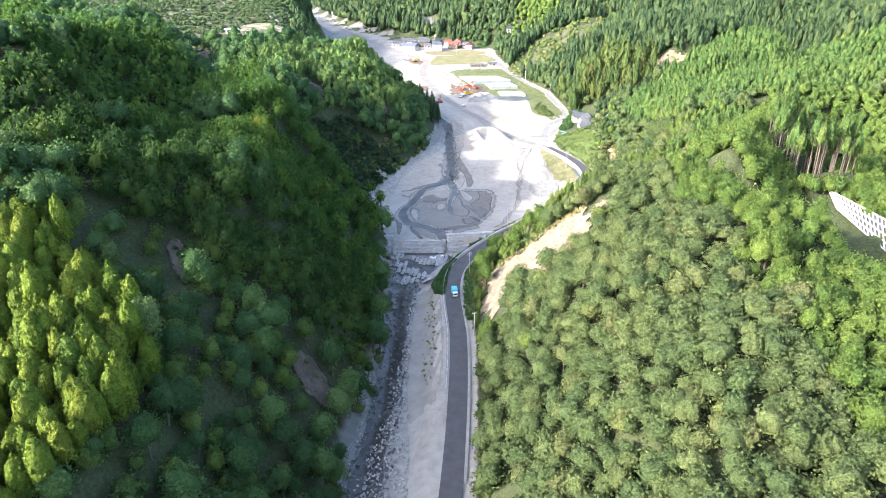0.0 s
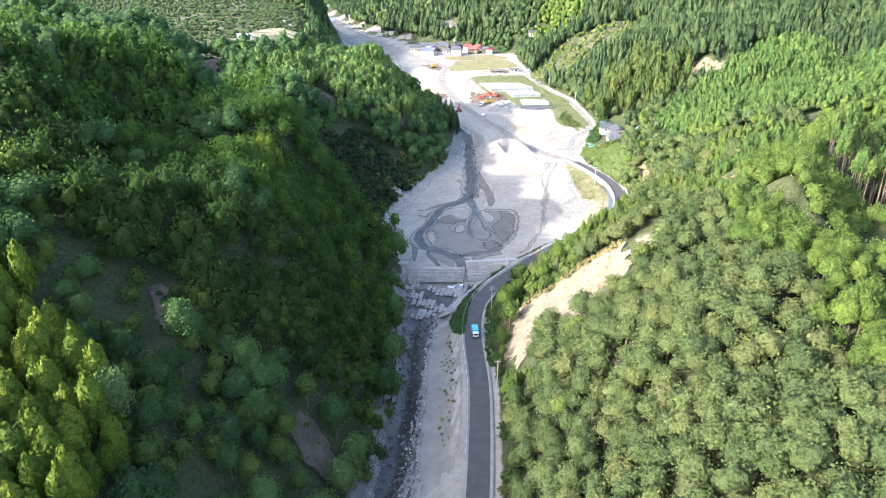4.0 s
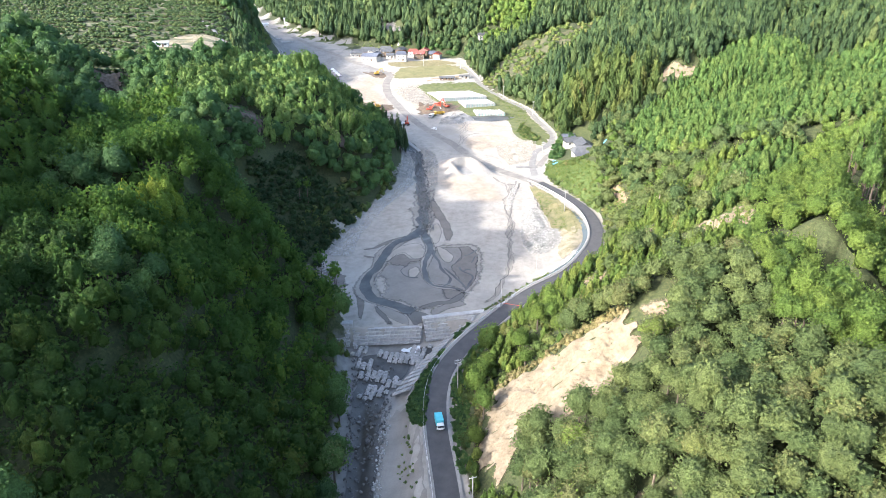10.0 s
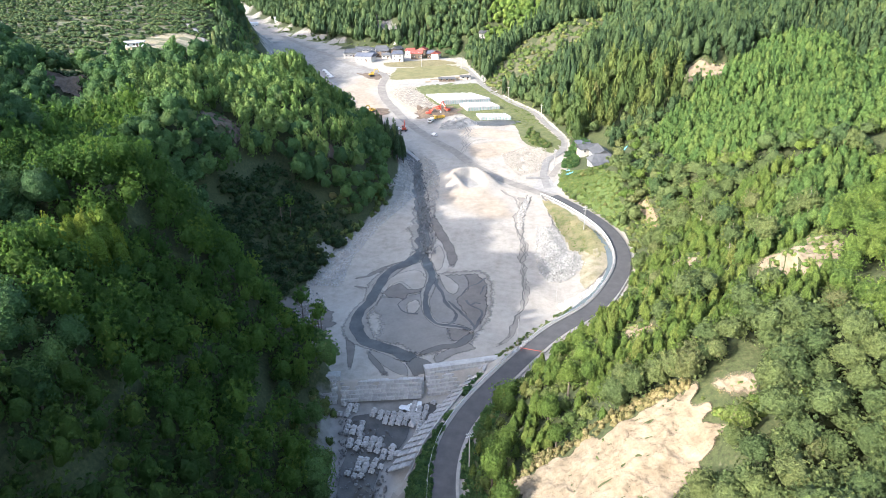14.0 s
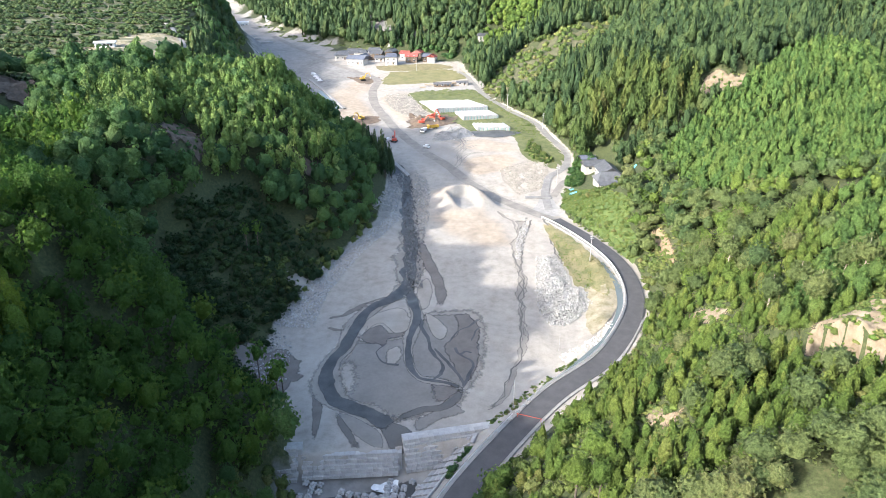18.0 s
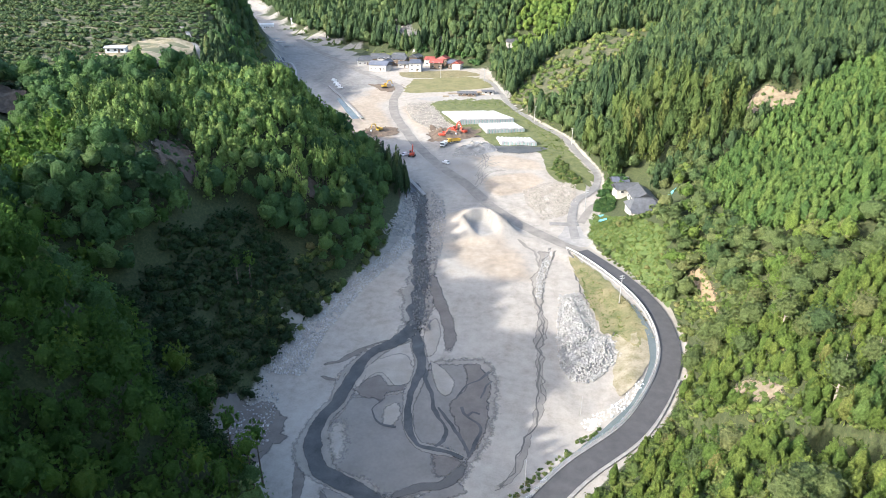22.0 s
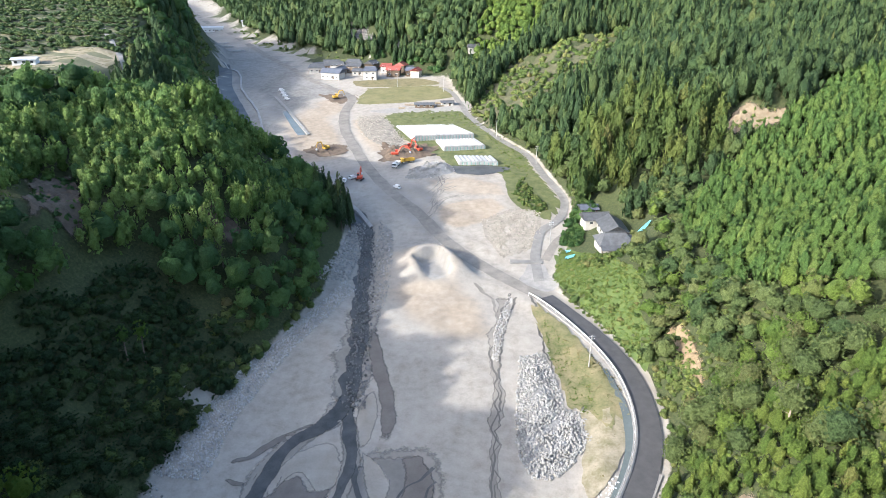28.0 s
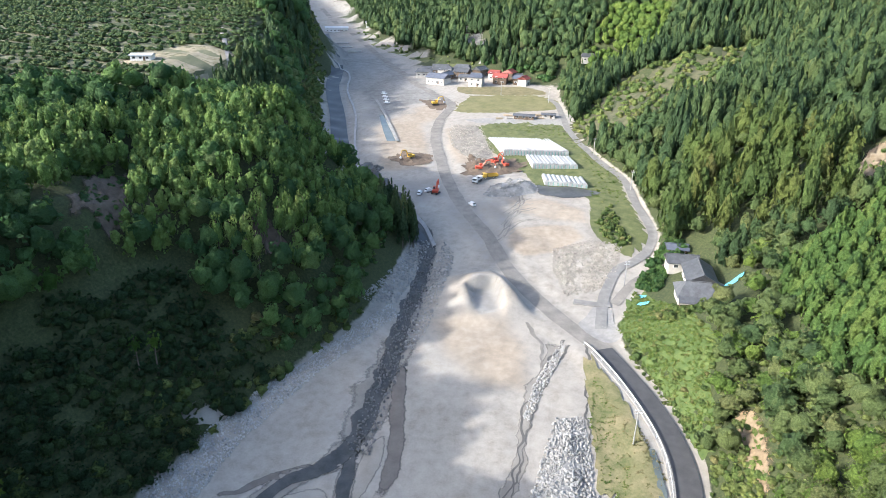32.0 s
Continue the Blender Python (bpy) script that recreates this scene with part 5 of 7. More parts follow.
# densities and details: growth and sprays for each crown by plan distance
BANDS = [(0, 130, 1.0, 110, 0.080, 3), (130, 250, 1.0, 29, 0.145, 2), (250, 480, 1.1, 11, 0.205, 1), (480, 1400, 1.45, 6, 0.26, 1)]
EYES = [(-5, 20, 103), (-15, 70, 103), (-20, 130, 103), (-10, 205, 105)]


def seen(x, y):
    """Whether a tree top there is in sight from over the valley's middle."""
    top = ground_z(x, y) + 9
    ok = np.zeros(len(x), bool)
    for ex, ey, ez in EYES:
        free = np.ones(len(x), bool)
        for t in np.linspace(0.12, 0.985, 34):
            px, py, pz = ex + (x - ex) * t, ey + (y - ey) * t, ez + (top - ez) * t
            free &= pz > ground_z(px, py) + np.where(t < 0.96, 4, 0)
        # above the highest line of sight
        free &= ez - top > 0.012 * np.hypot(x - ex, y - ey)
        ok |= free
    return ok


SINGLE = {}
for b, (d0, d1, grow, cards, size, fine) in enumerate(BANDS):
    for k, (shape, material, w, h, words) in KINDS.items():
        step = STEPS[k] * grow
        x0, x1, y0, y1 = max(-760, -15 - d1), min(640, -15 + d1), 46, min(1250, 200 + d1)
        x, y, rng = scatter(x0, x1, y0, y1, step, 100 + 10 * b + k)
        d = near_line(x, y)
        ok = (d >= d0) & (d < d1)
        # only what lies within the wide cone of the views
        ok &= (-(x + 15) < 25 + 1.4 * y) & (x + 15 < 24 + 0.62 * y)
        x, y = x[ok], y[ok]
        own = kind_of(x, y, rng) == k
        x, y = x[own], y[own]
        if not len(x):
            continue
        rows = rows_for(x, y, k, rng, grow)
        vis = seen(x, y)
        behind = rows[~vis][::5]
        if len(behind):
            behind[:, 3] *= 1.9
            wood_mass("woodland", behind, crowns(shape, 6, 0.3, 5 * k + b + 2, 2), material, shape, f"{words} growth covering the hillside", "woodland", 1)
        rows, x, y = rows[vis], x[vis], y[vis]
        if b == 0 and k in (0, 1, 2, 8):
            # the nearest stand single, with trunk and limbs
            order = np.argsort(np.hypot(x + 15, y - 150))
            lim = 130 if k < 2 else 80
            SINGLE[k] = rows[order[:lim]]
            rows = rows[order[lim:]]
        protos = crowns(shape, max(6, int(cards * SHARE[k])), size * {"conifer": 1.35, "tuft": 0.85}.get(shape, 1.7 if k == 5 else 1.1), 7 * k + b + 1, 6)
        wood_mass("woodland", rows, protos, material, shape, f"{words} growth covering the hillside", "woodland", fine if k == 2 else min(fine, 2))


def tree_proto(k, seed):
    """Trunk mesh and crown mesh of one tree of a kind, crown 1 unit wide scaled to size."""
    shape, material, w, h, words = KINDS[k]
    rng = np.random.default_rng(seed)
    bm = bmesh.new()
    stem = 3.0
    top = stem + h * (0.9 if shape in ("conifer", "cedar") else 0.62)
    tube(bm, (0, 0, -2.0), (0.1, 0.05, stem), 0.24, 0.17, 7)
    tube(bm, (0.1, 0.05, stem), (0, 0, top), 0.17, 0.04, 6)
    for i in range(6):
        a, z = i * 1.05 + rng.uniform(-0.3, 0.3), stem + (top - stem) * (0.08 + 0.12 * i)
        r = w * (0.34 if shape not in ("conifer", "cedar") else 0.30 * (1 - 0.12 * i))
        tube(bm, (0, 0, z), (r * math.cos(a), r * math.sin(a), z + r * 0.6), 0.08, 0.02, 5)
    me = bpy.data.meshes.new("trunk")
    bm.to_mesh(me)
    bm.free()
    me.materials.append(M_BARK)
    return me, crown_mesh("crown", crowns(shape, 240 if shape == "broad" else 480, 0.066 if shape == "broad" else 0.095, seed, 1)[0], material, shape, 0.0, (w, w, h), stem, seed)


for k, rows in SINGLE.items():
    protos = [tree_proto(k, 500 + 10 * k + i) for i in range(5)]
    words = KINDS[k][4]
    for i, (x, y, z, w, h, turn, tint) in enumerate(rows):
        trunk_me, crown_me = protos[i % 5]
        root = new({0: "broadleaf_tree", 1: "evergreen_tree", 2: "cedar_tree", 8: "leafy_tree"}[k])
        s = w / KINDS[k][2]
        root.matrix_world = pose(x, y, float(ground_z(x, y)) - 0.1, 0, 0, math.degrees(turn)) @ Matrix.Diagonal((s, s, h / KINDS[k][3], 1))
        tagged(root, f"{words} tree in the hillside wood", "tree", group=f"{words} trees")
        for nm, me in (("trunk", trunk_me), ("crown", crown_me)):
            o = new(nm, me)
            o.parent = root


def tall_stand(spots, k, bare, tall, words, seed, wide=1.0):
    """Tall slender trees whose trunks show below high crowns. spots: rows of x, y."""
    rng = np.random.default_rng(seed)
    shape, material, w, _, _ = KINDS[k]
    w, h = w * wide, tall - bare
    bm = bmesh.new()
    tube(bm, (0, 0, -1.0), (0, 0, tall * 0.95), 0.26, 0.05, 7)
    for i in range(8):
        a, z = i * 2.4, bare * 0.7 + i * h * 0.1
        tube(bm, (0, 0, z), (1.3 * math.cos(a), 1.3 * math.sin(a), z + 0.5), 0.06, 0.02, 5)
    trunk_me = bpy.data.meshes.new("trunk")
    bm.to_mesh(trunk_me)
    bm.free()
    trunk_me.materials.append(M_PALEBARK if k == 0 else M_BARK)
    shapes = [crown_mesh("crown", q, material, shape, 0.0, (w, w, h), bare) for q in crowns(shape, 120, 0.11, seed, 3)]
    for i, (x, y) in enumerate(spots):
        root = new("tall_cedar")
        s = rng.uniform(0.85, 1.15)
        root.matrix_world = pose(x, y, float(ground_z(x, y)) - 0.1, rng.uniform(-2, 2), rng.uniform(-2, 2), rng.uniform(0, 360)) @ Matrix.Diagonal((s, s, s, 1))
        tagged(root, words, "tree", group=words.split(" ")[0] + " tall trees")
        for nm, me in (("trunk", trunk_me), ("crown", shapes[i % 3])):
            o = new(nm, me)
            o.parent = root


def spots_in(poly, step, seed):
    rng = np.random.default_rng(seed)
    x, y = np.meshgrid(np.arange(*[poly[:, 0].min(), poly[:, 0].max()], step), np.arange(*[poly[:, 1].min(), poly[:, 1].max()], step))
    p = np.column_stack([x.ravel(), y.ravel()]) + rng.uniform(-0.35, 0.35, (x.size, 2)) * step
    return p[inside(p, poly)]


tall_stand(spots_in(TALL, 4.2, 3), 3, 11, 19, "slender cedar with a bare pale trunk at the ridge", 41)
tall_stand(spots_in(table("-84,404 -82,410 -86,420 -95,424 -98,414 -92,404"), 3.6, 5), 7, 2.5, 17, "dark tall cypress at the hill's nose", 43)
tall_stand(spots_in(table("-112,338 -104,338 -98,352 -96,372 -104,374 -110,356"), 4.6, 6), 4, 5, 14, "feathery bamboo clump leaning over the slope", 45)
tall_stand(np.array([[-76.0, 250.5], [-79.5, 246.5], [-74.0, 244.0]]), 9, 11.5, 17.5, "slender bare-stemmed tree leaning over the gravel cove", 48, 0.85)
tall_stand(np.array([[-107.0, 304.5], [-104.8, 307.5]]), 9, 6.5, 11.5, "thin pole tree with a small crown in the dark brush", 49, 0.6)
tall_stand(np.array([[32.9, 288.4], [37.1, 248.5], [46.6, 259.8], [31.8, 256.6], [39.0, 262.0], [48.3, 255.8]]) + (0.5, 2.0), 0, 4.5, 10.5, "leafy tree with a tall pale trunk above the bare slip", 47)


# ---------------------------------------------------------------- bare slopes, stones
def gullies(x, y):
    """Rills worn down the fall of a bare slope, broken here and there."""
    u = y - 0.3 * x + 1.3 * waves(x, y, 41, 14) + 0.35 * waves(x, y, 42, 4)
    out = 0.25 * waves(x, y, 44, 5) + 0.12 * waves(x, y, 45, 1.8)
    for f, p, deep, m in ((0.9, 0.3, 0.75, 46), (1.7, 1.2, 0.5, 47), (2.9, 2.0, 0.3, 48)):
        out = out - deep * smooth(0.30, 0.0, np.abs(np.sin(u * f + p))) * smooth(-0.4, 0.3, waves(x, y, m, 11))
    return out + 0.25


for i, poly in enumerate(SCARS):
    patch("landslip_scar", poly, M_BANK if i in (4, 5) else M_SCAR, 0.35, "bare pale yellow earth of a landslip on the wooded slope", "landslip", 0.10, 50 + i, 0.4, lift=gullies, soft=2.2 if i else 0.9)
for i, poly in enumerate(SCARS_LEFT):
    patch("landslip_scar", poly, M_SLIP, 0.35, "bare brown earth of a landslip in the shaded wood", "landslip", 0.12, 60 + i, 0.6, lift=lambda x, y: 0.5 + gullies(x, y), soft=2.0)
patch("landslip_scar", SLIP_FAR, M_SCAR, 0.5, "bare pale landslip below the cedar rows", "landslip", 0.15, 64, 1.0, lift=gullies, soft=2.5)
patch("sand_patch", table("-98,303 -92,306 -90,311 -96,309"), M_DRY, 0.4, "small pale sand patch at the wood's foot", "sand", 0.1, 65, 0.5)


def stone_meshes(material, seed, count=6):
    rng = np.random.default_rng(seed)
    out = []
    for _ in range(count):
        bm = bmesh.new()
        bmesh.ops.create_icosphere(bm, subdivisions=1, radius=0.5)
        sq = rng.uniform(0.65, 1.15, 3)
        for v in bm.verts:
            v.co = Vector((v.co.x * sq[0], v.co.y * sq[1], v.co.z * sq[2] * 0.8)) * float(rng.uniform(0.8, 1.15))
        bmesh.ops.dissolve_limit(bm, angle_limit=0.25, verts=bm.verts, edges=bm.edges)
        me = bpy.data.meshes.new("stone")
        bm.to_mesh(me)
        bm.free()
        me.materials.append(material)
        out.append(me)
    return out


def stones(name, poly, n, s0, s1, material, label, heap=0.0, seed=1, single=120, sink=0.15, power=2.0):
    """Loose stones heaped or strewn within an outline; the largest ones lie single."""
    rng = np.random.default_rng(seed)
    lo, hi = poly.min(0), poly.max(0)
    p = rng.uniform(lo, hi, (int(n * 2.6), 2))
    p = p[inside(p, poly)][:n]
    n = len(p)
    d = edge_dist(p, poly)
    size = s0 + (s1 - s0) * rng.uniform(0, 1, n) ** power
    z = ground_z(p[:, 0], p[:, 1]) + heap * smooth(0, 6, d) * (0.8 + 0.35 * waves(p[:, 0], p[:, 1], seed + 5, 9)) + size * sink
    order = np.argsort(-size)
    meshes = stone_meshes(material, seed)
    c = p.mean(0)
    root = empty(name, c[0], c[1], float(ground_z(c[0], c[1])))
    tagged(root, label, "stones")
    for i in order[:single]:
        o = new("stone", meshes[i % 6])
        o.parent = root
        o.matrix_world = Matrix.LocRotScale((p[i, 0], p[i, 1], z[i]), Euler(rng.uniform(0, 6.28, 3)), (size[i],) * 3)
    rest = order[single:]
    if len(rest):
        vs, fs, base = [], [], 0
        raw = []
        for me in meshes:
            raw.append((np.array([tuple(v.co) for v in me.vertices]), [tuple(f.vertices) for f in me.polygons]))
        for i in rest:
            v, f = raw[i % 6]
            m = np.array(Euler(rng.uniform(0, 6.28, 3)).to_matrix())
            vs.append((v * size[i]) @ m.T + (p[i, 0] - c[0], p[i, 1] - c[1], z[i] - root.matrix_world.translation.z))
            fs += [tuple(k + base for k in q) for q in f]
            base += len(v)
        o = mesh_ob("stone_fill", np.vstack(vs), fs, material, root)
        o["kind"] = "stuff"
    if heap:
        # the heap's core
        q = spline(np.vstack([poly, poly[:1]]), 2.0)[:-1]
        q = c + (q - c) * 0.97
        o = patch("heap_core", q, material, 0.02, rough=0.02, seed=seed, step=2.0,
                  lift=lambda x, y: heap * 0.85 * smooth(0, 6, edge_dist(np.column_stack([x, y]), q)) - 0.1)
        o.parent = root
        o.matrix_parent_inverse = root.matrix_world.inverted()
    return root


stones("rubble_heap", table("-15.3,337 -9.2,340 -5.2,328.8 -3.5,318.8 1,316.5 2.5,309.1 -1.4,302.3 -6.5,296.2 -11.2,296.1 -14.5,302.2 -15.5,314.1"), 4400, 0.28, 1.05, M_STONE, "long heap of pale grey rubble beside the grass island", 1.2, 11, 260)
stones("rubble_heap", table("-33,421 -22,430 -10,433 -9.5,412 -14,398 -23,392 -30,406"), 3600, 0.2, 0.72, M_TANSTONE, "low heap of pale tan rubble beside the concrete lane", 0.5, 12, 180)
stones("crushed_stone_heap", table("-70.5,456 -57,459 -48.5,469 -55,479 -63,478 -70,468"), 1300, 0.3, 1.0, M_STONE, "heap of grey crushed stone on the site", 2.8, 13, 60)
stones("stone_bank", table("-93,286 -91,312 -82,342 -76,360 -74,372 -69,368 -72,352 -78,332 -82,306 -81,286"), 4600, 0.2, 0.85, M_STONE, "band of grey river stones along the wood's foot", 0.0, 14, 200)
stones("stone_bank", table("-82,366 -82,396 -86,416 -78,418 -75,396 -73,372"), 1100, 0.3, 1.3, M_STONE, "grey river stones beside the upper stream", 0.0, 15, 80)
stones("stone_bank", table("-66,372 -70,400 -72,414 -66,408 -61,390 -58,366 -57,350 -61,352"), 1000, 0.3, 1.2, M_STONE, "grey stones strewn between stream and mound", 0.0, 16, 80)
stones("stone_bed", table("-82,414 -75,396 -72,380 -68,362 -64,343 -60,325 -58,312 -52,312 -54,325 -58,343 -62,362 -67,386 -73,410"), 2600, 0.25, 1.1, M_DARKSTONE, "wet dark stones in the stream bed", 0.0, 17, 120, sink=0.55)
stones("stone_strip", table("-19.3,368 -18,364.7 -19.6,349 -21,333 -22.6,335 -22.8,347.2 -20.9,360"), 520, 0.3, 0.9, M_STONE, "strip of grey stones along the trickle", 0.3, 18, 60)
stones("stone_strip", table("-7,278 2,285 8.5,297 6.5,298 0,289 -9,281"), 330, 0.3, 0.9, M_FOAM, "white broken stones along the ditch", 0.2, 19, 80)
stones("river_boulders", table("-44,92 -46,130 -50,160 -57,190 -62,214 -66,230 -51,226 -48.5,205 -46,178 -39,144 -32,100"), 3000, 0.3, 1.4, M_DARKSTONE, "dark wet boulders in the river below the weir", 0.0, 20, 260, sink=0.5, power=3.0)
stones("river_boulders", table("-42,90 -42,130 -44,160 -50,200 -47.5,204 -45,180 -38.5,146 -31,118 -26,95"), 2800, 0.25, 0.95, M_STONE, "pale river cobbles below the weir", 0.0, 21, 140, sink=0.7, power=2.5)
stones("dry_bank_stones", table("-46,90 -48,128 -51,150 -48,150 -44,126 -42,95"), 600, 0.25, 1.0, M_STONE, "pale stones along the river bank", 0.0, 22, 60)
stones("scree", table("-93,262 -84,254 -80,262 -84,278 -91,284"), 500, 0.25, 0.9, M_STONE, "grey stones below the shaded wood", 0.0, 23, 50)


# ---------------------------------------------------------------- weir and works below it
def weir():
    root = tagged(empty("stepped_block_weir", -48, 241, -6), "stepped weir of stacked pale concrete blocks across the river", "weir")
    bm = bmesh.new()
    box(bm, 0, 0, 0, 1.16, 1.25, 0.94, 0, 0.09)
    me = bpy.data.meshes.new("block")
    bm.to_mesh(me)
    bm.free()
    me.materials.append(M_CONC)
    rng = random.Random(5)
    for x0, y0, x1, y1, base, rows in ((-78, 235.6, -67.5, 238.0, -5.7, 7), (-67.5, 237.4, -45.5, 241.9, -5.7, 5), (-45.5, 243.4, -24.0, 251.2, -5.6, 7)):
        length = math.hypot(x1 - x0, y1 - y0)
        ux, uy = (x1 - x0) / length, (y1 - y0) / length
        turn = math.degrees(math.atan2(uy, ux))
        for r in range(rows):
            for k in range(int(length / 1.2)):
                u = (k + 0.5 + 0.25 * (r % 2)) * 1.2
                back = (r - rows) * 0.55 + 0.4
                o = new("block", me)
                o.parent = root
                o.matrix_world = pose(x0 + ux * u - uy * back, y0 + uy * u + ux * back, base + r * 0.96, rng.uniform(-2, 2), rng.uniform(-2, 2), turn + rng.uniform(-2, 2))
        bm = bmesh.new()
        box(bm, (x0 + x1) / 2 - uy * 0.6, (y0 + y1) / 2 + ux * 0.6, base - 1.5, length, 2.6, rows * 0.96 + 1.2, turn)
        bm.transform(root.matrix_world.inverted())
        part("core_wall", bm, M_CONC, root)


weir()


def cross_block():
    """A four-armed concrete block with a raised middle."""
    bm = bmesh.new()
    box(bm, 0, 0, 0, 1.7, 0.6, 0.7, 45, 0.1, 0.85)
    box(bm, 0, 0, 0.02, 0.6, 1.7, 0.68, 45, 0.1, 0.85)
    box(bm, 0, 0, 0.4, 0.75, 0.75, 0.65, 0, 0.1, 0.8)
    me = bpy.data.meshes.new("foot_block")
    bm.to_mesh(me)
    bm.free()
    me.materials.append(M_CONC)
    return me


def foot_blocks():
    me = cross_block()
    rng = np.random.default_rng(9)
    root = tagged(empty("foot_protection", -53, 226, -7), "rows of four-armed concrete blocks below the weir, partly washed away", "river works")
    fields = [((-52, 231), 5.5, 2.2, 12), ((-44, 234), 5, 3, 10), ((-57, 221), 4, 1.6, 9), ((-61, 226), 2, 1.5, 5), ((-55, 214), 3, 3, 6), ((-43, 227), 2, 3, 6), ((-64, 232), 1.5, 2, 3), ((-50, 219), 1.5, 1.2, 3)]
    for (cx, cy), rx, ry, n in fields:
        for i in range(n * 4):
            x, y = cx + rng.uniform(-rx, rx), cy + rng.uniform(-ry, ry)
            x, y = cx + round((x - cx) / 1.75) * 1.75 + rng.normal(0, 0.12), cy + round((y - cy) / 1.75) * 1.75 + rng.normal(0, 0.12)
            o = new("foot_block", me)
            o.parent = root
            o.matrix_world = pose(x, y, float(ground_z(x, y)) + 0.35 + rng.uniform(0, 0.25), rng.uniform(-8, 8), rng.uniform(-8, 8), rng.uniform(-12, 12) - 12)


foot_blocks()
patch("white_water", table("-50.5,236.5 -46,237.6 -46.5,235.4 -48.5,234.2 -51,235"), M_FOAM, 0.62, "white water at the foot of the weir", "water", 0.2, 70, 0.7, lift=lambda x, y: 0.25 * waves(x, y, 71, 1.5))


def slab_bank(name, pts, label, w=1.5, rows=2, drop=0.9):
    """Sloping revetment of concrete slabs in rows along a line of x, y, z."""
    pts = np.asarray(pts, float)
    ln = spline(pts, 2.0)
    n = side(ln)
    root = tagged(empty(name, *ln[0]), label, "revetment")
    bm = bmesh.new()
    box(bm, 0, 0, 0, 1.85, w, 0.35, 0, 0.05)
    me = bpy.data.meshes.new("slab")
    bm.to_mesh(me)
    bm.free()
    me.materials.append(M_CONC)
    for i in range(len(ln) - 1):
        t = ln[i + 1] - ln[i]
        turn = math.degrees(math.atan2(t[1], t[0]))
        for r in range(rows):
            q = ln[i, :2] + n[i] * (r * w * 0.98)
            o = new("slab", me)
            o.parent = root
            o.matrix_world = pose(q[0], q[1], ln[i, 2] - r * drop, 0, 0, turn) @ pose(0, 0, 0, 32, 0, 0)
    return root


slab_bank("slab_revetment", [(-30, 248, -0.9), (-34, 238, -2.0), (-38.5, 228, -2.9), (-42.2, 219, -3.5), (-45.0, 210, -4.4)], "sloping bank of pale concrete slabs below the weir", 1.5, 4, 1.0)
for off in (0.0, 1.3):
    ribbon("bank_beam", table("-29,248 -33,238 -37.2,228 -40.6,219 -43.6,209"), 0.6, M_CONC, 0.8 - 0.5 * off, "long pale concrete beam along the river bank", "beam", shift=off, thick=0.9)


# ---------------------------------------------------------------- roadside
def guard_rail(y0, y1):
    ln = spline(ROAD, 2.0)
    ln = ln[(ln[:, 1] > y0) & (ln[:, 1] < y1)]
    n = side(ln)
    p = ln - n * 3.35
    z = at(ROADZ, ln[:, 1]) + 0.2
    root = tagged(empty("guard_rail", p[0, 0], p[0, 1], z[0]), "white steel guard rail along the river side of the road", "guard rail")
    inv = root.matrix_world.inverted()
    v, f = [], []
    for i in range(len(p)):
        for dz, off in ((0.42, 0), (0.50, 0.05), (0.60, 0), (0.70, 0.05), (0.78, 0)):
            v.append(inv @ Vector((p[i, 0] + n[i, 0] * off, p[i, 1] + n[i, 1] * off, z[i] + dz)))
    for i in range(len(p) - 1):
        for k in range(4):
            a = 5 * i + k
            f.append((a, a + 5, a + 6, a + 1))
    mesh_ob("rail", v, f, M_WHITE, root)
    bm = bmesh.new()
    tube(bm, (0, 0, -0.3), (0, 0, 0.82), 0.07, 0.07, 6)
    me = bpy.data.meshes.new("post")
    bm.to_mesh(me)
    bm.free()
    me.materials.append(M_STEEL)
    for i in range(0, len(p), 2):
        o = new("post", me)
        o.parent = root
        o.matrix_world = pose(p[i, 0] - n[i, 0] * 0.12, p[i, 1] - n[i, 1] * 0.12, z[i])


guard_rail(141, 252)
guard_rail(256, 371)


def utility_pole(x, y, h, arms=2, dz=0.0):
    z = float(ground_z(x, y)) + dz
    root = tagged(empty("utility_pole", x, y, z), "pale concrete utility pole with steel crossarms beside the road" if arms else "thin pale pole standing on the sand", "utility pole")
    bm = bmesh.new()
    tube(bm, (0, 0, -0.5), (0, 0, h), 0.17 if arms else 0.08, 0.11 if arms else 0.06, 8)
    part("mast", bm, M_CONC, root)
    for k in range(arms):
        bm = bmesh.new()
        box(bm, 0, 0, h - 0.5 - 0.8 * k, 1.7, 0.09, 0.09, 25)
        arm = part("crossarm", bm, M_STEEL, root)
        for s in (-0.75, -0.25, 0.25, 0.75):
            bm = bmesh.new()
            c, q = math.cos(radians(25)), math.sin(radians(25))
            tube(bm, (s * c, s * q, h - 0.41 - 0.8 * k), (s * c, s * q, h - 0.2 - 0.8 * k), 0.05, 0.035, 6)
            part("insulator", bm, M_WHITE, arm)
    return root


for x, y, h, a in ((3.0, 333.5, 10, 2), (-20.8, 256.5, 8.5, 0), (-30.2, 209, 10, 2), (-22.6, 170, 9, 1), (-9, 283.4, 5.5, 0), (-6.3, 403.5, 9, 2), (-12, 481, 9, 2), (-33, 516, 9, 1), (-72, 596, 9, 1), (-104, 604, 9, 1)):
    utility_pole(x, y, h, a)


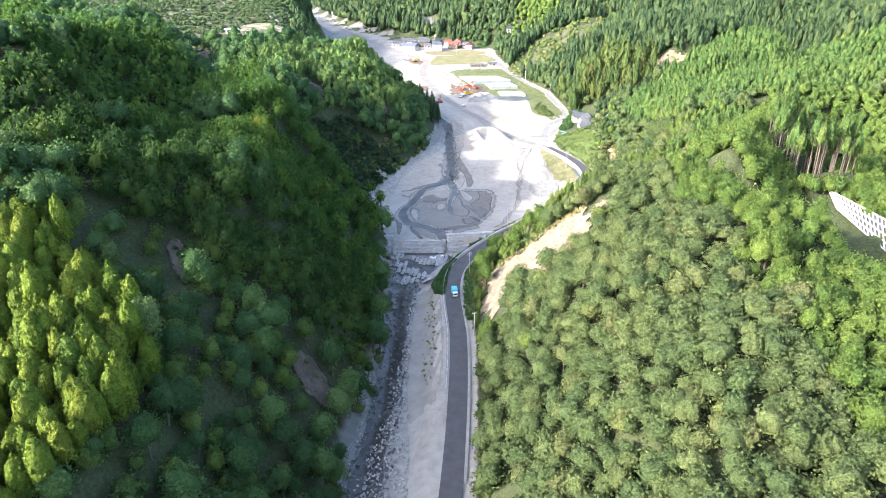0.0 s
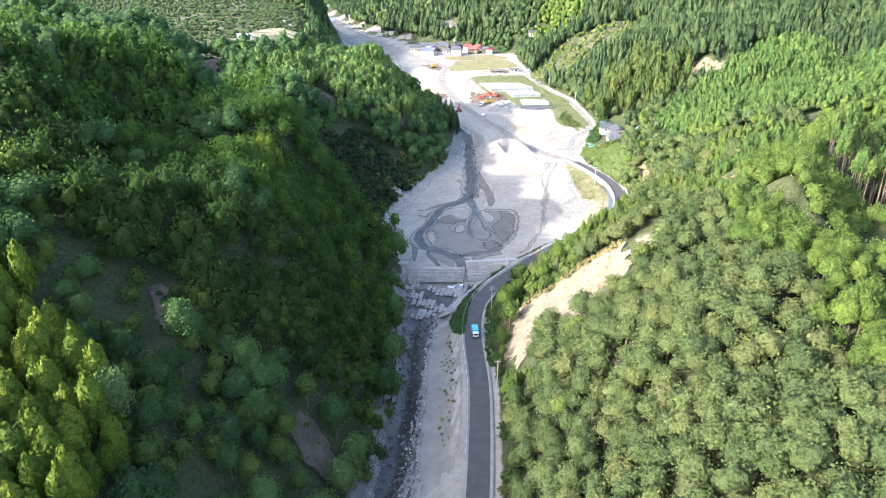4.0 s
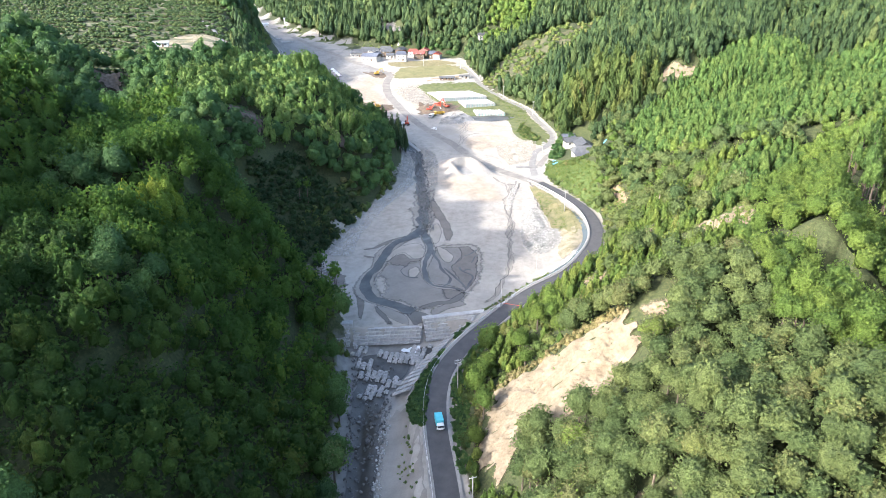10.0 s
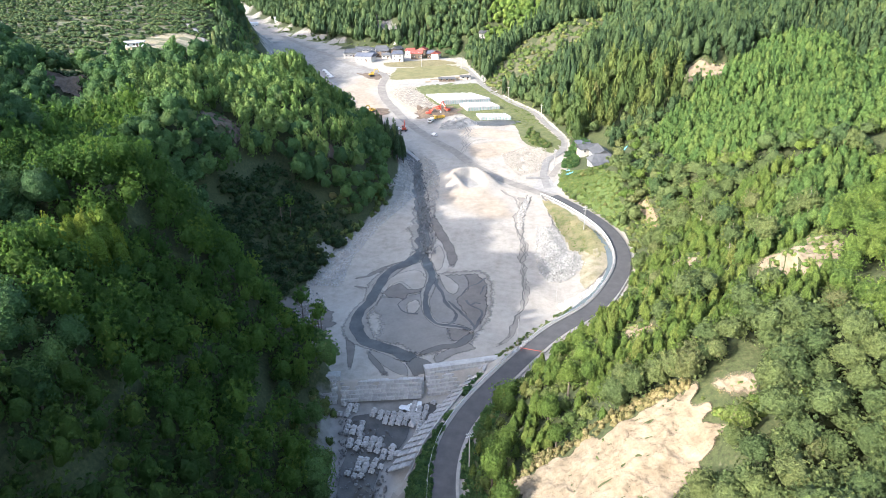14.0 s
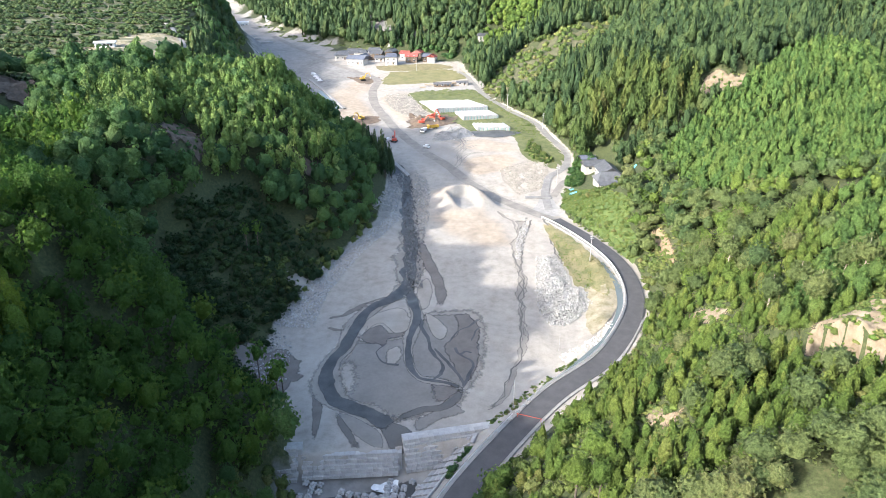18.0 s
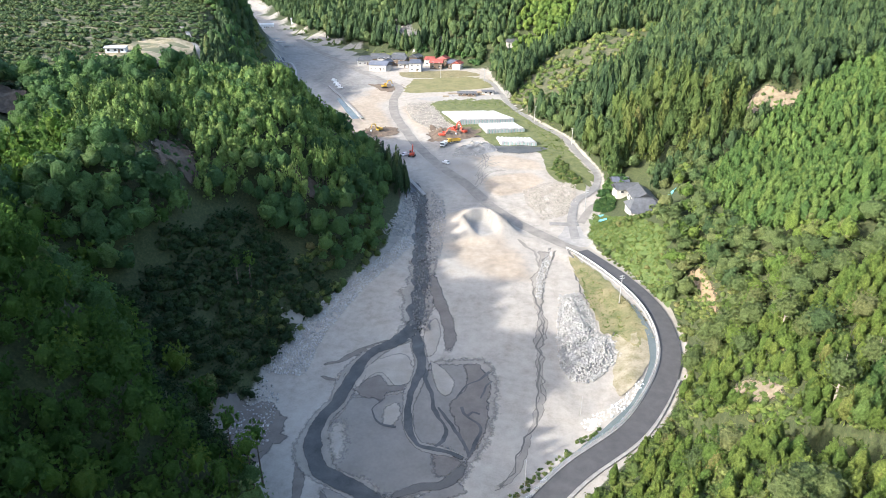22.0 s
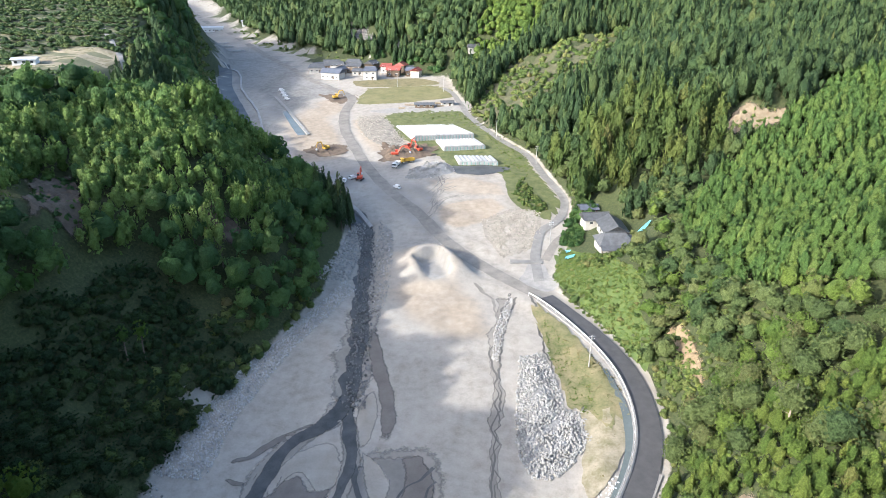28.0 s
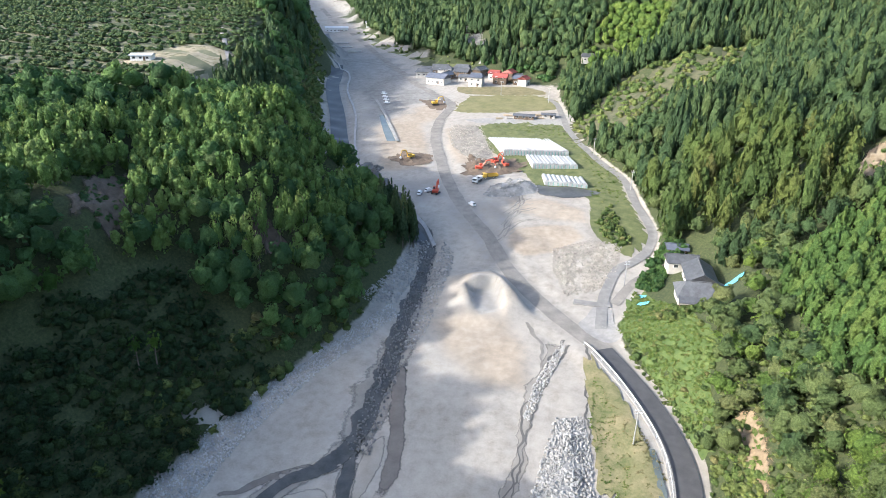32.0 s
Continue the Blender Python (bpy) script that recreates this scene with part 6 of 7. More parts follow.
def sign_box(x, y, z):
    root = tagged(empty("road_barrier", x, y, z, 40), "small white roadside barrier board on legs", "barrier")
    bm = bmesh.new()
    box(bm, 0, 0, 0.5, 1.2, 0.06, 0.7, 0, 0.02)
    part("board", bm, M_WHITE, root)
    for s in (-0.5, 0.5):
        bm = bmesh.new()
        box(bm, s, 0, 0, 0.06, 0.5, 0.55)
        part("leg", bm, M_STEEL, root)


for k in range(4):
    y = 252 + 2.4 * k
    x = np.interp(y, ROAD[:13, 1], ROAD[:13, 0]) - 3.9
    sign_box(float(x), y, float(ground_z(x, y)))
bm = bmesh.new()
tube(bm, (-3.0, 0, 0.9), (3.0, 0, 0.95), 0.07, 0.07, 8)
for s in (-2.8, 2.8):
    tube(bm, (s, 0, 0), (s, 0, 1.0), 0.06, 0.06, 6)
gate = new("road_gate")
gate.matrix_world = pose(-17.0, 252.5, float(at(ROADZ, 252.5)) + 0.16, 0, 0, -14)
tagged(gate, "orange barrier bar across one lane of the road", "barrier")
part("bar", bm, M_ORANGE, gate)


# ---------------------------------------------------------------- vehicles and machines
def wheel(parent, x, y, r, w):
    bm = bmesh.new()
    tube(bm, (x, y - w / 2, r), (x, y + w / 2, r), r, r, 14)
    t = part("wheel", bm, M_RUBBER, parent)
    bm = bmesh.new()
    tube(bm, (x, y - w / 2 - 0.02, r), (x, y + w / 2 + 0.02, r), r * 0.55, r * 0.55, 10)
    part("rim", bm, M_STEEL, t)


def box_truck(x, y, z, rz):
    """Small lorry, nose along +x."""
    root = tagged(empty("lorry", x, y, z, rz), "small white lorry with a light blue box body on the road", "lorry")
    bm = bmesh.new()
    box(bm, -0.3, 0, 0.5, 4.7, 0.8, 0.2)
    part("chassis", bm, M_RUBBER, root)
    bm = bmesh.new()
    box(bm, 1.75, 0, 0.55, 1.35, 1.8, 1.45, 0, 0.16, 0.93)
    cab = part("cab", bm, M_WHITE, root, "white cab")
    bm = bmesh.new()
    box(bm, 2.40, 0, 1.22, 0.08, 1.5, 0.6, 0, 0.02)
    part("windscreen", bm, M_GLASS, cab)
    for s in (-0.9, 0.9):
        bm = bmesh.new()
        box(bm, 1.9, s * 0.985, 1.2, 0.7, 0.04, 0.5)
        part("side_window", bm, M_GLASS, cab)
        bm = bmesh.new()
        box(bm, 2.44, s * 0.75, 0.75, 0.05, 0.3, 0.18)
        part("headlight", bm, M_FILM, cab)
    bm = bmesh.new()
    box(bm, -0.65, 0, 0.75, 3.3, 1.95, 1.75, 0, 0.07)
    part("box_body", bm, M_CYAN, root, "light blue box body")
    for wx in (1.6, -1.5):
        for s in (-0.8, 0.8):
            wheel(root, wx, s, 0.38, 0.26)


def pickup(x, y, z, rz, name="white_van", words="small white van parked on the building site"):
    root = tagged(empty(name, x, y, z, rz), words, "van")
    bm = bmesh.new()
    box(bm, 0, 0, 0.3, 3.9, 1.6, 0.75, 0, 0.14)
    part("body", bm, M_WHITE, root)
    bm = bmesh.new()
    box(bm, -0.3, 0, 1.0, 2.7, 1.5, 0.75, 0, 0.2, 0.86)
    c = part("cabin", bm, M_WHITE, root)
    bm = bmesh.new()
    box(bm, -0.3, 0, 1.1, 2.76, 1.3, 0.45, 0, 0.05, 0.92)
    part("windows", bm, M_GLASS, c)
    for wx in (1.2, -1.2):
        for s in (-0.7, 0.7):
            wheel(root, wx, s, 0.32, 0.2)


def excavator(x, y, z, rz, paint, colour, reach=1.0, swing=30):
    root = tagged(empty("excavator", x, y, z, rz), f"{colour} tracked excavator working on the site", "excavator")
    for s in (-1.15, 1.15):
        bm = bmesh.new()
        box(bm, 0, s, 0, 3.8, 0.6, 0.85, 0, 0.28)
        part("track", bm, M_RUBBER, root)
    bm = bmesh.new()
    box(bm, 0, 0, 0.75, 1.6, 1.6, 0.35, 0, 0.1)
    part("turntable", bm, M_RUBBER, root)
    up = new("upper")
    up.parent = root
    up.matrix_local = pose(0, 0, 1.05, 0, 0, swing)
    bm = bmesh.new()
    box(bm, -0.5, 0, 0, 3.3, 2.5, 0.95, 0, 0.12)
    bm.transform(pose(0, 0, 1.05, 0, 0, swing))
    part("house", bm, paint, root)
    bm = bmesh.new()
    box(bm, -1.75, 0, 0.1, 0.8, 2.4, 1.1, 0, 0.25)
    bm.transform(pose(0, 0, 1.05, 0, 0, swing))
    part("counterweight", bm, paint, root)
    bm = bmesh.new()
    box(bm, 0.65, 0.78, 0.5, 1.5, 0.95, 1.6, 0, 0.1, 0.95)
    bm.transform(pose(0, 0, 1.05, 0, 0, swing))
    cab = part("cab", bm, paint, root)
    bm = bmesh.new()
    box(bm, 0.68, 0.78, 1.0, 1.58, 0.85, 0.85, 0, 0.04)
    bm.transform(pose(0, 0, 1.05, 0, 0, swing))
    part("cab_window", bm, M_GLASS, cab)
    a, b, c, d = (1.0, -0.2, 0.7), (2.6 * reach, -0.2, 3.6), (5.2 * reach, -0.2, 4.0), (6.6 * reach, -0.2, 1.2)
    for nm, p, q, r0, r1 in (("boom", a, b, 0.36, 0.36), ("boom", b, c, 0.36, 0.24), ("arm", c, d, 0.25, 0.17)):
        bm = bmesh.new()
        tube(bm, p, q, r0, r1, 4)
        bm.transform(pose(0, 0, 1.05, 0, 0, swing))
        part(nm, bm, paint, root)
    bm = bmesh.new()
    box(bm, d[0] - 0.3, -0.2, d[2] - 1.1, 1.0, 1.2, 1.0, 0, 0.2, 0.7)
    bm.transform(pose(0, 0, 1.05, 0, 0, swing))
    part("bucket", bm, M_STEEL, root)
    bpy.data.objects.remove(up)


def dump_truck(x, y, z, rz, paint, colour):
    root = tagged(empty("dump_truck", x, y, z, rz), f"dump truck with {colour} cab on the site", "dump truck")
    bm = bmesh.new()
    box(bm, 0, 0, 0.7, 7.0, 1.0, 0.3)
    part("chassis", bm, M_RUBBER, root)
    bm = bmesh.new()
    box(bm, 2.7, 0, 0.7, 1.7, 2.3, 1.9, 0, 0.18, 0.95)
    cab = part("cab", bm, paint, root)
    bm = bmesh.new()
    box(bm, 3.5, 0, 1.6, 0.12, 1.9, 0.75)
    part("windscreen", bm, M_GLASS, cab)
    for nm, bx, by, sx, sy in (("bed_side", -1.1, 1.1, 4.8, 0.1), ("bed_side", -1.1, -1.1, 4.8, 0.1), ("headboard", 1.3, 0, 0.1, 2.3), ("tailgate", -3.5, 0, 0.1, 2.3)):
        bm = bmesh.new()
        box(bm, bx, by, 1.05, sx, sy, 1.05, 0, 0.02)
        part(nm, bm, paint, root)
    bm = bmesh.new()
    box(bm, -1.1, 0, 1.02, 4.8, 2.2, 0.12)
    part("bed_floor", bm, M_RUBBER, root)
    for wx in (2.5, -1.3, -2.5):
        for s in (-0.95, 0.95):
            wheel(root, wx, s, 0.5, 0.35)


def gz(x, y):
    return float(ground_z(x, y))


box_truck(-33.2, 194.5, float(at(ROADZ, 194.5)) + 0.17, -72)
excavator(-89.8, 452, gz(-89.8, 452) + 0.05, 80, M_ORANGE, "orange-red", 0.85, 20)
excavator(-80, 483, gz(-80, 483) + 0.4, 10, M_ORANGE, "orange-red", 1.15, 15)
excavator(-70, 490, gz(-70, 490) + 0.4, 160, M_ORANGE, "orange-red", 1.0, -20)
excavator(-75, 492, gz(-75, 492) + 0.4, 20, M_ORANGE, "orange-red", 1.0, 50)
excavator(-117, 488, gz(-117, 488) + 0.2, 210, M_YELLOW, "yellow", 0.9, 30)
excavator(-137, 574, gz(-137, 574) + 0.05, 30, M_YELLOW, "yellow", 0.9, 10)
dump_truck(-77.2, 471, gz(-77.2, 471) + 0.05, 265, M_WHITE, "white")
dump_truck(-73.0, 476.5, gz(-73, 476.5) + 0.05, 215, M_YELLOW, "yellow")
pickup(-96.3, 449.6, gz(-96.3, 449.6) + 0.05, 100)
pickup(-71.7, 446.5, gz(-71.7, 446.5) + 0.05, 140)
for k in range(4):
    pickup(-167 - 3.5 * k, 569 + 6 * k, gz(-167 - 3.5 * k, 569 + 6 * k) + 0.05, 20)
pickup(-93.4, 452.8, gz(-93.4, 452.8) + 0.05, 60, "grey_car", "small pale car beside the excavator")


# ---------------------------------------------------------------- greenhouses
def greenhouse(x, y, rz, width, depth, tunnels, h, words, skew=0.0):
    """Row of white film tunnels side by side; x, y: front left foot. skew: how far the tunnels lean from square to the front."""
    z = max(gz(x, y), gz(x + width * math.cos(radians(rz)), y + width * math.sin(radians(rz)))) + 0.05
    root = tagged(empty("greenhouse", x, y, z, rz), words, "greenhouse")
    w = width / tunnels
    seg = 6
    for k in range(tunnels):
        v, f = [], []
        lift = 0.12 * math.sin(k * 1.7) + 0.08 * math.sin(k * 4.1)
        for d in (0, depth / 2, depth):
            for s in range(seg + 1):
                a = math.pi * s / seg
                v.append((w * (k + 0.5) - 0.49 * w * math.cos(a) + skew * d, d, h * 0.66 + 0.34 * h * math.sin(a) + lift * (0.5 if d else 1)))
        for r in (0, seg + 1):
            for s in range(seg):
                f.append((r + s, r + s + 1, r + seg + 2 + s, r + seg + 1 + s))
        f += [tuple(range(seg, -1, -1)), tuple(range(2 * seg + 2, 3 * seg + 3))]
        mesh_ob("tunnel_roof", v, f, M_FILM, root)
        for d in (0.1, depth - 0.1):
            bm = bmesh.new()
            box(bm, w * (k + 0.36) + skew * d, d, -1.0, w * 0.64, 0.12, h * 0.7 + 1.0)
            part("front_sheet" if d < 1 else "back_sheet", bm, M_FILM, root)
        bm = bmesh.new()
        box(bm, w * (k + 0.84), 0.25, -0.5, w * 0.3, 0.1, h * 0.66 + 0.5)
        part("opening_shade", bm, M_NET, root, "dim grey net across the tunnel mouth")
        bm = bmesh.new()
        tube(bm, (w * k, 0, -0.5), (w * k, 0, h * 0.7), 0.05, 0.05, 5)
        part("hoop_post", bm, M_STEEL, root)
    for s in (0.0, width):
        v = [(s - 0.05, 0, -1), (s + 0.05, 0, -1), (s + 0.05 + skew * depth, depth, -1), (s - 0.05 + skew * depth, depth, -1)]
        v += [(a, b, h * 0.7) for a, b, _ in v]
        mesh_ob("side_sheet", v, [(0, 1, 2, 3), (7, 6, 5, 4), (0, 4, 5, 1), (1, 5, 6, 2), (2, 6, 7, 3), (3, 7, 4, 0)], M_FILM, root)


greenhouse(-74.6, 504.8, 16.6, 31.4, 24, 21, 2.6, "wide white film greenhouse of many narrow tunnels in the grass", -0.31)
greenhouse(-57.3, 492.4, 16, 20.7, 14.7, 12, 2.4, "white film greenhouse of twelve tunnels in the grass", -0.16)
greenhouse(-47.9, 476.0, 5.7, 18.2, 9.8, 9, 2.4, "white film greenhouse of nine tunnels beside flooded ground", -0.26)
patch("flooded_ground", table("-52,476 -47,475 -30,477 -25,472 -37,464.5 -47,465.5"), M_WATER, 0.2, "shallow puddle in front of the greenhouse", "water", 0.06, 80, 1.0, soft=1.2)


# ---------------------------------------------------------------- houses
def house(x, y, rz, w, d, h, roof, wall, words, hip=0.0, rise=0.42, storeys=1, z=None, name="house", eave=0.7):
    """A house with its long side along its own x; roof ridge along x, hipped by a share of its length."""
    z = gz(x, y) if z is None else z
    root = tagged(empty(name, x, y, z, rz), words, "house")
    bm = bmesh.new()
    box(bm, 0, 0, -1.5, w, d, h + 1.5)
    top = (d / 2) * rise * 2 * 0.5 + 0.2
    # gable triangles
    if hip < 0.3:
        for s in (-1, 1):
            q = [bm.verts.new(p) for p in ((s * (w / 2 - 0.02), -d / 2, h), (s * (w / 2 - 0.02), d / 2, h), (s * (w / 2 - 0.02), 0, h + d / 2 * rise))]
            bm.faces.new(q)
    walls = part("wall", bm, wall, root)
    a, b, r = w / 2 + eave, d / 2 + eave, (d / 2 + eave) * rise
    i = a * (1 - hip)
    v = []
    for t in (0.0, 0.16):
        v += [(-a, -b, h - eave * rise + t), (a, -b, h - eave * rise + t), (a, b, h - eave * rise + t), (-a, b, h - eave * rise + t), (-i, 0, h - eave * rise + r + t), (i, 0, h - eave * rise + r + t)]
    f = [(6, 7, 11, 10), (8, 9, 10, 11), (7, 8, 11), (9, 6, 10), (1, 0, 4, 5), (3, 2, 5, 4), (2, 1, 5), (0, 3, 4), (0, 1, 7, 6), (1, 2, 8, 7), (2, 3, 9, 8), (3, 0, 6, 9)]
    rf = mesh_ob("roof", v, f, roof, root)
    bm = bmesh.new()
    box(bm, 0, 0, h - eave * rise + r + 0.08, 2 * i + 0.3, 0.36, 0.26, 0, 0.05)
    part("ridge_tiles", bm, roof, rf)
    for st in range(storeys):
        zz = 0.9 + st * 2.8
        for sgn in (-1, 1):
            n = max(2, int(w / 3.2))
            for k in range(n):
                bm = bmesh.new()
                wx = -w / 2 + w * (k + 0.5) / n
                box(bm, wx, sgn * (d / 2 + 0.02), zz, 1.5, 0.10, 1.15)
                wf = part("window", bm, M_WHITE, root)
                bm = bmesh.new()
                box(bm, wx, sgn * (d / 2 + 0.05), zz + 0.08, 1.32, 0.10, 0.98)
                part("pane", bm, M_GLASS, wf)
    bm = bmesh.new()
    box(bm, w * 0.18, -d / 2 - 0.03, 0, 1.1, 0.12, 2.0)
    part("door", bm, M_WOODWALL, root)
    return root


# farmhouse above the lane
fz = 17.2
house(14.6, 392.5, 8, 11, 9, 3.0, M_TILE, M_PLASTER, "white-walled farmhouse with a grey tiled half-hipped roof", 0.45, 0.62, 1, fz)
bm = bmesh.new()
rootv = tagged(empty("veranda", 14.6, 386.6, fz, 8), "grey tiled lean-to veranda along the farmhouse front", "veranda")
v = [(-5, -1.6, 2.1), (5, -1.6, 2.1), (5, 1.6, 3.1), (-5, 1.6, 3.1), (-5, -1.6, 2.25), (5, -1.6, 2.25), (5, 1.6, 3.25), (-5, 1.6, 3.25)]
mesh_ob("lean_to_roof", v, [(4, 5, 6, 7), (3, 2, 1, 0), (0, 1, 5, 4), (1, 2, 6, 5), (2, 3, 7, 6), (3, 0, 4, 7)], M_TILE, rootv)
for s in (-4.7, -1.6, 1.6, 4.7):
    b2 = bmesh.new()
    box(b2, s, -1.4, -1, 0.16, 0.16, 3.15)
    part("post", b2, M_WOODWALL, rootv)
bm.free()
house(15.2, 404, 98, 12, 8, 3.2, M_TILE, M_PLASTER, "white farm wing with a grey tiled gable roof", 0.0, 0.55, 1, fz + 0.6)
house(10.0, 414.0, 12, 9, 6, 2.8, M_TILE, M_PLASTER, "farm outbuilding with a patched grey tiled roof", 0.0, 0.5, 1, fz + 0.6)
house(8.2, 424.5, 10, 6, 5, 2.6, M_BLUETILE, M_WOODWALL, "dark shed with a blue-grey roof behind the farmhouse", 0.0, 0.35, 1, fz + 0.8)
house(21.0, 397, 100, 6, 4, 2.4, M_TILE, M_PLASTER, "small grey-roofed lean-to beside the farmhouse", 0.0, 0.4, 1, fz)


def sheet(x, y, r, words):
    q = np.array([[x + r * math.cos(a) * (1 + 0.2 * math.sin(3 * a)), y + 0.7 * r * math.sin(a)] for a in np.linspace(0, 6.0, 9)])
    patch("ground_sheet", q, M_TARP, 0.5, words, "sheet", 0.1, int(abs(x)) + 3, 0.6, kind="", lift=lambda a, b: 0.22 * waves(a, b, 77, 1.6))


sheet(24.0, 398.5, 3.2, "crumpled light blue plastic sheet beside the farmhouse")
sheet(0.5, 392.5, 1.7, "crumpled light blue plastic sheet on the grass")
sheet(-0.5, 397.5, 1.4, "crumpled light blue plastic sheet on the grass")

VILLAGE = [(-149, 612, -12, 14, 9, 4.2, M_BLUETILE, M_PLASTER, "wide house with a purple-grey roof at the hamlet's edge", 0.0, 1),
           (-122, 612, 4, 9, 8, 6.0, M_BLUETILE, M_PLASTER, "two-storey white house with a blue-grey roof", 0.3, 2),
           (-108, 622, 2, 9, 7, 4.5, M_REDTILE, M_WOODWALL, "house with a bright red tiled roof", 0.0, 2),
           (-105, 634, 84, 9, 7, 5.2, M_REDTILE, M_WOODWALL, "house with a red tiled gable roof", 0.2, 2),
           (-96, 624, 6, 7, 6, 4.0, M_BLUETILE, M_WOODWALL, "small house with a blue-grey roof", 0.2, 1),
           (-92, 622, 80, 7, 6, 4.4, M_REDTILE, M_PLASTER, "small house with a faded red roof", 0.0, 1),
           (-166, 628, 20, 11, 7, 3.6, M_TILE, M_PLASTER, "grey-roofed house in the hamlet", 0.3, 1),
           (-152, 634, 8, 10, 7, 4.6, M_TILE, M_PLASTER, "grey-roofed house in the hamlet", 0.3, 2),
           (-138, 630, -6, 10, 7, 4.8, M_TILE, M_WOODWALL, "dark-walled house with a grey roof in the hamlet", 0.0, 2),
           (-160, 646, 12, 11, 6, 3.4, M_TILE, M_PLASTER, "long grey-roofed shed in the hamlet", 0.0, 1),
           (-143, 645, 6, 11, 7, 4.2, M_TILE, M_PLASTER, "grey-roofed house in the hamlet", 0.3, 1),
           (-128, 640, 70, 9, 7, 4.4, M_TILE, M_WOODWALL, "dark-walled house with a grey roof in the hamlet", 0.0, 2),
           (-158, 637, -10, 8, 6, 3.2, M_TILE, M_WOODWALL, "low shed with a grey tiled roof in the hamlet", 0.0, 1),
           (-147, 624, 70, 8, 6, 3.4, M_BLUETILE, M_WOODWALL, "dark shed with a blue-grey roof in the hamlet", 0.0, 1),
           (-134, 622, 10, 7, 5, 3.0, M_TILE, M_PLASTER, "small grey-roofed annex in the hamlet", 0.2, 1),
           (-168, 637, 40, 8, 6, 3.2, M_TILE, M_PLASTER, "small grey-roofed house in the hamlet", 0.2, 1),
           (-115, 632, 0, 8, 6, 4.6, M_REDTILE, M_PLASTER, "house with a red tiled roof among the others", 0.2, 2),
           (-100, 633, 20, 7, 5, 3.2, M_TILE, M_WOODWALL, "dark shed with a grey roof beside the red houses", 0.0, 1),
           (-54, 640, 15, 8, 6, 3.4, M_TILE, M_PLASTER, "house half hidden among trees beyond the paddy", 0.2, 1)]
for x, y, rz, w, d, h, roof, wall, words, hip, st in VILLAGE:
    house(x - 4.5, y + 11, rz, w * 1.0, d * 1.0, h, roof, wall, words, hip, 0.5, st)
house(-330, 800, 30, 22, 8, 4, M_STEEL, M_WHITE, "long white shed far up the valley", 0.0, 0.2, 1)
house(-300, 815, 20, 8, 6, 4, M_STEEL, M_WHITE, "small white shed far up the valley", 0.0, 0.2, 1)
house(-258, 472, 25, 10, 7, 2.6, M_STEEL, M_WHITE, "pale sheet-roofed shed on the orchard terraces", 0.0, 0.15, 1)
patch("concrete_slope", RAMP, M_VERGE, 0.35, "pale concrete ramp behind the hamlet", "ramp", 0.03, 82, 1.2)
patch("concrete_slope", RAMP_UPPER, M_VERGE, 0.35, "pale concrete wall face behind the hamlet", "wall", 0.03, 83, 1.2)


def lattice_wall(c0, c1, t0, t1, nx, ny, beams=None, r=0.28):
    """Slope held by a white concrete grid over dark infill, between a foot line and a top line."""
    c0, c1, t0, t1 = (np.array(p, float) for p in (c0, c1, t0, t1))
    root = tagged(empty("lattice_slope", *c0), "pale concrete lattice holding a cut slope", "retaining wall")
    inv = root.matrix_world.inverted()
    at_uv = lambda u, v: (c0 * (1 - u) + c1 * u) * (1 - v) + (t0 * (1 - u) + t1 * u) * v
    nrm = Vector(np.cross(c1 - c0, t0 - c0)).normalized()
    back = [inv @ (Vector(at_uv(u, v)) - nrm * 0.3) for u, v in ((0, 0), (1, 0), (1, 1), (0, 1))]
    mesh_ob("infill", back, [(0, 1, 2, 3)], M_DARKSTONE, root)
    for k in range(nx + 1):
        bm = bmesh.new()
        tube(bm, inv @ Vector(at_uv(k / nx, 0)), inv @ Vector(at_uv(k / nx, 1)), r, r, 4)
        part("rib", bm, beams or M_CONC, root)
    for k in range(ny + 1):
        bm = bmesh.new()
        tube(bm, inv @ Vector(at_uv(0, k / ny)), inv @ Vector(at_uv(1, k / ny)), r, r, 4)
        part("beam", bm, beams or M_CONC, root)


lattice_wall((86.4, 205.5, 35.5), (93.4, 173, 30.3), (86.2, 214.3, 38.9), (97.2, 186.2, 36.6), 18, 4)
lattice_wall((-159, 693.5, gz(-159, 693.5) + 1.0), (-139.5, 687, gz(-139.5, 687) + 1.0), (-181, 731, gz(-181, 731) + 1.2), (-150.5, 719, gz(-150.5, 719) + 1.2), 14, 16, M_LANE, 0.16)

# ---------------------------------------------------------------- river works up the valley
ribbon("channel_wall", table("-74.9,412 -86,427 -102.8,443 -116.6,450 -129.7,461 -154,501 -176,544 -205.8,590 -226,630 -262.7,668 -315,740"), 1.2, M_CONC, 0.9, "pale concrete wall along the regulated stream", "wall", thick=2.2)
ribbon("channel_water", table("-81.4,414 -93,426 -114,449 -143,475 -162,500 -187,542 -219,593.5 -243,643.5 -284,707 -335,784"), [6, 7.5, 9, 9, 9, 9, 9, 9, 9, 8], M_CHANNEL, 0.6, "dark water of the regulated stream", "water")
for k in range(9):
    u = k / 9
    y = 434 + 60 * u
    x = float(np.interp(y, [426, 449, 475, 508], [-93, -114, -143, -167]))
    ob = new("sill")
    ob.matrix_world = pose(x, y, gz(x, y) + 0.35, 0, 0, 35)
    tagged(ob, "low concrete sill across the stream", "sill", group="stream sills")
    bm = bmesh.new()
    box(bm, 0, 0, 0, 9.5, 0.4, 0.35, 0, 0.05)
    part("beam", bm, M_CONC, ob)
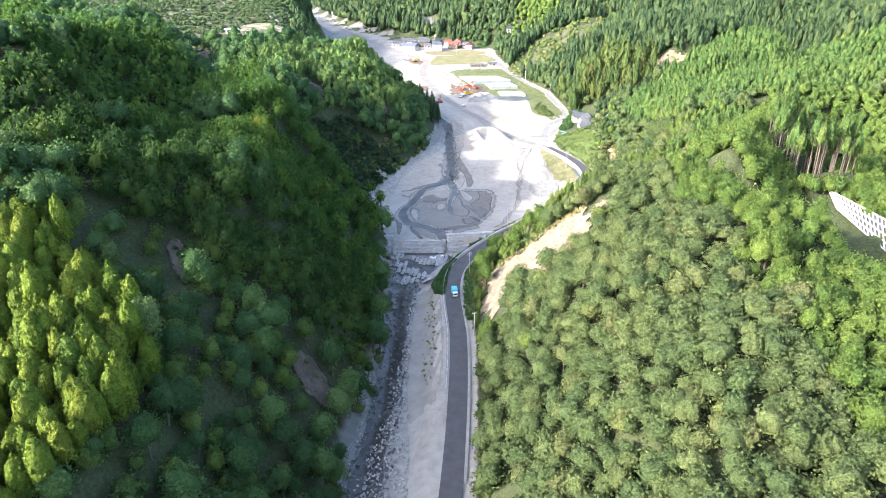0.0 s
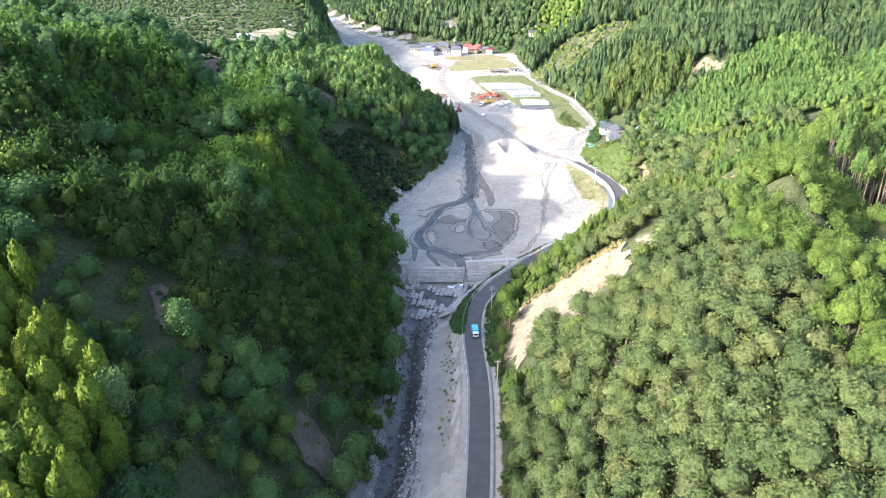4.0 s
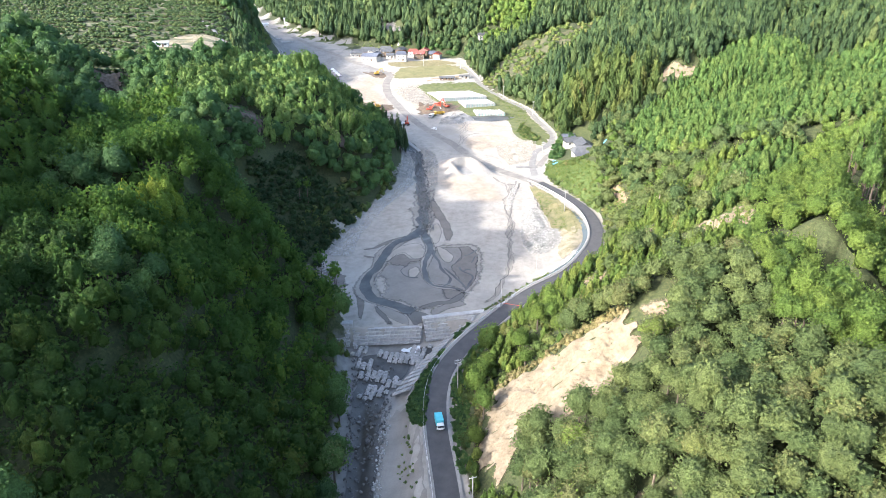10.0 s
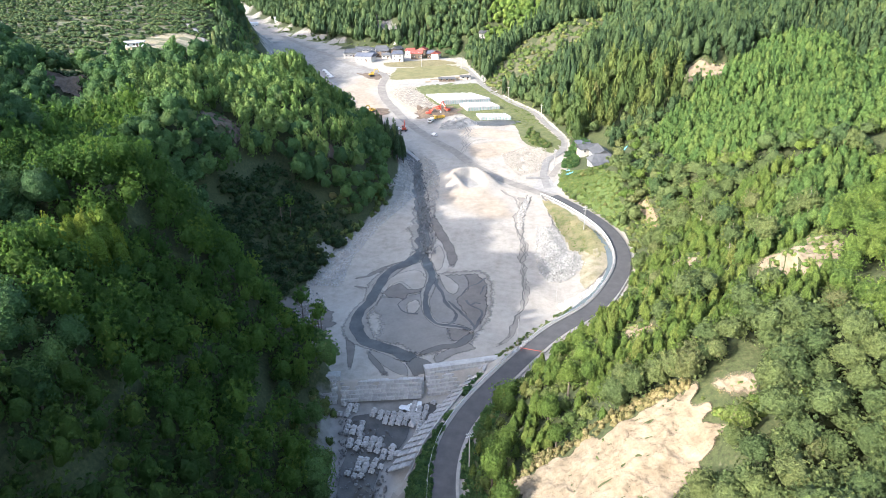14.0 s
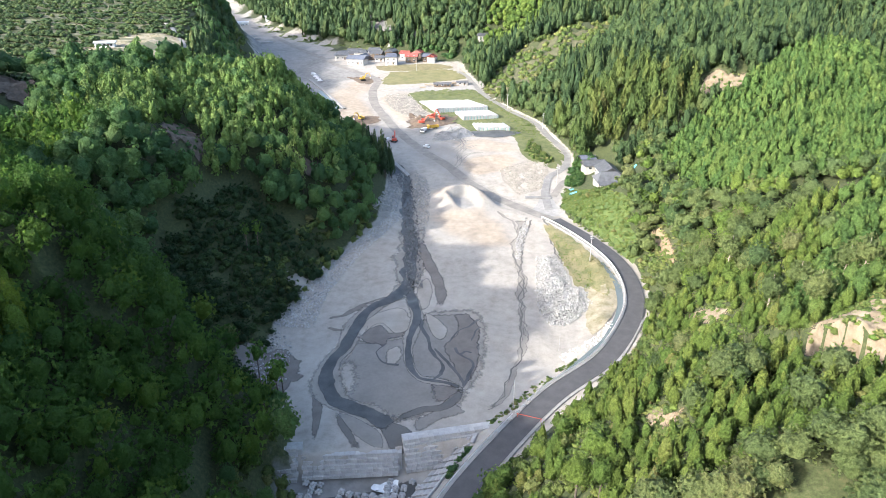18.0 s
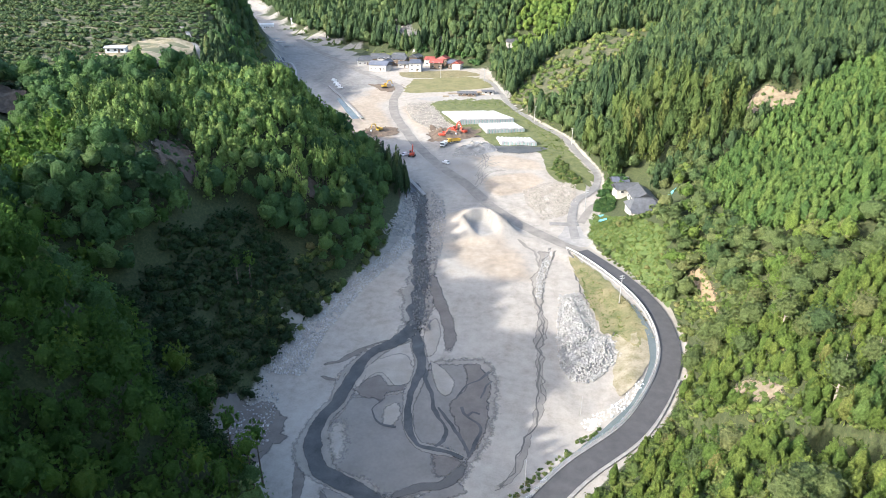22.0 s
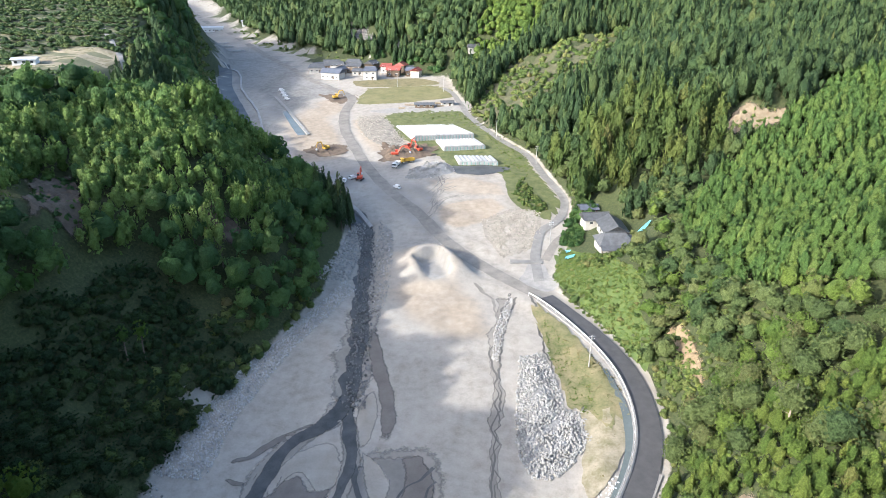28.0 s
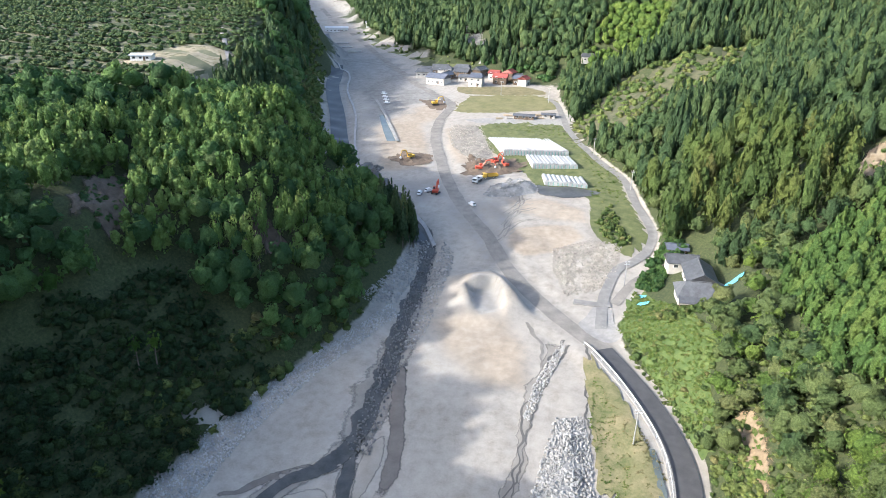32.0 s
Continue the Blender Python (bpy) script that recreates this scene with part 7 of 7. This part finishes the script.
ribbon("settling_channel", table("-136,508 -150,530 -160,546"), [5, 4, 2.5], M_TEAL, 0.15, "straight channel of green water under construction", "water")
ribbon("settling_channel_wall", table("-132.5,508 -147,530 -160,550 -177,574"), 1.6, M_VERGE, 0.7, "white concrete wall of the new channel", "wall", thick=1.2)
stones("spoil_heap", table("-133,468 -126,467 -124,474 -131,477"), 160, 0.5, 1.4, M_DARKSTONE, "dark heap of broken rock on the site", 1.6, 31, 40)
DUG = [table("-124,482 -112,480 -106,490 -114,497 -126,493"), table("-84,476 -66,484 -62,498 -78,500 -90,492")]
for k, (poly, tall) in enumerate(zip(DUG, (1.2, 2.6))):
    patch("spoil_ground", poly, M_RUST, 0.1, "dug rust-brown earth heaped round the excavators", "earth", 0.16, 84 + k, 0.9,
          lift=lambda x, y, poly=poly, tall=tall: tall * smooth(0, 6, edge_dist(np.column_stack([x, y]), poly)) * (0.7 + 0.4 * waves(x, y, 86, 5)))
    stones("earth_clods", poly, 220, 0.25, 0.9, M_RUST, "brown clods of dug earth and broken wood", tall * 0.75, 88 + k, 40)
patch("spoil_ground", table("-150,582 -136,566 -124,572 -128,584"), M_RUST, 0.1, "dug brown earth round the excavator", "earth", 0.15, 87, 1.5)


def log_stack(x, y, rz, n, length, words, material=None, piece="log"):
    root = tagged(empty("log_stack", x, y, gz(x, y), rz), words, "log stack")
    rng = random.Random(int(x * 7))
    for k in range(n):
        bm = bmesh.new()
        r = rng.uniform(0.14, 0.24)
        tube(bm, (-length / 2, (k % 6) * 0.5 - 1.2 + rng.uniform(-0.1, 0.1), 0.2 + 0.38 * (k // 6)), (length / 2, (k % 6) * 0.5 - 1.2 + rng.uniform(-0.2, 0.2), 0.2 + 0.38 * (k // 6)), r, r * 0.8, 7)
        part(piece, bm, material or M_TIMBER, root)


log_stack(-80, 567, 10, 14, 9, "stack of pale cut logs in the yard above the greenhouses")
log_stack(-70, 571, 30, 12, 8, "stack of pale cut logs in the yard above the greenhouses")
log_stack(-88, 566, 0, 10, 7, "stack of pale cut logs in the yard above the greenhouses")
log_stack(-262, 706, 40, 18, 14, "stack of pale concrete pipes beside the river works", M_CONC, "pipe")
log_stack(-282, 722, 40, 18, 14, "stack of pale concrete pipes beside the river works", M_CONC, "pipe")

# ---------------------------------------------------------------- orchard rows and low growth
rng = np.random.default_rng(71)
rows_x, rows_y = [], []
for j in range(48):
    n = 125
    x = -195 - rng.uniform(0, 1, n) * 330
    rows_x.append(x)
    rows_y.append(398 + j * 5.1 + rng.uniform(-0.5, 0.5, n) + 2.5 * np.sin(x / 40))
ox, oy = np.concatenate(rows_x), np.concatenate(rows_y)
ok = inside(np.column_stack([ox, oy]), ORCHARD) & ~inside(np.column_stack([ox, oy]), table("-200,458 -262,462 -268,482 -250,503 -222,505 -206,492"))
ox, oy = ox[ok], oy[ok]
n = len(ox)
wood_mass("orchard", np.column_stack([ox, oy, ground_z(ox, oy) + 0.3, rng.uniform(3.0, 5.0, n), rng.uniform(1.5, 2.6, n), rng.uniform(0, 6, n), rng.uniform(0, 1, n)]),
          crowns("broad", 4, 0.36, 91), L_MIX, "broad", "rows of low fruit trees on the terraces", "orchard", 1)
patch("terrace_field", table("-200,458 -262,462 -268,482 -250,503 -222,505 -206,492"), M_BANKGRASS, 0.15, "dry olive-tan field on the orchard terraces", "field", 0.06, 88)
ribbon("terrace_lane", table("-206,464 -212,482 -222,494 -238,512 -262,540"), 2.6, M_VERGE, 0.3, "pale farm lane on the orchard shoulder", "lane")


def low_growth(x, y, material, words, w=(1.0, 2.2), h=(0.7, 1.6), seed=1, cards=26, shape="broad"):
    rng = np.random.default_rng(seed)
    n = len(x)
    wood_mass("undergrowth", np.column_stack([x, y, ground_z(x, y) - 0.15, rng.uniform(*w, n), rng.uniform(*h, n), rng.uniform(0, 6, n), rng.uniform(0, 1, n)]),
              crowns(shape, cards, 0.22, 90 + seed), material, shape, words, "undergrowth", 1)


def fill(poly, n, seed):
    rng = np.random.default_rng(seed)
    p = rng.uniform(poly.min(0), poly.max(0), (n, 2))
    p = p[inside(p, poly)]
    return p[:, 0], p[:, 1]


low_growth(*fill(GREEN, 4200, 1), L_GRASS, "tufts of rough green grass on the open slope", (0.5, 1.5), (0.25, 0.7), 2, 9, "tuft")
low_growth(*fill(GREEN, 110, 121), L_SHRUB, "scattered bushes on the open slope", (0.8, 2.6), (0.5, 1.6), 122, 16)
low_growth(*fill(table("-28.5,246 -32,238 -35.8,228 -39,219 -42,210 -43,203 -40.5,196 -37,194 -37.8,201 -38.6,213.5 -36.6,225 -32.5,239"), 2000, 2), L_DARK, "dark bushes between the road and the slab bank", (1.0, 2.4), (0.7, 1.8), 3, 20)
low_growth(*fill(table("-27.5,180 -30.5,200 -32,212 -29.5,224 -24,236 -20,240 -24,226 -27,212 -26,198 -23.5,180"), 1100, 12), L_DARK, "dark bushes along the foot of the slope beside the road", (0.9, 2.2), (0.6, 1.6), 13, 20)
low_growth(*fill(table("-23,180 -24,196 -16,202 -7,201 9,198.5 9,195 -7,197.5 -16,198.5 -22,195"), 1100, 14), L_REED, "dry yellow reeds along the landslip's edge", (0.7, 1.8), (0.8, 1.9), 15, 20)
low_growth(*fill(table("-36,150 -31,146 -34,170 -38,186 -42,198 -44,196 -40,172"), 260, 16), L_SHRUB, "scattered green tufts on the gravel shelf", (0.5, 1.6), (0.15, 0.7), 17, 14)
low_growth(*fill(table("-24,251 -16,262 -4,278 -6,279 -18,264 -27,252"), 400, 3), L_SHRUB, "scrub along the edge of the sand", (0.7, 1.5), (0.4, 1.0), 4)
low_growth(*fill(table("-9.5,358 -7,338 -1,319 4,316 3,326 -2,342"), 1100, 5), L_GRASS, "tufts of green grass on the island", (0.5, 1.4), (0.3, 0.8), 6, 9, "tuft")
low_growth(*fill(table("2,316 10,316 9.5,308 6,299 2,294 2,302 4,309"), 90, 57), L_REED, "dry tufts on the trodden earth beside the rubble", (0.4, 1.2), (0.2, 0.6), 58, 9, "tuft")
low_growth(*fill(table("-9,352 -6,340 -3,327 0,320 3,321 -1,334 -5,348"), 260, 59), L_SHRUB, "rough green grass along the rubble's edge", (0.6, 1.8), (0.15, 0.6), 60, 12)
low_growth(*fill(table("-6,350 -2,336 4,322 9,316 11,326 4,339"), 700, 55), L_REED, "dry yellow tufts on the grass island", (0.5, 1.5), (0.3, 0.7), 56, 9, "tuft")
low_growth(*fill(table("-92,545 -60,556 -22,510 -12,470 -20,462 -27,470 -28,490 -42,525 -60,538"), 1500, 6), L_GRASS, "tufts of green growth round the greenhouses", (0.6, 1.8), (0.3, 0.8), 7, 9, "tuft")
for i, poly in enumerate(SCARS):
    low_growth(*fill(poly, 26, 30 + i), L_SHRUB, "sparse tufts on the bare slope", (0.6, 1.3), (0.3, 0.9), 40 + i)

low_growth(*fill(table("-2,404 2,400 5,402 6,412 3,416 -1,412"), 160, 61), L_DARK, "round garden shrubs beside the farmhouse", (1.2, 3.4), (1.0, 2.6), 62, 30)
low_growth(*fill(table("4,380 8,378 20,382 24,390 20,388 14,383 8,384"), 170, 63), L_SHRUB, "rounded garden shrubs below the farmhouse", (1.2, 3.6), (0.9, 2.4), 64, 30)
low_growth(*fill(table("1,418 9,420 12,428 4,430"), 60, 65), L_DARK, "dark garden trees behind the farmhouse", (2.0, 4.5), (1.8, 3.8), 66, 40)
low_growth(*fill(table("-22,446 -16,434 -9,428 -6,432 -12,446 -18,462"), 260, 67), L_SHRUB, "green shrubs beside the concrete lane", (1.0, 3.0), (0.6, 2.0), 68, 24)
low_growth(*fill(table("-1,372 4,362 11,352 18,340 16,337 9,350 1,363 -4,372"), 500, 69), L_SHRUB, "rough bushes along the road's upper edge", (0.7, 2.0), (0.4, 1.3), 70, 16)
low_growth(*fill(table("22,347 28,342 31,330 29,322 21,328 19,340"), 60, 71), L_SHRUB, "bushes round the bare brown bank", (0.9, 2.6), (0.6, 1.8), 72, 20)
low_growth(*fill(table("-14,232 -2,262 12,282 22,296 44,300 50,262 48,228 34,212 14,206 -6,210"), 2600, 101), L_SHRUB, "bushes and herbs between the young cedars", (0.8, 2.4), (0.5, 1.7), 102, 12)
low_growth(*fill(table("-14,232 -2,262 12,282 22,296 44,300 50,262 48,228 34,212 14,206 -6,210"), 1500, 103), L_GRASS, "yellow-green herbs between the young cedars", (0.8, 2.2), (0.3, 1.0), 104, 12)
low_growth(*fill(table("18,300 20,345 24,360 40,345 52,318 40,300"), 700, 105), L_SHRUB, "undergrowth on the slope above the road", (0.9, 2.6), (0.5, 1.8), 106, 12)
low_growth(*fill(table("-138,668 -192,700 -243,740 -290,794 -302,794 -255,739 -203,697 -150,662"), 420, 119), L_SHRUB, "shrubs along the far valley edge", (1.6, 4.5), (1.0, 3.2), 120, 8)
for i, poly in enumerate(SCARS[1:]):
    low_growth(*fill(poly - (0.5, 4.5), 170 if i == 2 else 60, 123 + i), L_SHRUB if i % 2 else L_GRASS, "scrub at the foot of the bare slip", (0.9, 2.4), (0.5, 1.5), 133 + i, 18)
low_growth(*fill(SCARS_LEFT[1], 40, 111), L_DARK, "bushes creeping over the old slide", (1.0, 3.0), (0.6, 2.2), 112, 24)
low_growth(*fill(SCARS_LEFT[0], 45, 113), L_SHRUB, "bushes creeping over the small slide", (0.8, 2.2), (0.5, 1.6), 114, 24)
low_growth(*fill(table("52,424 60,418 72,420 78,428 74,429 60,425"), 90, 115), L_SHRUB, "scrub at the foot of the landslip", (1.2, 3.2), (0.8, 2.6), 116, 10)
low_growth(*fill(table("56,431 66,428 75,430 74,434 62,436"), 45, 117), L_SHRUB, "tufts on the far landslip", (0.8, 2.4), (0.4, 1.8), 118, 10)
low_growth(*fill(SCARS_LEFT[2], 150, 73), L_DARK, "sparse bushes on the brown slide", (0.8, 3.4), (0.6, 2.4), 74, 24)
low_growth(*fill(table("-158,338 -152,352 -146,352 -150,340 -154,332"), 70, 81), L_BAMBOO, "leaning bamboo over the head of the slide", (2.0, 4.0), (2.0, 4.6), 82, 40)
low_growth(*fill(table("-84,372 -87,392 -91,412 -108,430 -113,430 -96,412 -90,392 -88,372"), 420, 83), L_DARK, "dark bushes along the foot of the wooded nose", (0.9, 2.4), (0.5, 1.7), 84, 20)
low_growth(*fill(table("-140,668 -100,652 -80,642 -78,650 -100,664 -136,676"), 120, 75), L_DARK, "dark trees close behind the hamlet", (3.0, 6.0), (3.0, 6.0), 76, 30)
stones("rubble_bank", table("-115,543 -99,545 -80,509 -79,499 -86,492 -95,500 -104,511 -113,530"), 2600, 0.2, 0.6, M_TANSTONE, "bank of pale tan rubble above the dug ground", 0.7, 33, 80)
house(-79, 563, 10, 11, 4.5, 2.0, M_TILE, M_WOODWALL, "low open shed with a grey roof in the trodden yard", 0.0, 0.25, 1, name="shed")
house(-66, 568, 14, 7, 4, 2.0, M_TILE, M_PLASTER, "small shed with a grey roof in the trodden yard", 0.0, 0.25, 1, name="shed")
for k in range(5):
    log_stack(-92 + 5.5 * k, 559 + 1.6 * k, 12 + 8 * (k % 3), 10, 4.0, "stack of grey boards in the trodden yard", M_CONC if k % 2 else M_TIMBER, "board")
log_stack(-292, 738, 42, 18, 16, "stack of pale concrete pipes beside the river works", M_CONC, "pipe")
log_stack(-278, 722, 42, 18, 12, "stack of pale concrete pipes beside the river works", M_CONC, "pipe")
